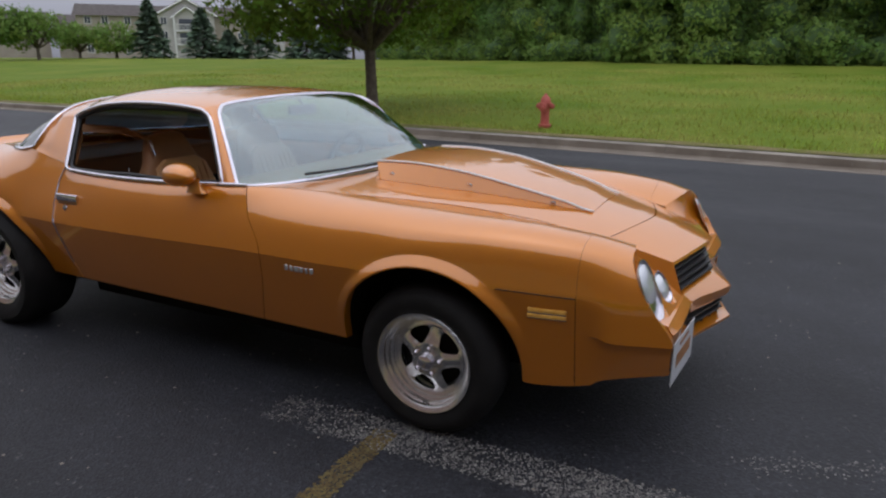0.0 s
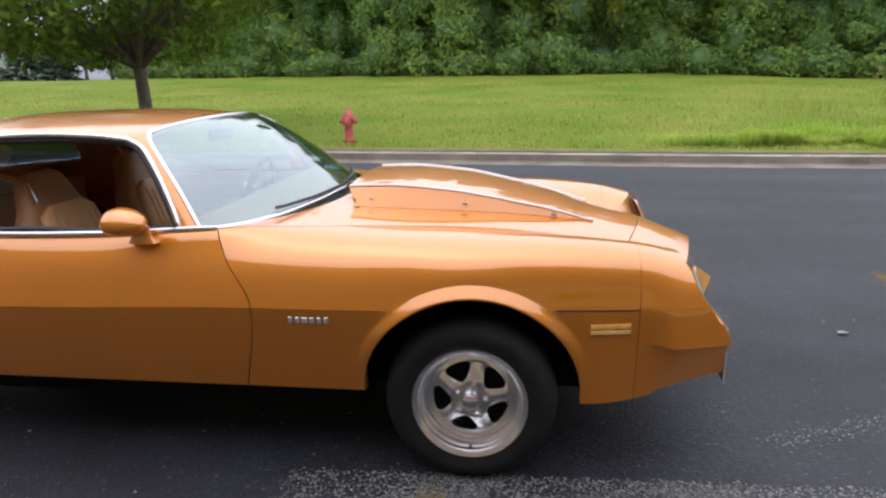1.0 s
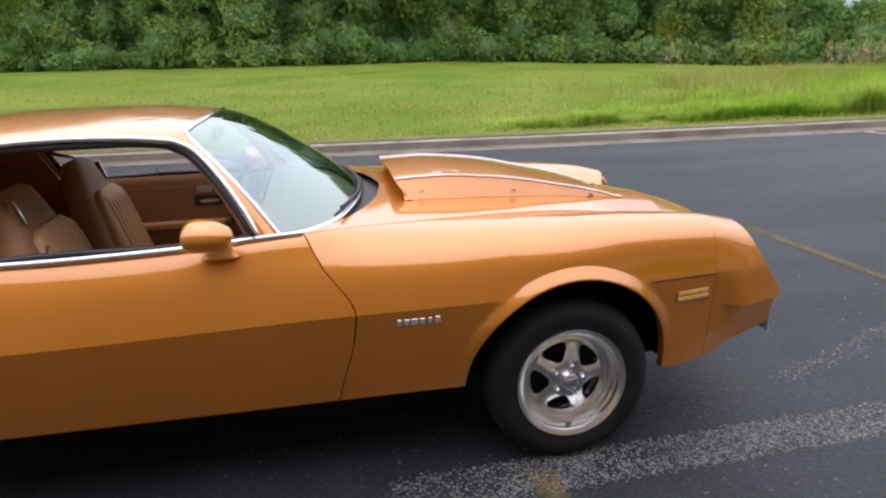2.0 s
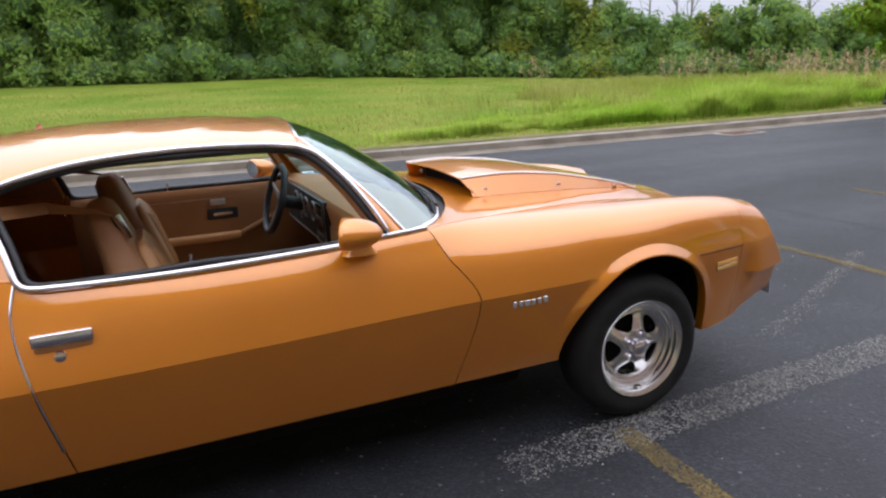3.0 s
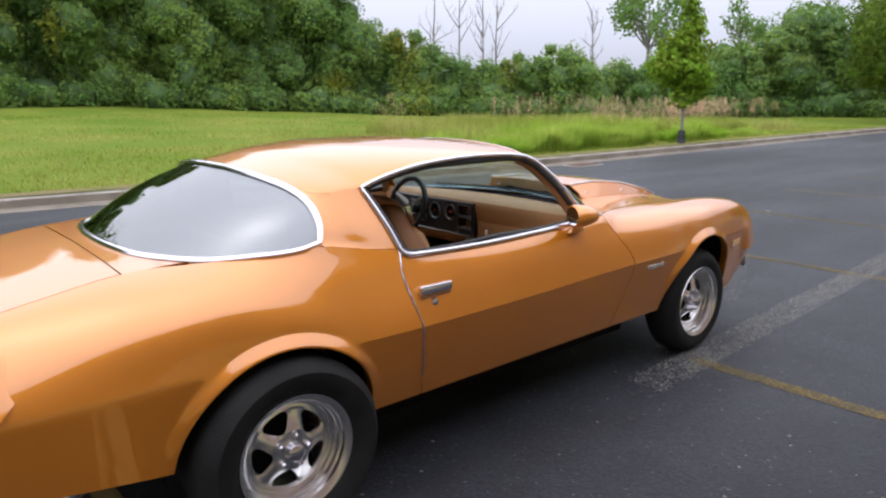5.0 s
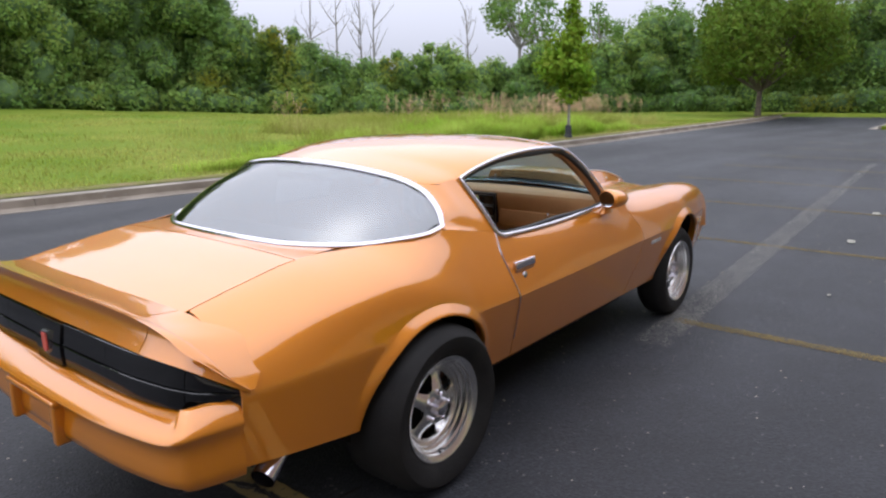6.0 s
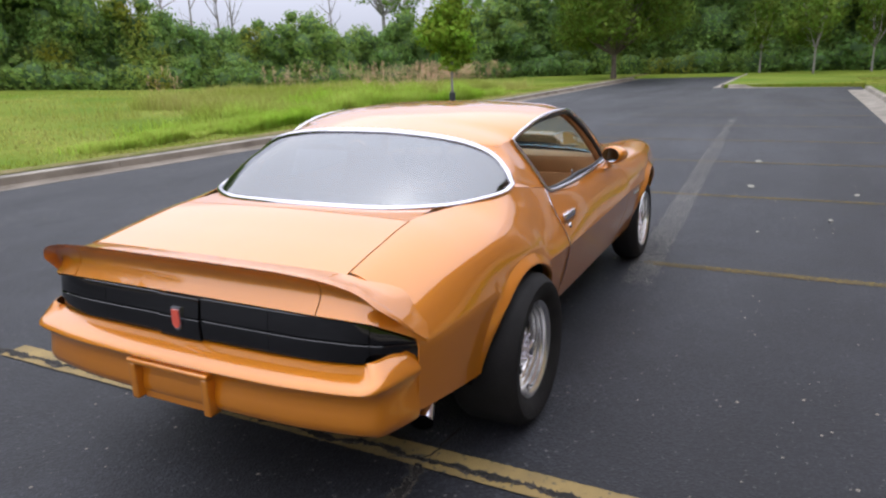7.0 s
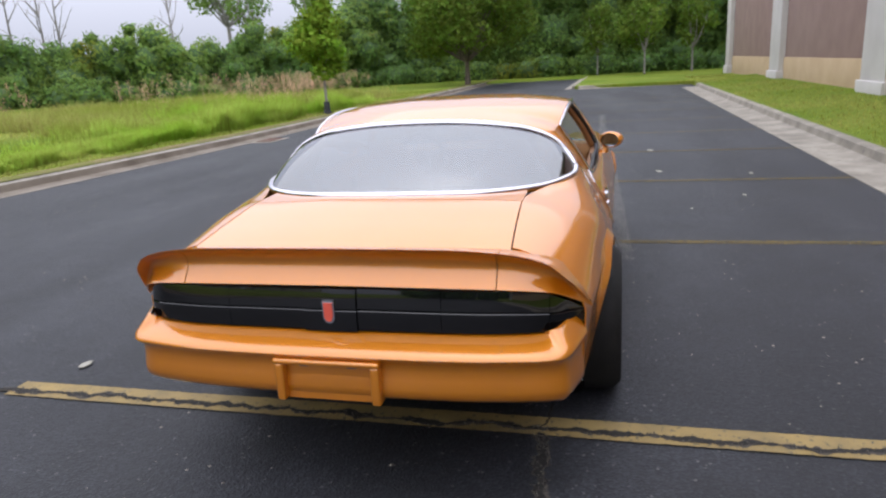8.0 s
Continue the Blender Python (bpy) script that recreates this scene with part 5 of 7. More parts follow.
def cowl():
    bm = bmesh.new()
    rows = []
    for j in range(31):
        k = -1 + 2 * j / 30
        y = 0.775 * k
        a = Vector((screen_foot(abs(y)) - 0.01, y, 0.945))
        b = Vector((screen_foot(abs(y)) + 0.11 * (1 - abs(k) ** 3) + 0.01, y, 0.935))
        rows.append([a, a.lerp(b, 0.5) + Vector((0, 0, -0.012)), b])
    grid(bm, rows)
    part("cowl", bm, BLACK, car, "black cowl vent below the windscreen", smooth=40, thick=0.003)
    for y0, y1 in ((-0.60, 0.02), (0.02, 0.62)):
        bm = bmesh.new()
        pts = [Vector((screen_foot(abs(y0 + (y1 - y0) * i / 8)) - 0.02 + 0.02, y0 + (y1 - y0) * i / 8, 0.985)) for i in range(9)]
        tube(bm, pts, 0.007, 6)
        part("wiper", bm, BLACK, car)


cowl()


# ---------------------------------------------------------------- wheels
def wheel(name, at, s, tyre_r, half, rim_r, label, bulge=0.0):
    hub = tagged(empty(name, at), label)
    hub.parent = car

    def put(nm, bm, mat, lab="", smooth=30, thick=0.0):
        moved(bm, Matrix.Diagonal((1, s, 1, 1)))
        return part(nm, bm, mat, hub, lab, smooth, thick)
    bm = bmesh.new()
    prof = [(rim_r - 0.012, -half + 0.02), (rim_r - 0.006, -half + 0.004), (rim_r + 0.012, -half - 0.006), (rim_r + 0.045, -half - 0.014), (tyre_r - 0.040, -half - 0.010), (tyre_r - 0.018, -half + 0.012), (tyre_r - 0.004, -half + 0.035), (tyre_r, -half + 0.07),
            (tyre_r, half - 0.07 + bulge), (tyre_r - 0.004, half - 0.035 + bulge), (tyre_r - 0.018, half - 0.012 + bulge), (tyre_r - 0.040, half + 0.010 + bulge), (rim_r + 0.045, half + 0.014 + 0.8 * bulge), (rim_r + 0.012, half + 0.006 + 0.2 * bulge), (rim_r - 0.006, half - 0.004), (rim_r - 0.012, half - 0.02)]
    lathe(bm, prof, 72)
    put("tyre", bm, RUBBER, "black rubber tyre", 40)
    bm = bmesh.new()
    lathe(bm, [(rim_r - 0.02, -half + 0.01), (rim_r - 0.045, 0.0), (0.158, half - 0.072), (0.160, half - 0.064), (0.168, half - 0.060), (0.171, half - 0.046), (0.180, half - 0.041), (0.182, half - 0.024), (0.190, half - 0.018), (0.192, half - 0.004), (rim_r - 0.006, half + 0.008), (rim_r + 0.001, half + 0.010), (rim_r + 0.004, half + 0.006), (rim_r + 0.004, half - 0.01)], 72)
    put("rim", bm, ALLOY, "polished stepped rim", 40)
    # spoke disc with five rounded windows
    outer_r, face = 0.162, half - 0.068
    r1, r2 = 0.074, 0.142
    depth = Curve((0.0, 0.030), (0.05, 0.030), (0.075, 0.026), (0.10, 0.016), (outer_r, 0.0))
    hole = Curve((r1, 0.10), (r1 + 0.008, 0.22), (r2 - 0.014, 0.41), (r2, 0.31))
    bm = bmesh.new()
    for k in range(5):
        t0 = 2 * math.pi * k / 5 + 0.1

        def at_polar(r, t):
            return Vector((r * math.cos(t), face + depth(r), r * math.sin(t)))
        radii = [r1 + (r2 - r1) * i / 8 for i in range(9)]
        rows = []
        for r in radii:
            h = math.pi / 5 - hole(r)
            rows.append([at_polar(r, t0 - h + 2 * h * j / 6) + Vector((0, 0.007 * (1 - (abs(j - 3) / 3) ** 2), 0)) for j in range(7)])
        grid(bm, rows)
        for ra, rb in ((0.030, r1), (r2, outer_r)):
            rows = []
            for i in range(4):
                r = ra + (rb - ra) * i / 3
                h = math.pi / 5
                hh = math.pi / 5 - hole(r1 if ra < 0.05 else r2)
                ts = [t0 - h + (h - hh) * q / 3 for q in range(3)] + [t0 - hh + 2 * hh * q / 6 for q in range(7)] + [t0 + hh + (h - hh) * q / 3 for q in range(1, 4)]
                rows.append([at_polar(r, t) + Vector((0, 0.007 * (1 - (abs(j - 6) / 3) ** 2) if 3 <= j <= 9 and i == (3 if ra < 0.05 else 0) else 0, 0)) for j, t in enumerate(ts)])
            grid(bm, rows)
    weld(bm, 0.0005)
    put("spoke_disc", bm, ALLOY, "five-spoke polished alloy centre", 30, -0.014)
    bm = bmesh.new()
    lathe(bm, [(0.0, face + 0.070), (0.024, face + 0.069), (0.031, face + 0.063), (0.033, face + 0.028), (0.038, face + 0.022)], 24)
    put("hub_cap", bm, CHROME, "bright hub cap", 40)
    for k in range(5):
        t = 2 * math.pi * k / 5 + 0.1
        bm = bmesh.new()
        lathe(bm, [(0.0, 0.028), (0.006, 0.027), (0.010, 0.022), (0.011, 0.0)], 8)
        moved(bm, Matrix.Translation((0.057 * math.cos(t), face + 0.026, 0.057 * math.sin(t))))
        put("lug_nut", bm, CHROME)
    bm = bmesh.new()
    lathe(bm, [(0.0, -0.01), (0.135, -0.01), (0.135, -0.03), (0.0, -0.03)], 32)
    put("brake_drum", bm, DARK)
    bm = bmesh.new()
    tube(bm, [(0, half - 0.028, -rim_r + 0.030), (0.0, half + 0.0, -rim_r + 0.040)], 0.005, 8)
    put("valve", bm, BLACK)
    return hub


for s in (-1, 1):
    wheel("wheel", (AXLE_F, s * 0.808, 0.319), s, 0.322, 0.090, 0.212, "front wheel with a deep polished five-spoke rim")
    wheel("wheel", (AXLE_R, s * 0.830, 0.338), s, 0.342, 0.130, 0.216, "wide rear wheel with a polished five-spoke rim", 0.030)


def wheel_wells():
    for cx, cz, r in ARCHES:
        for s in (-1, 1):
            bm = bmesh.new()
            rows = []
            for i in range(25):
                t = -0.02 + (math.pi + 0.04) * i / 24
                rim_w = side(cx + r * 0.999 * math.cos(t), 3)[0] - 0.035
                rows.append([Vector((cx + (r + 0.012) * math.cos(t), s * w, cz + (r + 0.012) * math.sin(t))) for w in (rim_w, 0.75, 0.50)])
            grid(bm, rows)
            vs = [bm.verts.new((cx + (r + 0.016) * math.cos(-0.02 + (math.pi + 0.04) * i / 24), s * 0.50, cz + (r + 0.016) * math.sin(-0.02 + (math.pi + 0.04) * i / 24))) for i in range(25)]
            bm.faces.new(vs)
            part("wheel_well", bm, DARK, car, smooth=40)
    bm = bmesh.new()
    box(bm, -1.95, 2.0, -0.49, 0.49, 0.20, 0.33, 0.02)
    part("underbody", bm, DARK, car)
    bm = bmesh.new()
    box(bm, -0.96, 0.96, -0.82, 0.82, 0.315, 0.345, 0.01)
    part("floor_pan", bm, DARK, car)
    for s in (-1, 1):
        bm = bmesh.new()
        box(bm, -0.92, 0.92, s * 0.50, s * 0.68, 0.19, 0.316, 0.02)
        part("frame_rail", bm, DARK, car)
    for x in (AXLE_F, AXLE_R):
        bm = bmesh.new()
        tube(bm, [(x, -0.70, 0.32), (x, 0.70, 0.32)], 0.04, 10)
        part("axle", bm, DARK, car)
    bm = bmesh.new()
    box(bm, 0.56, 0.60, -0.80, 0.80, 0.33, 0.93)
    part("firewall", bm, DARK, car)


wheel_wells()


# ---------------------------------------------------------------- door furniture
def door_details(s):
    door = sides[s][1]
    fender = sides[s][0]

    def on_side(x, z):
        lo, hi = 0.0, 3.0
        for _ in range(40):
            mid = (lo + hi) / 2
            if side(x, mid)[1] > z:
                lo = mid
            else:
                hi = mid
        return side(x, lo)[0]
    bm = bmesh.new()
    box(bm, -0.795, -0.635, -0.012, 0.012, -0.018, 0.018, 0.006, 3)
    moved(bm, Matrix.Translation((0, s * (on_side(-0.72, 0.80) + 0.012), 0.803)))
    part("door_handle", bm, CHROME, door, "flat chrome door handle", smooth=40)
    # No hollow is cut: a brown block paints the shade below the handle.
    bm = bmesh.new()
    box(bm, -0.79, -0.64, -0.006, 0.004, -0.010, 0.010, 0.004, 2)
    moved(bm, Matrix.Translation((0, s * (on_side(-0.72, 0.775) + 0.002), 0.779)))
    part("handle_recess_shade", bm, TAN_DARK, door, smooth=40)
    bm = bmesh.new()
    lathe(bm, [(0.0, 0.008), (0.010, 0.008), (0.015, 0.006), (0.017, 0.0), (0.017, -0.01)], 20)
    moved(bm, Matrix.Translation((-0.727, s * on_side(-0.727, 0.75), 0.750)) @ Matrix.Diagonal((1, s, 1, 1)))
    part("door_lock", bm, CHROME, door, "round chrome key lock", smooth=40)
    bm = bmesh.new()
    tube(bm, [Vector((shear_rear(v) - 0.001, s * (side(shear_rear(v), v)[0] + 0.003), side(shear_rear(v), v)[1])) for v in [3 * i / 30 for i in range(28)]], 0.0042, 6)
    part("edge_guard", bm, CHROME, door, "thin chrome door-edge guard")
    # mirror: bullet housing on a flared foot
    mir = bmesh.new()
    prof = [(0.048, 0.0), (0.056, 0.006), (0.058, 0.02), (0.056, 0.05), (0.048, 0.085), (0.034, 0.115), (0.016, 0.132), (0.0, 0.137)]
    rows = []
    for r, a in prof:
        rows.append([Vector((a, r * 1.30 * math.cos(t), r * 0.92 * math.sin(t))) for t in [2 * math.pi * k / 28 for k in range(28)]])
    grid(mir, rows, True)
    moved(mir, pose(0.118, s * 0.925, 0.995, 0, 0, 20 if s > 0 else -24))
    housing = part("side_mirror", mir, PAINT, car, "body-coloured bullet side mirror", smooth=50)
    foot = bmesh.new()
    rows = []
    for k, (w, l, dz) in enumerate(((0.050, 0.075, -0.088), (0.036, 0.055, -0.070), (0.028, 0.042, -0.045), (0.034, 0.050, -0.018))):
        rows.append([Vector((0.19 + l * math.cos(t) * 0.8, s * (0.885 + 0.007 * k) + w * math.sin(t) * 0.7, 0.997 + dz)) for t in [2 * math.pi * q / 20 for q in range(20)]])
    grid(foot, rows, True)
    part("mirror_foot", foot, PAINT, housing, smooth=50)
    lens = bmesh.new()
    vs = [lens.verts.new((0.002, 0.046 * 1.30 * math.cos(t), 0.046 * 0.92 * math.sin(t))) for t in [2 * math.pi * k / 28 for k in range(28)]]
    lens.faces.new(vs)
    moved(lens, pose(0.118, s * 0.925, 0.995, 0, 0, 20 if s > 0 else -24))
    part("mirror_lens", lens, MIRROR, housing, "mirror glass", smooth=0)
    # fender badge as plain blocks, side marker
    y = on_side(0.82, 0.645)
    for k, w in enumerate((0.022, 0.024, 0.034, 0.024, 0.020, 0.026)):
        bm = bmesh.new()
        x = 0.748 + 0.0265 * k
        box(bm, x - w * 0.36, x + w * 0.36, -0.003, 0.003, -0.011, 0.011 + (0.002 if k in (0, 5) else 0), 0.002, 1)
        moved(bm, Matrix.Translation((0, s * (y + 0.002), 0.645)))
        part("badge_block", bm, SILVER, fender, "silver badge block")
    x0, x1 = 1.815, 1.955
    y0, y1 = on_side(x0, 0.612), on_side(x1, 0.612)
    for z0, z1, mat in ((0.586, 0.633, CHROME), (0.590, 0.607, AMBER), (0.611, 0.629, AMBER)):
        out = 0.002 if mat is CHROME else 0.006
        bm = bmesh.new()
        rows = [[Vector((x, s * (y0 + (y1 - y0) * (x - x0) / (x1 - x0) + d), z)) for x in (x0, (x0 + x1) / 2, x1)] for d, z in ((-0.01, z0), (out, z0 + 0.001), (out + 0.002, (z0 + z1) / 2), (out, z1 - 0.001), (-0.01, z1))]
        vs = grid(bm, rows)
        part("side_marker", bm, mat, fender, "amber side marker lamp" if mat is AMBER else "thin bright marker frame", smooth=30)


for s in (-1, 1):
    door_details(s)


# ---------------------------------------------------------------- cabin
def rounded(bm, stations, n=24, power=0.55):
    """Loft of rounded rectangles: (centre, half along a, half along b, axis a, axis b)."""
    rows = []
    for c, ha, hb, a, b in stations:
        row = []
        for k in range(n):
            t = 2 * math.pi * k / n
            ct, st = math.cos(t), math.sin(t)
            row.append(Vector(c) + Vector(a) * (ha * math.copysign(abs(ct) ** power, ct)) + Vector(b) * (hb * math.copysign(abs(st) ** power, st)))
        rows.append(row)
    vs = grid(bm, rows, True)
    bm.faces.new(vs[0])
    bm.faces.new(vs[-1][::-1])
    return bm


def seat(y):
    thing = empty("bucket_seat", (0, y, 0))
    thing.parent = car
    tagged(thing, "tan vinyl high-back bucket seat")
    lean = Vector((-0.30, 0, 0.954)).normalized()
    fwd = Vector((lean.z, 0, -lean.x))
    base = Vector((-0.42, 0, 0.50))
    st = []
    for d, w, t in ((0.0, 0.22, 0.07), (0.06, 0.245, 0.085), (0.30, 0.245, 0.085), (0.40, 0.225, 0.075), (0.47, 0.17, 0.065), (0.54, 0.145, 0.06), (0.60, 0.12, 0.05), (0.625, 0.07, 0.03)):
        st.append((base + lean * d, w, t, (0, 1, 0), fwd))
    bm = bmesh.new()
    rounded(bm, st)
    part("backrest", bm, TAN_DARK, thing, "brown vinyl backrest shell", smooth=50)
    st = []
    for d, w, t in ((0.04, 0.17, 0.02), (0.07, 0.205, 0.035), (0.30, 0.20, 0.035), (0.42, 0.17, 0.03), (0.46, 0.11, 0.015)):
        st.append((base + lean * d + fwd * 0.075, w, t, (0, 1, 0), fwd))
    bm = bmesh.new()
    rounded(bm, st)
    part("backrest_pad", bm, TAN, thing, "tan quilted backrest pad", smooth=50)
    for q in (-0.135, -0.09, -0.045, 0.0, 0.045, 0.09, 0.135):
        bm = bmesh.new()
        tube(bm, [base + lean * d + fwd * (0.106 if 0.1 < d < 0.4 else 0.095) + Vector((0, q, 0)) for d in (0.07, 0.12, 0.24, 0.36, 0.42)], 0.010, 6)
        part("rib", bm, TAN, thing)
    st = []
    for x, w, h in ((-0.46, 0.20, 0.06), (-0.42, 0.24, 0.085), (-0.05, 0.25, 0.085), (0.04, 0.235, 0.07), (0.08, 0.19, 0.04)):
        st.append(((x, 0, 0.50 + 0.05 * (x + 0.46)), w, h, (0, 1, 0), (0, 0, 1)))
    bm = bmesh.new()
    rounded(bm, st)
    part("cushion", bm, TAN, thing, "tan vinyl cushion", smooth=50)
    bm = bmesh.new()
    box(bm, -0.42, 0.02, -0.19, 0.19, 0.345, 0.44, 0.01)
    part("seat_base", bm, BLACK, thing)


for y in (-0.37, 0.37):
    seat(y)


def cabin():
    bm = bmesh.new()
    box(bm, -1.25, 0.56, -0.82, 0.82, 0.345, 0.362)
    box(bm, -1.25, 0.5, -0.11, 0.11, 0.36, 0.47, 0.03)
    part("carpet", bm, CARPET, car, "brown carpet and tunnel")
    bm = bmesh.new()
    for s in (-1, 1):
        rounded(bm, [((x, s * 0.34, 0.48), 0.27, h, (0, 1, 0), (0, 0, 1)) for x, h in ((-0.78, 0.05), (-0.82, 0.09), (-1.05, 0.09), (-1.12, 0.06))])
        rounded(bm, [((-1.10 - 0.3 * q, s * 0.34, 0.50 + 0.36 * q), w, 0.06, (0, 1, 0), (0.8, 0, 0.3)) for q, w in ((0, 0.24), (0.15, 0.28), (0.85, 0.28), (1, 0.24))])
    part("rear_seat", bm, TAN_DARK, car, "brown rear bench seat", smooth=50)
    bm = bmesh.new()
    box(bm, -1.72, -1.16, -0.62, 0.62, 0.90, 0.92, 0.008)
    box(bm, -1.22, -1.19, -0.80, 0.80, 0.36, 0.91, 0.008)
    part("parcel_shelf", bm, TAN_DARK, car, "brown parcel shelf")
    # dashboard
    bm = bmesh.new()
    rows = []
    for y in [-0.80 + 1.6 * i / 16 for i in range(17)]:
        front = screen_foot(abs(y) * 0.96) - 0.03
        rows.append([Vector((front, y, 0.935)), Vector((max(front - 0.1, 0.36), y, 0.955)), Vector((0.33, y, 0.962)), Vector((0.295, y, 0.95)), Vector((0.285, y, 0.925)), Vector((0.30, y, 0.86)), Vector((0.33, y, 0.72)), Vector((0.40, y, 0.66)), Vector((0.55, y, 0.64))])
    grid(bm, rows)
    dash = part("dashboard", bm, TAN, car, "tan padded dashboard", smooth=40, thick=0.006)
    bm = bmesh.new()
    box(bm, 0.270, 0.31, -0.085, 0.72, 0.745, 0.945, 0.012, 2)
    panel = part("instrument_panel", bm, BLACK, dash, "black instrument panel with a bright edge", smooth=40)
    bm = bmesh.new()
    tube(bm, [(0.268, -0.083, 0.75), (0.268, -0.083, 0.943), (0.268, 0.718, 0.943), (0.268, 0.718, 0.75)], 0.005, 6, closed=True)
    part("panel_edge", bm, STEEL, panel, "thin steel edge")
    for y, z, r in ((0.26, 0.87, 0.050), (0.48, 0.87, 0.050), (0.37, 0.89, 0.03), (0.115, 0.875, 0.046), (0.37, 0.82, 0.026)):
        bm = bmesh.new()
        lathe(bm, [(r * 0.86, 0.0), (r, 0.009), (r * 1.06, 0.005), (r * 1.06, -0.008)], 28)
        moved(bm, pose(0.268, y, z, 0, 0, 90))
        part("gauge_ring", bm, STEEL, panel, "bright dial ring", smooth=40)
        bm = bmesh.new()
        lathe(bm, [(0.0, 0.0015), (r * 0.88, 0.001)], 24)
        moved(bm, pose(0.268, y, z, 0, 0, 90))
        part("gauge_face", bm, LENS, panel, "dark dial")
        bm = bmesh.new()
        lathe(bm, [(0.0, 0.005), (r * 0.16, 0.004), (r * 0.18, 0.0)], 12)
        moved(bm, pose(0.266, y, z, 0, 0, 90))
        part("gauge_hub", bm, RED if r > 0.04 else SILVER, panel)
    for z0, z1, mat in ((0.868, 0.930, LENS), (0.795, 0.858, LENS), (0.755, 0.787, BLACK)):
        bm = bmesh.new()
        box(bm, 0.262, 0.285, -0.072, 0.045, z0, z1, 0.004, 2)
        part("radio", bm, mat, panel, "dark square radio and heater unit", smooth=40)
        bm = bmesh.new()
        tube(bm, [(0.261, -0.072, z0), (0.261, -0.072, z1), (0.261, 0.045, z1), (0.261, 0.045, z0)], 0.0032, 5, closed=True)
        part("radio_frame", bm, STEEL, panel)
    bm = bmesh.new()
    lathe(bm, [(0.0, 0.008), (0.03, 0.007), (0.038, 0.010), (0.044, 0.004), (0.044, -0.02)], 24)
    moved(bm, pose(0.300, -0.02, 0.70, 0, 0, 90))
    part("gauge", bm, SILVER, dash, "round silver gauge low on the dash", smooth=40)
    bm = bmesh.new()
    box(bm, 0.283, 0.305, -0.66, -0.10, 0.745, 0.845, 0.012, 2)
    part("glove_box", bm, TAN, dash, "tan glove-box lid", smooth=40)
    # steering wheel
    c, ax = Vector((0.135, 0.37, 0.905)), Vector((-0.955, 0, 0.296)).normalized()
    up = Vector((0.296, 0, 0.955)).normalized()
    left = ax.cross(up)
    sw = empty("steering_wheel")
    sw.parent = car
    tagged(sw, "black sports steering wheel with three spokes")
    bm = bmesh.new()
    tube(bm, [c + up * (0.165 * math.cos(t)) + left * (0.165 * math.sin(t)) for t in [2 * math.pi * k / 40 for k in range(40)]], 0.0165, 10, 1.0, tuple(ax), closed=True)
    part("rim_grip", bm, BLACK, sw, smooth=60)
    for t in (math.pi, math.pi * 0.36, -math.pi * 0.36):
        bm = bmesh.new()
        e = c + up * (0.158 * math.cos(t)) + left * (0.158 * math.sin(t))
        tube(bm, [c - ax * 0.03, c.lerp(e, 0.5) - ax * 0.015, e], [0.024, 0.016, 0.013], 8, 0.3, tuple(ax))
        part("spoke", bm, STEEL, sw, "brushed metal spoke")
    bm = bmesh.new()
    tube(bm, [c - ax * 0.02, c - ax * 0.03, c - ax * 0.06], [0.045, 0.05, 0.03], 20)
    tube(bm, [c - ax * 0.05, c - ax * 0.28], 0.032, 14)
    part("column", bm, BLACK, sw, smooth=40)
    # inner door panels
    for s in (-1, 1):
        bm = bmesh.new()
        rows = []
        for x in [-0.80 + 1.2 * i / 20 for i in range(21)]:
            rows.append([Vector((x, s * w, z)) for w, z in ((0.835, 0.925), (0.805, 0.928), (0.79, 0.90), (0.80, 0.80), (0.785, 0.70), (0.79, 0.55), (0.80, 0.36))])
        grid(bm, rows)
        panel = part("door_lining", bm, TAN_DARK, car, "brown moulded door lining", smooth=35, thick=0.004)
        bm = bmesh.new()
        box(bm, -0.66, 0.0, s * 0.735, s * 0.80, 0.645, 0.685, 0.016, 3)
        part("armrest", bm, TAN, panel, smooth=40)
        bm = bmesh.new()
        tube(bm, [(0.0, s * 0.765, 0.665), (0.12, s * 0.765, 0.72), (0.20, s * 0.775, 0.755)], [0.018, 0.016, 0.012], 10)
        part("door_pull", bm, TAN_DARK, panel, smooth=50)
        bm = bmesh.new()
        box(bm, -0.16, 0.0, s * 0.782, s * 0.800, 0.755, 0.815, 0.008, 2)
        part("handle_bezel", bm, BLACK, panel)
        bm = bmesh.new()
        box(bm, -0.13, -0.03, s * 0.774, s * 0.785, 0.778, 0.795, 0.004, 2)
        part("inner_handle", bm, CHROME, panel, smooth=40)
        bm = bmesh.new()
        box(bm, -0.14, -0.06, s * 0.780, s * 0.800, 0.835, 0.868, 0.006, 2)
        part("switch_plate", bm, SILVER, panel)
        bm = bmesh.new()
        tube(bm, [(-0.78, s * 0.795, 0.878), (-0.3, s * 0.794, 0.872), (0.35, s * 0.795, 0.880)], 0.006, 6)
        part("trim_strip", bm, SILVER, panel)
        bm = bmesh.new()
        tube(bm, [(-0.34, s * 0.82, 0.925), (-0.34, s * 0.82, 0.960), (-0.34, s * 0.82, 0.972)], [0.004, 0.005, 0.007], 8)
        part("lock_pin", bm, CHROME, panel)
        bm = bmesh.new()
        tube(bm, [(-0.86, s * 0.68, 1.135), (-0.742, s * 0.52, 1.114), (-0.60, s * 0.50, 1.082), (-0.556, s * 0.50, 1.062), (-0.526, s * 0.505, 0.991), (-0.49, s * 0.515, 0.84), (-0.46, s * 0.53, 0.62)], 0.022, 8, 0.12, (1, 0, 0.3))
        strap = part("seat_belt", bm, TAN_DARK, car, "brown shoulder belt")
        bm = bmesh.new()
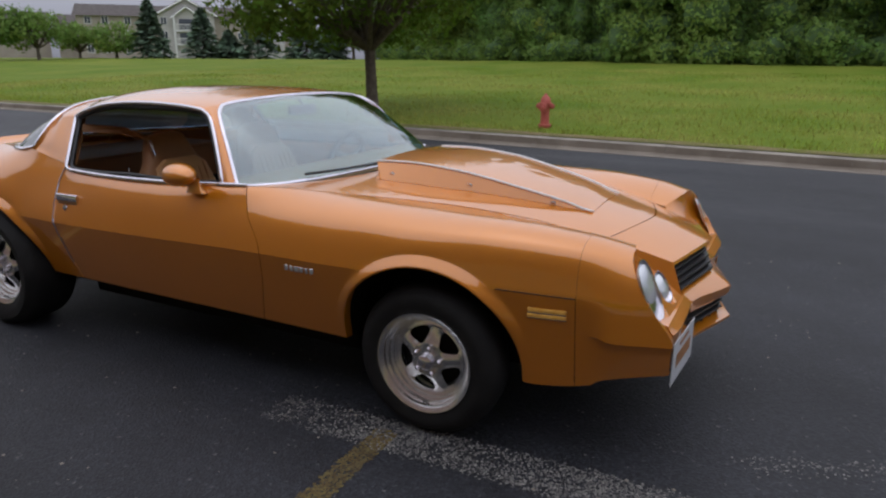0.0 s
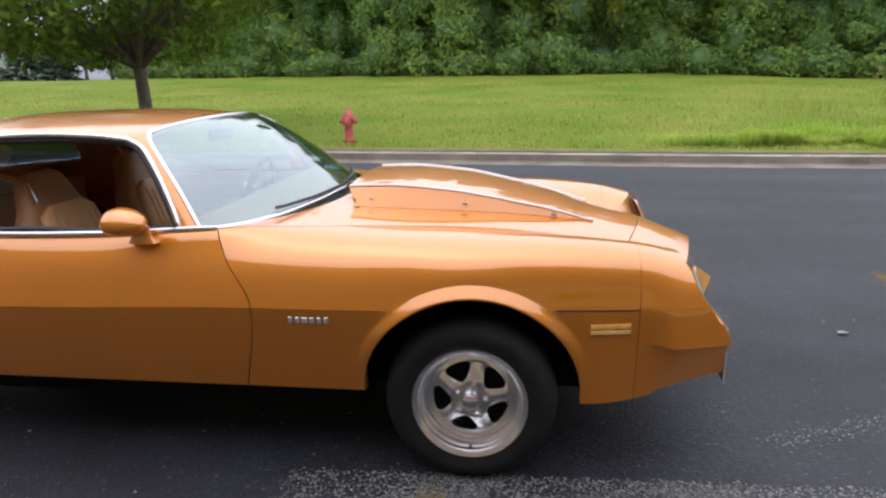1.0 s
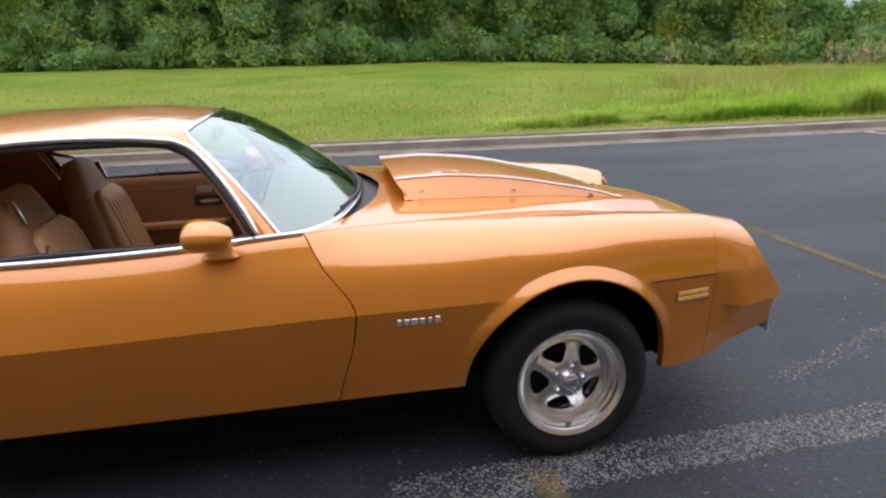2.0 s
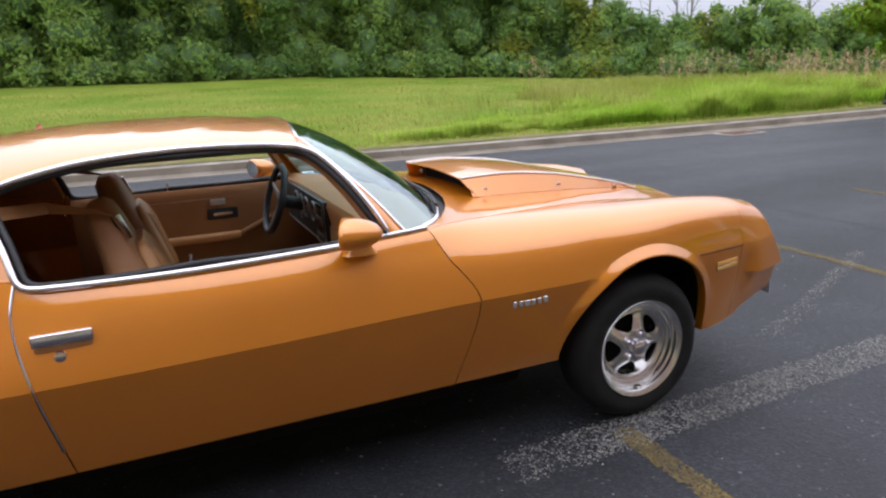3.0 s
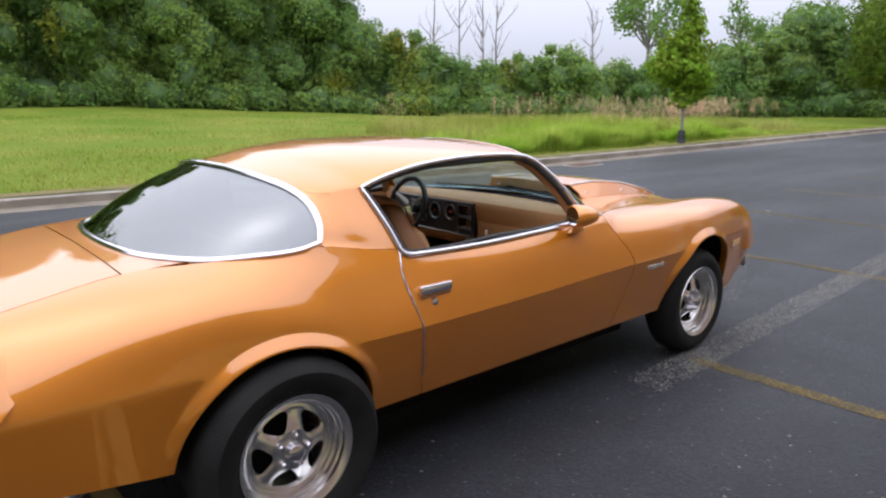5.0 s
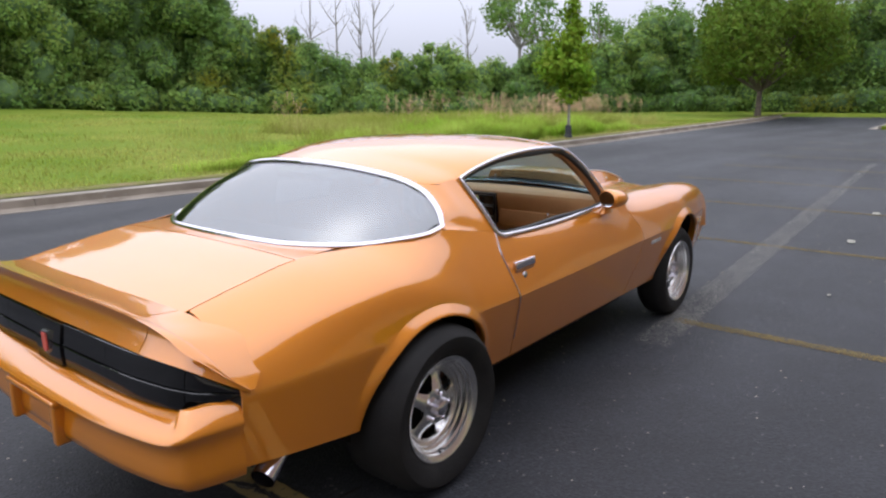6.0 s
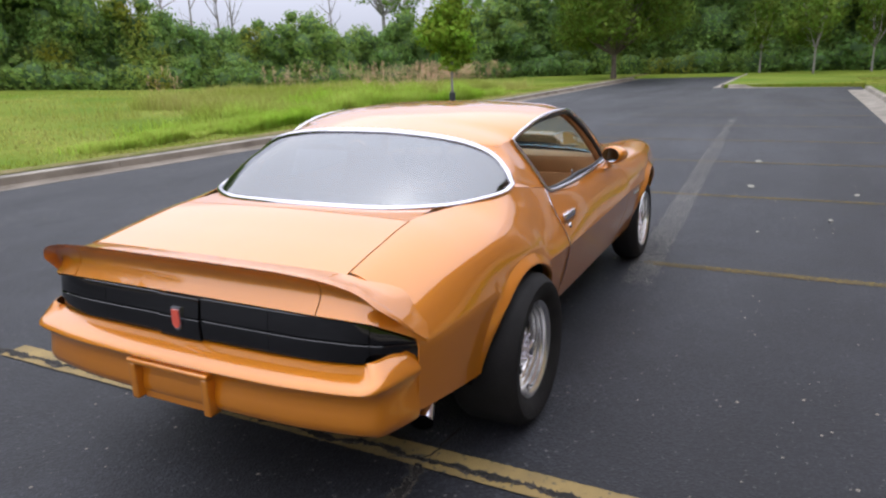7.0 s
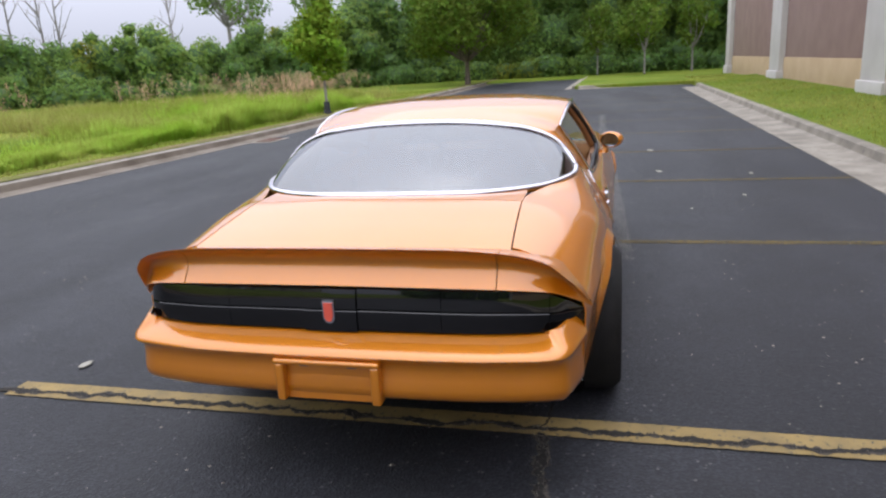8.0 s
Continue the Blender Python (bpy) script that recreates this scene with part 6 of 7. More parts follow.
        box(bm, -0.004, 0.004, -0.018, 0.018, -0.045, 0.045, 0.003)
        part("belt_tongue", moved(bm, Matrix.Translation((-0.532, s * 0.512, 1.022)) @ Matrix.Rotation(-0.35, 4, "Y") @ Matrix.Rotation(1.2, 4, "Z")), CHROME, strap, "bright belt tongue")
    # mirror and console
    bm = bmesh.new()
    box(bm, 0.10, 0.125, -0.115, 0.115, 1.20, 1.255, 0.010, 2)
    tube(bm, [(0.12, 0, 1.25), (0.09, 0, 1.285)], 0.008, 8)
    part("rear_view_mirror", bm, BLACK, car, smooth=40)
    bm = bmesh.new()
    rounded(bm, [((x, 0, 0.50), 0.10, h, (0, 1, 0), (0, 0, 1)) for x, h in ((-0.45, 0.04), (-0.42, 0.06), (0.15, 0.06), (0.28, 0.10))])
    part("console", bm, TAN_DARK, car, smooth=40)
    bm = bmesh.new()
    tube(bm, [(0.0, 0.0, 0.55), (-0.02, 0.0, 0.66)], 0.008, 8)
    tube(bm, [(-0.02, 0, 0.655), (-0.022, 0, 0.67), (-0.025, 0, 0.70)], [0.015, 0.024, 0.016], 12)
    part("shifter", bm, BLACK, car, smooth=50)


cabin()


# ---------------------------------------------------------------- foliage
def leaf_cloud(blobs, size, per, seed, facing=None):
    """Leaf quads spread over the outer parts of ellipsoid blobs (x, y, z, rx, ry, rz). Returns verts, faces."""
    rng = np.random.default_rng(seed)
    verts, faces = [], []
    k = 0
    for bx, by, bz, rx, ry, rz in blobs:
        n = int(per * (rx * ry + rx * rz + ry * rz) / 3)
        d = rng.normal(size=(n, 3))
        d /= np.linalg.norm(d, axis=1)[:, None]
        if facing:
            out = np.array([facing[0] - bx, facing[1] - by, 0.0])
            d = d[(d @ (out / np.linalg.norm(out)) > -0.35) | (d[:, 2] > 0.5)]
            n = len(d)
        lump = 1 + 0.22 * np.sin(d[:, 0] * 5 + bx * 3) * np.sin(d[:, 1] * 5 + by) + 0.16 * np.sin(d[:, 2] * 7 + bz * 2 + d[:, 0] * 4)
        r = lump * (1 - 0.42 * rng.random(n) ** 2.0)
        c = np.stack([bx + d[:, 0] * rx * r, by + d[:, 1] * ry * r, bz + d[:, 2] * rz * r], 1)
        a = rng.normal(size=(n, 3)) + d * 0.3
        a -= (a * d).sum(1)[:, None] * d * 0.35
        a /= np.linalg.norm(a, axis=1)[:, None]
        nn = d + rng.normal(size=(n, 3)) * 0.36 + np.array([0, 0, 0.25])
        b = np.cross(nn, a)
        b /= np.linalg.norm(b, axis=1)[:, None] + 1e-9
        s = size * (0.55 + 0.9 * rng.random(n))[:, None]
        a, b = a * s, b * s * 0.62
        verts.append(np.stack([c - a + b * 0.9, c + a, c - a - b * 0.9], 1).reshape(-1, 3))
        k += n
    return np.concatenate(verts), np.arange(k * 3).reshape(k, 3)


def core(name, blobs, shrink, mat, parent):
    """Lumpy inside of a mass of leaves; its darker green stands in for the shade there."""
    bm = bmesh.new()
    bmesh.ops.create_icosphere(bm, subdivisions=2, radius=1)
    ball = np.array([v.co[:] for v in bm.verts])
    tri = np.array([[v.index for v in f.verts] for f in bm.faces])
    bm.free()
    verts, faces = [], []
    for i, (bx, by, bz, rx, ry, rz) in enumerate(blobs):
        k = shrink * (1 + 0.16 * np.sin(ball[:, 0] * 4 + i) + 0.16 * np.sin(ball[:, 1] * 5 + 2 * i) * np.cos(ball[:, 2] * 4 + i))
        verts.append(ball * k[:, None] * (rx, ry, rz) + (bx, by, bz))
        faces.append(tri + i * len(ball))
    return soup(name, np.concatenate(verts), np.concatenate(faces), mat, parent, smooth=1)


def limb(bm, a, b, r0, r1, bend, rng, n=6):
    a, b = Vector(a), Vector(b)
    off = Vector((rng.uniform(-1, 1), rng.uniform(-1, 1), rng.uniform(-0.3, 0.3))) * bend
    pts = [a.lerp(b, i / n) + off * math.sin(math.pi * i / n) for i in range(n + 1)]
    tube(bm, pts, [r0 + (r1 - r0) * i / n for i in range(n + 1)], 8)
    return pts


def tree(name, label, at, blobs, trunk_r, fork, leaf, bark, size, per, seed, lean=(0, 0), guard=False, leader=0.0):
    """A tree: tapered trunk, limbs into each blob of the crown, and leaves."""
    rng = random.Random(seed)
    thing = tagged(empty(name, at), label, "tree")
    bm = bmesh.new()
    top = Vector((lean[0], lean[1], fork))
    tube(bm, [(0, 0, -0.15), (0, 0, 0.05), (lean[0] * 0.3, lean[1] * 0.3, fork * 0.35), (lean[0] * 0.6, lean[1] * 0.6, fork * 0.7), top], [trunk_r * 1.5, trunk_r * 1.2, trunk_r, trunk_r * 0.92, trunk_r * 0.9], 12)
    if leader:
        tube(bm, [top, (0.03, -0.02, (fork + leader) / 2), (0, 0.02, leader)], [trunk_r * 0.9, trunk_r * 0.5, trunk_r * 0.12], 8)
    for bx, by, bz, rx, ry, rz in blobs:
        if leader:
            limb(bm, (0, 0, max(fork * 0.9, bz - 0.5)), (bx * 0.8, by * 0.8, bz), trunk_r * 0.28, trunk_r * 0.08, 0.08, rng)
            continue
        pts = limb(bm, top, (bx, by, bz + 0.2 * rz), trunk_r * 0.55, trunk_r * 0.12, 0.25, rng)
        for _ in range(3):
            q = pts[rng.randint(2, 5)]
            limb(bm, q, q + Vector((rng.uniform(-1, 1) * rx, rng.uniform(-1, 1) * ry, rng.uniform(0, 1) * rz)) * 0.8, trunk_r * 0.18, trunk_r * 0.04, 0.1, rng, 4)
    part("trunk", bm, bark, thing, smooth=50)
    v, f = leaf_cloud(blobs, size, per, seed)
    tagged(soup("crown", v, f, leaf, thing), "clumps of green leaves with gaps")
    if guard:
        bm = bmesh.new()
        lathe(bm, [(0.02, 0.0), (0.15, 0.0), (0.14, 0.10), (0.11, 0.14), (0.10, 0.42), (0.02, 0.44)], 20, "Z")
        part("trunk_guard", bm, GUARD, thing, "black plastic trunk guard")
    return thing


def crown_blobs(cx, cy, cz, rx, ry, rz, n, seed, small=0.42):
    rng = random.Random(seed)
    out = []
    for i in range(n):
        t, u = rng.uniform(0, 2 * math.pi), rng.uniform(-0.75, 0.95)
        w = math.sqrt(max(0.0, 1 - u * u)) * rng.uniform(0.55, 0.85)
        k = small * rng.uniform(0.7, 1.25)
        out.append((cx + rx * w * math.cos(t), cy + ry * w * math.sin(t), cz + rz * u * 0.75, rx * k, ry * k, rz * k * 0.9))
    return out


def cone_blobs(z0, z1, r, n, seed):
    """Leaf masses of a young tree: widest low down, narrowing to a leader."""
    rng = random.Random(seed)
    out = []
    for i in range(n):
        f = (i + rng.random()) / n
        reach = r * min(1.0, 0.62 + 1.9 * f, 1.30 * (1 - f) + 0.10)
        t, k = rng.uniform(0, 6.283), rng.uniform(0.15, 0.75)
        b = reach * rng.uniform(0.36, 0.55) + 0.06
        out.append((reach * k * math.cos(t), reach * k * math.sin(t), z0 + (z1 - z0) * f, b, b, b * 0.85))
    return out


tree("maple_tree", "mature maple with a forked trunk and spreading crown on the grass", (-7.0, 11.6, 0.12), crown_blobs(0, 0, 3.75, 3.9, 3.7, 2.3, 30, 3), 0.15, 1.6, LEAF_A, BARK, 0.085, 360, 3, (-0.12, 0.1))
tree("young_tree", "slender young tree with a black trunk guard beside the kerb", (16.95, 8.42, 0.15), cone_blobs(1.35, 4.5, 0.95, 46, 11), 0.045, 1.3, LEAF_B, BARK_GREY, 0.085, 900, 11, guard=True, leader=4.2)
tree("roadside_tree", "broad leafy tree beside the lane kerb", (41.2, 8.75, 0.12), crown_blobs(0, 0, 4.7, 4.1, 4.0, 3.5, 30, 21, 0.38), 0.17, 1.5, LEAF_A, BARK, 0.12, 330, 21)
for k, (x, y, h, r) in enumerate(((47, 0.45, 5.0, 1.05), (43.5, -2.65, 5.3, 1.7), (45.0, -5.75, 5.2, 1.25))):
    tagged(tree("small_tree", "small tree on the grass beyond the bays", (x, y, 0.12), crown_blobs(0, 0, h * 0.62, r, r, h * 0.36, 10, 30 + k, 0.5), 0.06, h * 0.28, LEAF_A, BARK_GREY, 0.13, 260, 30 + k), group="trees beyond the bays")


def woods():
    """The wall of trees round the field: foliage masses along a line, with depth behind."""
    line = spline((-44, 74, 0), (-36, 62, 0), (-27, 54, 0), (-16, 49, 0), (-4, 43.5, 0), (10, 42, 0), (20, 40, 0), (31, 33, 0), (38, 26.5, 0), (48, 19.5, 0), (52, 13, 0), (51, 3, 0), (49.5, -12, 0), (46, -36, 0), (28, -52, 0))
    height = Curve((0, 11), (0.20, 12), (0.385, 12), (0.415, 10), (0.432, 7.8), (0.450, 5.8), (0.465, 4.5), (0.48, 3.8), (0.50, 4.5), (0.515, 4.7), (0.54, 3.9), (0.565, 4.6), (0.585, 5.8), (0.61, 7.0), (0.66, 8.5), (0.72, 10), (0.80, 11), (0.9, 10), (1, 10))
    rng = random.Random(8)
    front, back = [], []
    n = 130
    for i in range(n):
        u = (i + rng.uniform(0, 0.8)) / n
        p = line(u)
        d = (line(min(u + 0.01, 1)) - line(max(u - 0.01, 0))).normalized()
        away = Vector((-d.y, d.x, 0))
        h = height(u) * rng.uniform(0.86, 1.12)
        z0 = land(p.x, p.y)
        r = rng.uniform(0.8, 1.5)
        bush = rng.uniform(-0.4, 1.3)
        front.append((p.x - away.x * bush, p.y - away.y * bush, z0 + r * 0.5, r * 1.2, r * 1.2, r * 0.85))
        if i % 2 == 0:
            out = rng.uniform(-1.6, 1.8)
            wide = rng.uniform(1.9, 3.0) * (0.7 if h < 7 else 1.0)
            cz = h - wide * 0.9
            for q in range(9):
                t, e = rng.uniform(0, 6.283), rng.uniform(-0.9, 0.9)
                k = math.cos(e) * rng.uniform(0.5, 0.95)
                r = wide * rng.uniform(0.32, 0.5)
                front.append((p.x + away.x * (0.6 - out) + wide * k * math.cos(t), p.y + away.y * (0.6 - out) + wide * k * math.sin(t), z0 + cz + wide * math.sin(e) * 0.9, r, r, r * 0.85))
            z = 1.4
            while z < cz - wide * 0.4:
                r = rng.uniform(0.9, 1.7)
                t = rng.uniform(0, 6.283)
                front.append((p.x + away.x * (0.8 - out * 0.7) + wide * 0.6 * math.cos(t), p.y + away.y * (0.8 - out * 0.7) + wide * 0.6 * math.sin(t), z0 + z, r, r, r * rng.uniform(0.8, 1.2)))
                z += r * rng.uniform(0.45, 0.8)
        else:
            z = 1.5
            while z < h * 0.86:
                r = rng.uniform(1.0, 1.7) * (0.8 if h < 7 else 1.0)
                front.append((p.x + away.x * (1.4 + 0.1 * z) + rng.uniform(-1, 1), p.y + away.y * (1.4 + 0.1 * z) + rng.uniform(-1, 1), z0 + z, r, r, r))
                z += r * rng.uniform(0.6, 0.9)
        back.append((p.x + away.x * 2.2, p.y + away.y * 2.2, z0 + 0.6, 2.4, 2.4, 1.6))
        for k in range(2):
            back.append((p.x + away.x * (3.4 + 1.5 * k), p.y + away.y * (3.4 + 1.5 * k), z0 + h * (0.22 + 0.3 * k), 2.6, 2.6, h * 0.32))
    v, f = leaf_cloud(front, 0.125, 520, 5, (5, 5))
    thing = tagged(empty("woods", (0, 0, 0)), "dense vine-covered green woods along the edge of the field", "woods", kind="stuff")
    tagged(soup("leaves", v, f, LEAF_WOOD, thing), kind="stuff")
    core("depth", front + back, 0.70, LEAF_SHADE, thing)


woods()


def tree_belt():
    """Trees that close the place on the far sides of the car park."""
    line = spline((40, -52, 0), (10, -46, 0), (-20, -40, 0), (-44, -26, 0), (-54, -4, 0), (-58, 14, 0))
    rng = random.Random(44)
    blobs = []
    for i in range(60):
        p = line((i + rng.random()) / 60)
        h = rng.uniform(7, 11)
        for z in (1.5, 4.0, 6.5, 9.0):
            if z < h:
                r = rng.uniform(1.8, 2.8)
                blobs.append((p.x + rng.uniform(-1.5, 1.5), p.y + rng.uniform(-1.5, 1.5), z, r, r, r))
    thing = tagged(empty("tree_belt", (0, 0, 0)), "dark green trees closing the far side of the car park", "trees", kind="stuff")
    v, f = leaf_cloud(blobs, 0.32, 60, 45)
    tagged(soup("leaves", v, f, LEAF_WOOD, thing), kind="stuff")
    core("depth", blobs, 0.8, LEAF_SHADE, thing)


tree_belt()


def tall_back_trees():
    for k, (x, y, h, r) in enumerate(((46, 28.8, 10.4, 3.0), (51, 29.5, 9.6, 2.4), (55.5, 26.0, 9.4, 2.2), (61, 22, 9.6, 2.6), (63, 14, 10.2, 2.8))):
        tagged(tree("tall_tree", "tall airy tree standing behind the low woods", (x, y, 0.1), crown_blobs(0, 0, h * 0.78, r, r, h * 0.27, 12, 60 + k, 0.36), 0.16, h * 0.5, LEAF_WOOD, BARK_GREY, 0.17, 130, 60 + k), group="trees behind the woods")


tall_back_trees()


def dead_tree(at, h, seed):
    rng = random.Random(seed)
    thing = tagged(empty("dead_tree", at), "bare grey dead tree rising behind the woods", "dead tree", "bare trees")
    bm = bmesh.new()
    stem = limb(bm, (0, 0, 0), (rng.uniform(-0.5, 0.5), rng.uniform(-0.5, 0.5), h), 0.12, 0.025, 0.4, rng, 8)
    part("trunk", bm, BARK_GREY, thing, smooth=50)
    for k in range(9):
        bm = bmesh.new()
        q = stem[rng.randint(3, 7)]
        e = q + Vector((rng.uniform(-1.4, 1.4), rng.uniform(-1.4, 1.4), rng.uniform(0.8, 2.2)))
        tw = limb(bm, q, e, 0.045, 0.014, 0.2, rng, 5)
        for _ in range(2):
            w = tw[rng.randint(2, 5)]
            limb(bm, w, w + Vector((rng.uniform(-0.6, 0.6), rng.uniform(-0.6, 0.6), rng.uniform(0.3, 0.9))), 0.018, 0.007, 0.08, rng, 3)
        part("branch", bm, BARK_GREY, thing, smooth=50)


for k, (x, y, h) in enumerate(((34.2, 37.6, 9.0), (35.6, 36.9, 9.6), (36.8, 36.0, 8.6), (32.6, 38.6, 9.2), (42.5, 31.5, 8.2))):
    dead_tree((x, y, 0.2), h, 80 + k)


def spruce(at, h, r, seed):
    rng = np.random.default_rng(seed)
    thing = tagged(empty("spruce_tree", at), "dark green spruce in front of the apartments", "conifer", "spruces by the apartments")
    bm = bmesh.new()
    tube(bm, [(0, 0, 0), (0, 0, h * 0.5), (0, 0, h * 0.97)], [0.16, 0.09, 0.015], 8)
    part("trunk", bm, BARK, thing, smooth=50)
    verts, faces, k = [], [], 0
    for level in range(26):
        z = h * (0.05 + 0.93 * level / 26)
        reach = r * (1 - level / 26) ** 0.85 * (0.9 + 0.25 * rng.random())
        for j in range(15):
            t = rng.random() * 6.283
            for q in range(5):
                d = reach * (0.25 + 0.75 * (q + rng.random()) / 5)
                c = np.array([math.cos(t) * d, math.sin(t) * d, z - 0.22 * d + rng.normal() * 0.06])
                s = 0.30 * (0.6 + rng.random())
                a = np.array([math.cos(t), math.sin(t), -0.2]) * s
                b = np.array([-math.sin(t), math.cos(t), rng.normal() * 0.4]) * s * 0.6
                verts += [(c - a).tolist(), (c + b).tolist(), (c + a).tolist(), (c - b).tolist()]
                faces.append((k, k + 1, k + 2, k + 3))
                k += 4
    soup("needles", verts, faces, NEEDLES, thing)


for k, (a, h, r, d) in enumerate(((139.8, 6.4, 2.6, 84), (136.1, 5.9, 2.5, 86), (134.2, 3.4, 2.4, 86), (132.0, 6.5, 3.0, 84), (128.3, 5.4, 2.8, 82), (126.4, 4.2, 2.6, 80))):
    t = radians(a)
    spruce((2.6 + d * math.cos(t), -3.1 + d * math.sin(t), 1.38), h, r, 90 + k)


for k, (a, h, r, d) in enumerate(((150.0, 5.4, 2.6, 84), (147.2, 5.2, 2.8, 84), (144.6, 3.7, 2.4, 88), (142.2, 4.1, 2.3, 85), (124.6, 6.0, 2.6, 78), (122.9, 5.0, 2.4, 80))):
    t = radians(a)
    tagged(tree("far_tree", "dark green leafy tree at the far edge of the field", (2.6 + d * math.cos(t), -3.1 + d * math.sin(t), 1.36), crown_blobs(0, 0, h * 0.55, r, r, h * 0.45, 16, 120 + k, 0.45), 0.16, h * 0.2, LEAF_WOOD, BARK, 0.20, 110, 120 + k), group="trees by the apartments")


def blades(name, label, places, width, mat, seed, cat):
    """Grass blades (bent thin triangles) at (x, y, height) places."""
    rng = random.Random(seed)
    verts, faces = [], []
    for x, y, h in places:
        z = land(x, y) - 0.02
        t = rng.uniform(0, 6.283)
        lean = rng.uniform(0.15, 0.95) * h
        dx, dy = math.cos(t), math.sin(t)
        px, py = -dy * width / 2, dx * width / 2
        k = len(verts)
        if h < 0.14:
            verts += [(x - px, y - py, z), (x + px, y + py, z), (x + dx * lean, y + dy * lean, z + h)]
            faces.append((k, k + 1, k + 2))
            continue
        verts += [(x - px, y - py, z), (x + px, y + py, z), (x + dx * lean * 0.35 + px * 0.8, y + dy * lean * 0.35 + py * 0.8, z + h * 0.62), (x + dx * lean * 0.35 - px * 0.8, y + dy * lean * 0.35 - py * 0.8, z + h * 0.62), (x + dx * lean, y + dy * lean, z + h)]
        faces += [(k, k + 1, k + 2, k + 3), (k + 3, k + 2, k + 4)]
    ob = tagged(soup(name, verts, faces, mat), label, cat, kind="stuff")
    return ob


def grass():
    rng = random.Random(17)
    tall, lawn, mid = [], [], []
    while len(tall) < 85000:
        x = rng.uniform(3.6, 25)
        y = north(x) + 1.15 + 0.55 * noise.noise((x * 0.7, 2, 2)) + abs(rng.gauss(0, 1)) * (0.5 + 0.10 * max(0, x - 5))
        clump = noise.noise((x * 0.9, y * 0.9, 2)) + 0.35 * noise.noise((x * 3, y * 3, 5))
        if clump < -0.30 or abs(x - 16.95) < 0.5 or rng.random() > smooth_step(3.6, 6, x):
            continue
        h = (0.22 + 0.36 * smooth_step(5, 13, x)) * (0.55 + 1.1 * max(clump + 0.1, 0)) * rng.uniform(0.6, 1.25)
        tall.append((x, y, h * (1 - 0.6 * smooth_step(18, 25, x))))
    blades("tall_grass", "bright green uncut grass and weeds behind the kerb", tall, 0.015, BLADES, 1, "tall grass")
    while len(mid) < 60000:
        x = rng.uniform(7, 30)
        y = north(x) + 2.2 + 9 * rng.random() ** 1.3
        if noise.noise((x * 0.35, y * 0.35, 9)) < -0.1 or rng.random() > smooth_step(7, 17, x) * smooth_step(31, 22, x):
            continue
        mid.append((x, y, rng.uniform(0.22, 0.55) + 0.25 * rng.random() ** 4))
    blades("meadow_grass", "uncut meadow grass on the field", mid, 0.013, BLADES_LAWN, 2, "meadow grass")
    while len(lawn) < 5000:
        x = rng.uniform(-28, 26)
        y = north(x) + 0.35 + 1.6 * rng.random() ** 2
        lawn.append((x, y, rng.uniform(0.03, 0.08)))
    for _ in range(9000):
        x = rng.uniform(3, 36)
        lawn.append((x, rng.uniform(-6.8, SOUTH - 0.2), rng.uniform(0.04, 0.09)))
    while len(lawn) < 90000:
        x = rng.uniform(-30, 34)
        y = north(x) + 0.5 + 24 * rng.random() ** 1.6
        if rng.random() < 0.55 + 0.9 * noise.noise((x * 0.16, y * 0.55, 3)):
            lawn.append((x, y, rng.uniform(0.05, 0.13)))
    blades("lawn_grass", "short mown lawn grass", lawn, 0.03, BLADES_LAWN, 3, "lawn grass")
    verts, faces, k = [], [], 0
    for _ in range(1300):
        x = 34 - 25 * rng.random() ** 1.3
        y = north(x) + rng.uniform(3.0, 8)
        if noise.noise((x * 0.3, y * 0.3, 4)) < 0.05:
            continue
        z, h = land(x, y), rng.uniform(0.65, 1.35)
        t = rng.uniform(0, 6.283)
        for q in range(20):
            up = rng.uniform(-0.24, 0.12)
            wide = 0.012 + 0.20 * (0.12 - up)
            c = Vector((x + rng.gauss(0, wide), y + rng.gauss(0, wide), z + h + up))
            a = Vector((rng.uniform(-1, 1), rng.uniform(-1, 1), 1.2)) * 0.022
            b = Vector((math.cos(t + q), math.sin(t + q), 0)) * 0.009
            verts += [tuple(c - a), tuple(c + b), tuple(c + a), tuple(c - b)]
            faces.append((k, k + 1, k + 2, k + 3))
            k += 4
        s = Vector((math.cos(t), math.sin(t), 0)) * 0.0016
        verts += [(x - s.x, y - s.y, z), (x + s.x, y + s.y, z), (x + s.x, y + s.y, z + h), (x - s.x, y - s.y, z + h)]
        faces.append((k, k + 1, k + 2, k + 3))
        k += 4
    tagged(soup("seed_grass", verts, faces, SEED), "reddish-tan seed heads of tall wild grass", "wild grass", kind="stuff")


grass()


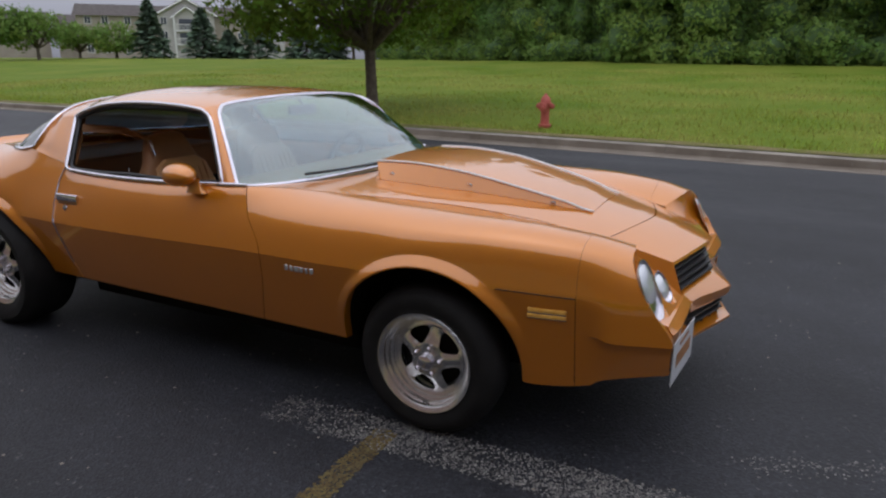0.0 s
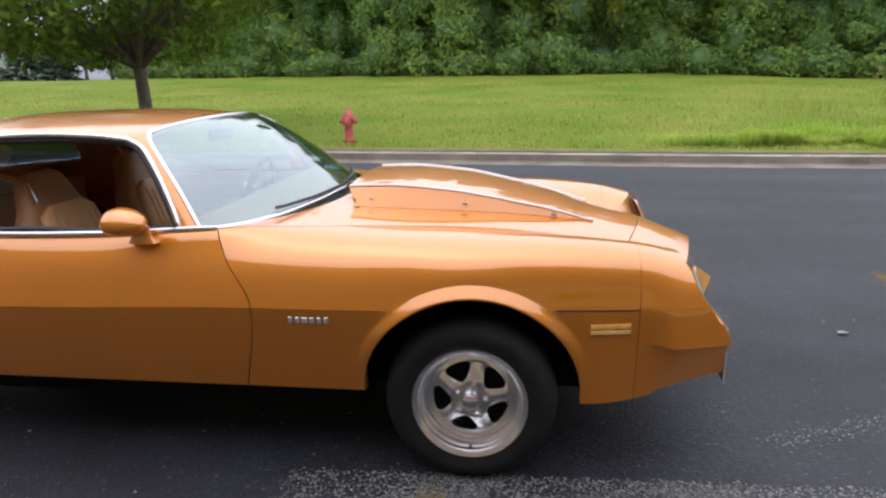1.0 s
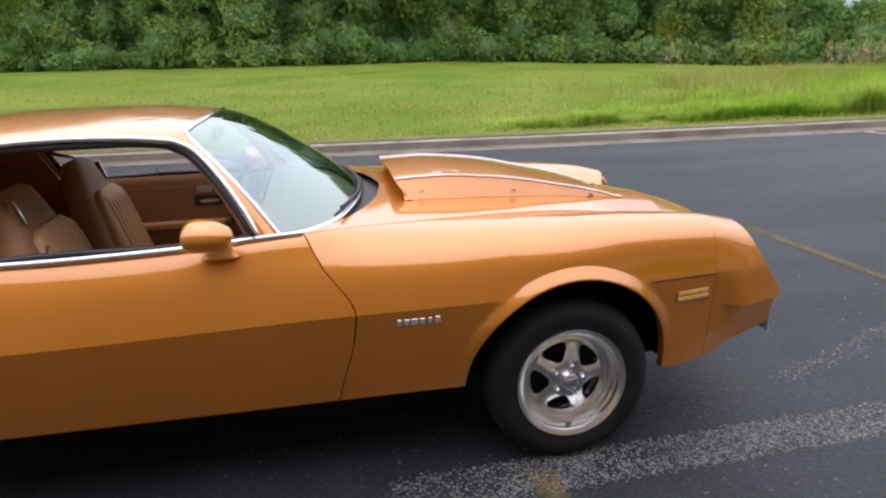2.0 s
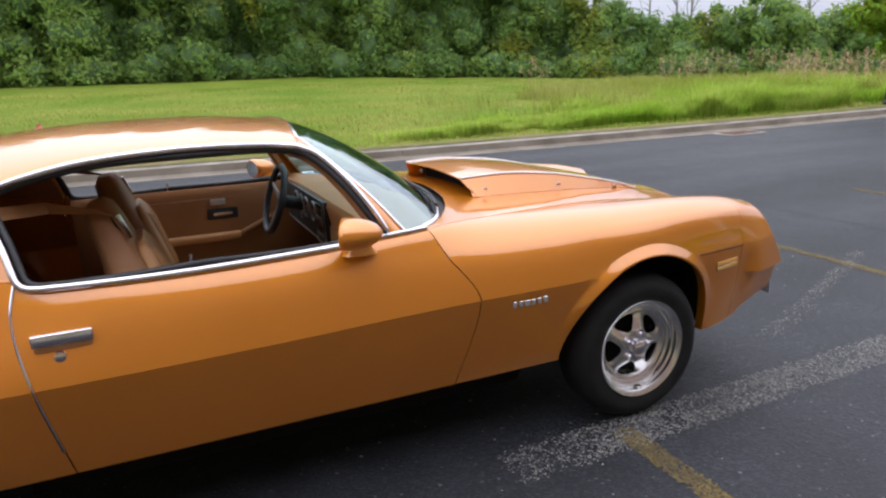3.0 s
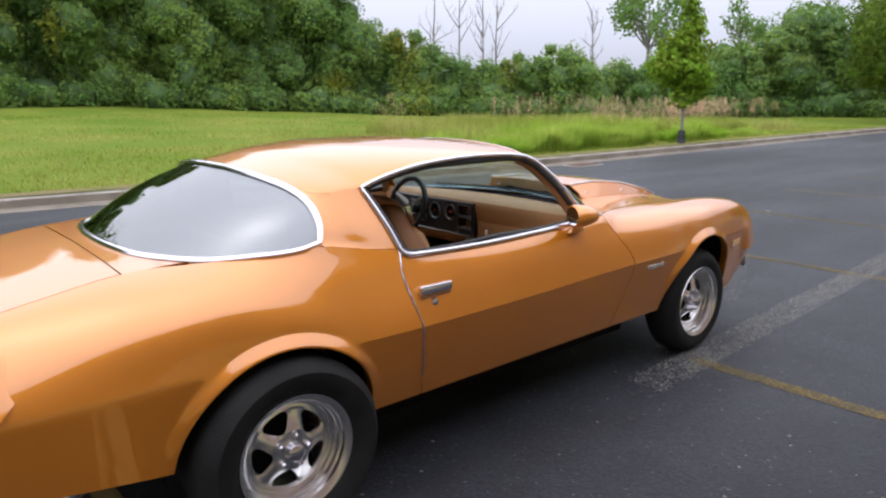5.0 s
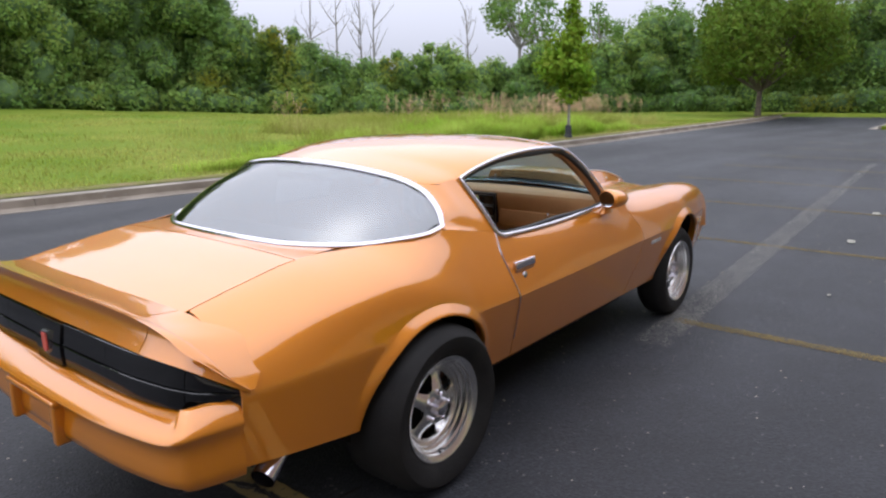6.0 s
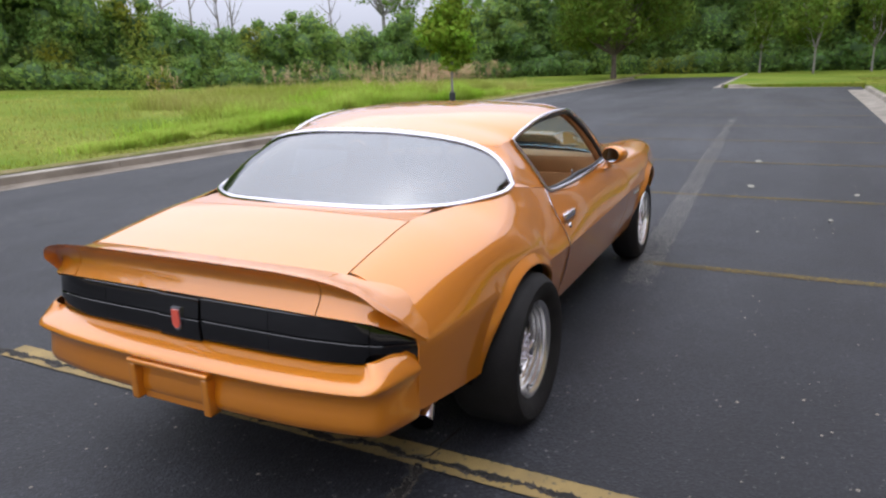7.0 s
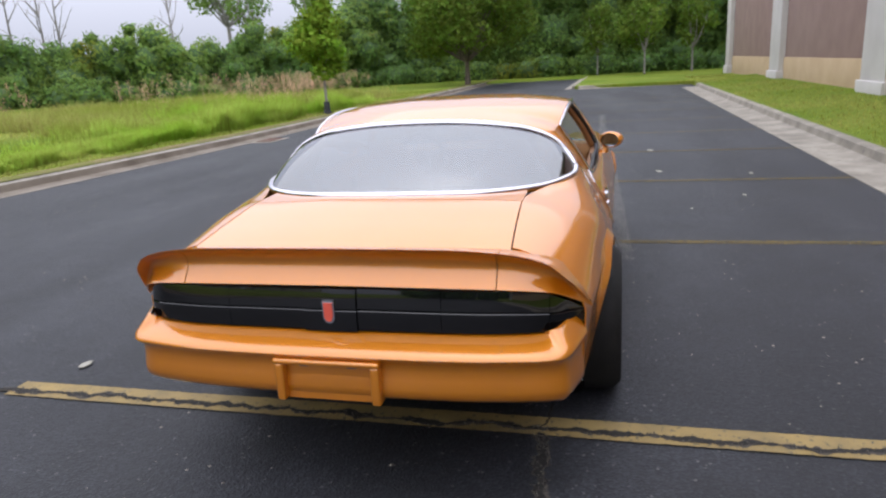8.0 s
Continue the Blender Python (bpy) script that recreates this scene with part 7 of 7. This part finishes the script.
# ---------------------------------------------------------------- far apartments
def apartments():
    a = radians(136.3)
    thing = tagged(empty("apartment_building", (2.6 + 150 * math.cos(a), -3.1 + 150 * math.sin(a), 1.5)), "three-storey pale apartment building with gabled roofs and balconies", "apartment building")
    thing.rotation_euler = (0, 0, a - math.pi / 2)

    def gable(x0, x1, y0, y1, eave, ridge, mat, name):
        bm = bmesh.new()
        xm = (x0 + x1) / 2
        rows = [[Vector((x0, y, 0)), Vector((x0, y, eave)), Vector((xm, y, ridge)), Vector((x1, y, eave)), Vector((x1, y, 0))] for y in (y0, y1)]
        vs = grid(bm, rows)
        bm.faces.new(vs[0])
        bm.faces.new(vs[1][::-1])
        part(name, bm, mat, thing, smooth=0)
        for s in (0, 1):
            bm = bmesh.new()
            e = (x0 - 0.6, eave - 0.35) if s == 0 else (x1 + 0.6, eave - 0.35)
            rows = [[Vector((e[0], y, e[1] + dz)), Vector((xm, y, ridge + 0.05 + dz))] for y, dz in ((y0 - 0.5, 0), (y0 - 0.5, 0.25), (y1 + 0.5, 0.25), (y1 + 0.5, 0))]
            grid(bm, rows)
            part("roof", bm, SHINGLE, thing, "grey-brown shingled roof slope", smooth=0)
            bm = bmesh.new()
            tube(bm, [Vector((e[0], y0 - 0.52, e[1])), Vector((xm, y0 - 0.52, ridge))], 0.17, 4)
            part("barge_board", bm, WHITE, thing)
    bm = bmesh.new()
    box(bm, -22, 20, 1.0, 11, 0, 7.9)
    part("wall", bm, SIDING_B, thing)
    bm = bmesh.new()
    rows = [[Vector((x, 0.4, 7.8)), Vector((x, 6, 10.2)), Vector((x, 11.6, 7.8))] for x in (-22.6, 20.6)]
    grid(bm, rows)
    part("roof", bm, SHINGLE, thing, "grey-brown shingled main roof", smooth=0)
    gable(-7.5, 3.0, -0.8, 5, 8.3, 11.2, SIDING, "gable_wall")
    gable(-4.5, 0.2, -1.5, 0, 7.8, 9.6, SIDING, "gable_wall")
    gable(10.0, 16.5, -0.6, 5, 8.0, 10.2, SIDING, "gable_wall")
    for x in (-20, -17, -13, -10, 5, 8, 11.5, 14.8, 18, -6.4, 1.6):
        for z in (0.9, 3.6, 6.2):
            front = 1.0 if x in (-20, -17, -13, -10, 5, 8, 18) else (-0.6 if x > 9 else -0.8)
            bm = bmesh.new()
            box(bm, x - 0.62, x + 0.62, front - 0.10, front + 0.06, z, z + 1.55)
            win = part("window", bm, WHITE, thing)
            for q in (-1, 1):
                bm = bmesh.new()
                box(bm, x + q * 0.28 - 0.23, x + q * 0.28 + 0.23, front - 0.13, front - 0.09, z + 0.12, z + 1.43)
                part("pane", bm, PANE, win)
    for z in (2.7, 5.3):
        bm = bmesh.new()
        box(bm, -4.6, 0.3, -2.2, -0.8, z - 0.25, z)
        bal = part("balcony", bm, WHITE, thing)
        for i in range(14):
            bm = bmesh.new()
            x = -4.5 + 0.36 * i
            box(bm, x - 0.04, x + 0.04, -2.18, -2.1, z, z + 1.0)
            part("baluster", bm, WHITE, bal)
        bm = bmesh.new()
        box(bm, -4.6, 0.3, -2.2, -2.08, z + 1.0, z + 1.12)
        part("rail", bm, WHITE, bal)
        bm = bmesh.new()
        box(bm, -3.6, -0.7, -1.55, -1.49, z + 0.1, z + 2.1)
        part("balcony_door", bm, PANE, thing)
    for x in (-4.5, 0.2):
        bm = bmesh.new()
        box(bm, x - 0.18, x + 0.18, -2.2, -1.84, 0, 7.8)
        part("post", bm, WHITE, thing)


apartments()


def far_house(at, turn, w, h):
    thing = tagged(empty("far_house", at), "distant house with a grey shingled gable roof", "house")
    thing.rotation_euler = (0, 0, turn)
    bm = bmesh.new()
    box(bm, -w / 2, w / 2, 0, 10, 0, h)
    part("wall", bm, SIDING_B, thing)
    bm = bmesh.new()
    grid(bm, [[Vector((x, -0.6, h - 0.1)), Vector((x, 5, h + 2.6)), Vector((x, 10.6, h - 0.1))] for x in (-w / 2 - 0.6, w / 2 + 0.6)])
    part("roof", bm, SHINGLE, thing, smooth=0)
    for x in (-w / 3, 0, w / 3):
        bm = bmesh.new()
        box(bm, x - 0.7, x + 0.7, -0.08, 0.05, h * 0.55, h * 0.55 + 1.5)
        part("window", bm, PANE, thing)


for a, w, h, d in ((143.0, 16, 6.0, 160), (149.5, 18, 6.6, 165)):
    t = radians(a)
    far_house((2.6 + d * math.cos(t), -3.1 + d * math.sin(t), 1.4), t - math.pi / 2, w, h)


def hydrant():
    thing = tagged(empty("fire_hydrant", (-1.97, 10.25, 0.19)), "faded red fire hydrant standing on the grass by the kerb", "fire hydrant")
    bm = bmesh.new()
    lathe(bm, [(0.0, -0.08), (0.115, -0.08), (0.115, 0.03), (0.135, 0.03), (0.135, 0.06), (0.095, 0.065), (0.088, 0.10), (0.086, 0.36), (0.092, 0.40), (0.095, 0.46)], 28, "Z")
    part("barrel", bm, HYDRANT, thing)
    bm = bmesh.new()
    lathe(bm, [(0.09, 0.455), (0.125, 0.46), (0.128, 0.485), (0.105, 0.495), (0.10, 0.54), (0.082, 0.59), (0.05, 0.625), (0.03, 0.632), (0.03, 0.668), (0.0, 0.67)], 28, "Z")
    part("bonnet", bm, HYDRANT, thing)
    for s, big in ((-1, 0), (1, 0), (0, 1)):
        bm = bmesh.new()
        prof = [(0.0, 0.0), (0.045, 0.0), (0.045, 0.12), (0.058, 0.12), (0.058, 0.165), (0.03, 0.17), (0.02, 0.19), (0.0, 0.19)]
        if big:
            prof = [(r * 1.4, a) for r, a in prof]
        lathe(bm, prof, 18, "Z")
        turn = pose(0, 0, 0.40, 90, 0, 0) if big else pose(0, 0, 0.42, 0, 90 * s, 0)
        moved(bm, turn)
        part("outlet_cap", bm, HYDRANT, thing)


hydrant()


def litter():
    rng = random.Random(31)
    for x, y, s in ((-1.55, 1.95, 0.06), (4.83, -1.51, 0.10), (6.9, -1.49, 0.11), (4.55, -2.59, 0.07), (3.17, -2.29, 0.05), (3.4, 0.75, 0.035), (2.5, -1.7, 0.03), (7.0, 1.2, 0.05)):
        bm = bmesh.new()
        ring = [Vector((math.cos(t) * s * rng.uniform(0.6, 1.1), math.sin(t) * s * 0.55 * rng.uniform(0.6, 1.1), 0.008 + 0.008 * rng.random())) for t in [i * math.pi / 4 for i in range(8)]]
        vs = [bm.verts.new(p) for p in ring]
        mid = bm.verts.new((0, 0, 0.018))
        for a, b in zip(vs, vs[1:] + vs[:1]):
            bm.faces.new((a, b, mid))
        ob = part("fallen_leaf", bm, LITTER, None, "pale dry leaf lying on the asphalt", thick=0.002)
        ob.location = (x, y, 0)
        tagged(ob, category="leaf", group="litter on the asphalt")
    verts, faces = [], []
    for i in range(5200):
        x, y = rng.uniform(-5, 11), rng.uniform(-3.6, 6.5)
        if rng.random() > 0.35 + 1.4 * noise.noise((x * 0.8, y * 0.8, 6)):
            continue
        s = 0.0022 + 0.0075 * rng.random() ** 3
        k = len(verts)
        verts += [(x - s, y - s * 0.4, 0.002), (x + s * 0.7, y - s, 0.002), (x + s, y + s * 0.6, 0.002), (x - s * 0.5, y + s, 0.002), (x, y, 0.002 + s * 0.7)]
        faces += [(k, k + 1, k + 4), (k + 1, k + 2, k + 4), (k + 2, k + 3, k + 4), (k + 3, k, k + 4)]
    tagged(soup("grit", verts, faces, CONCRETE), "pale grit scattered over the asphalt", "grit", kind="stuff")


litter()
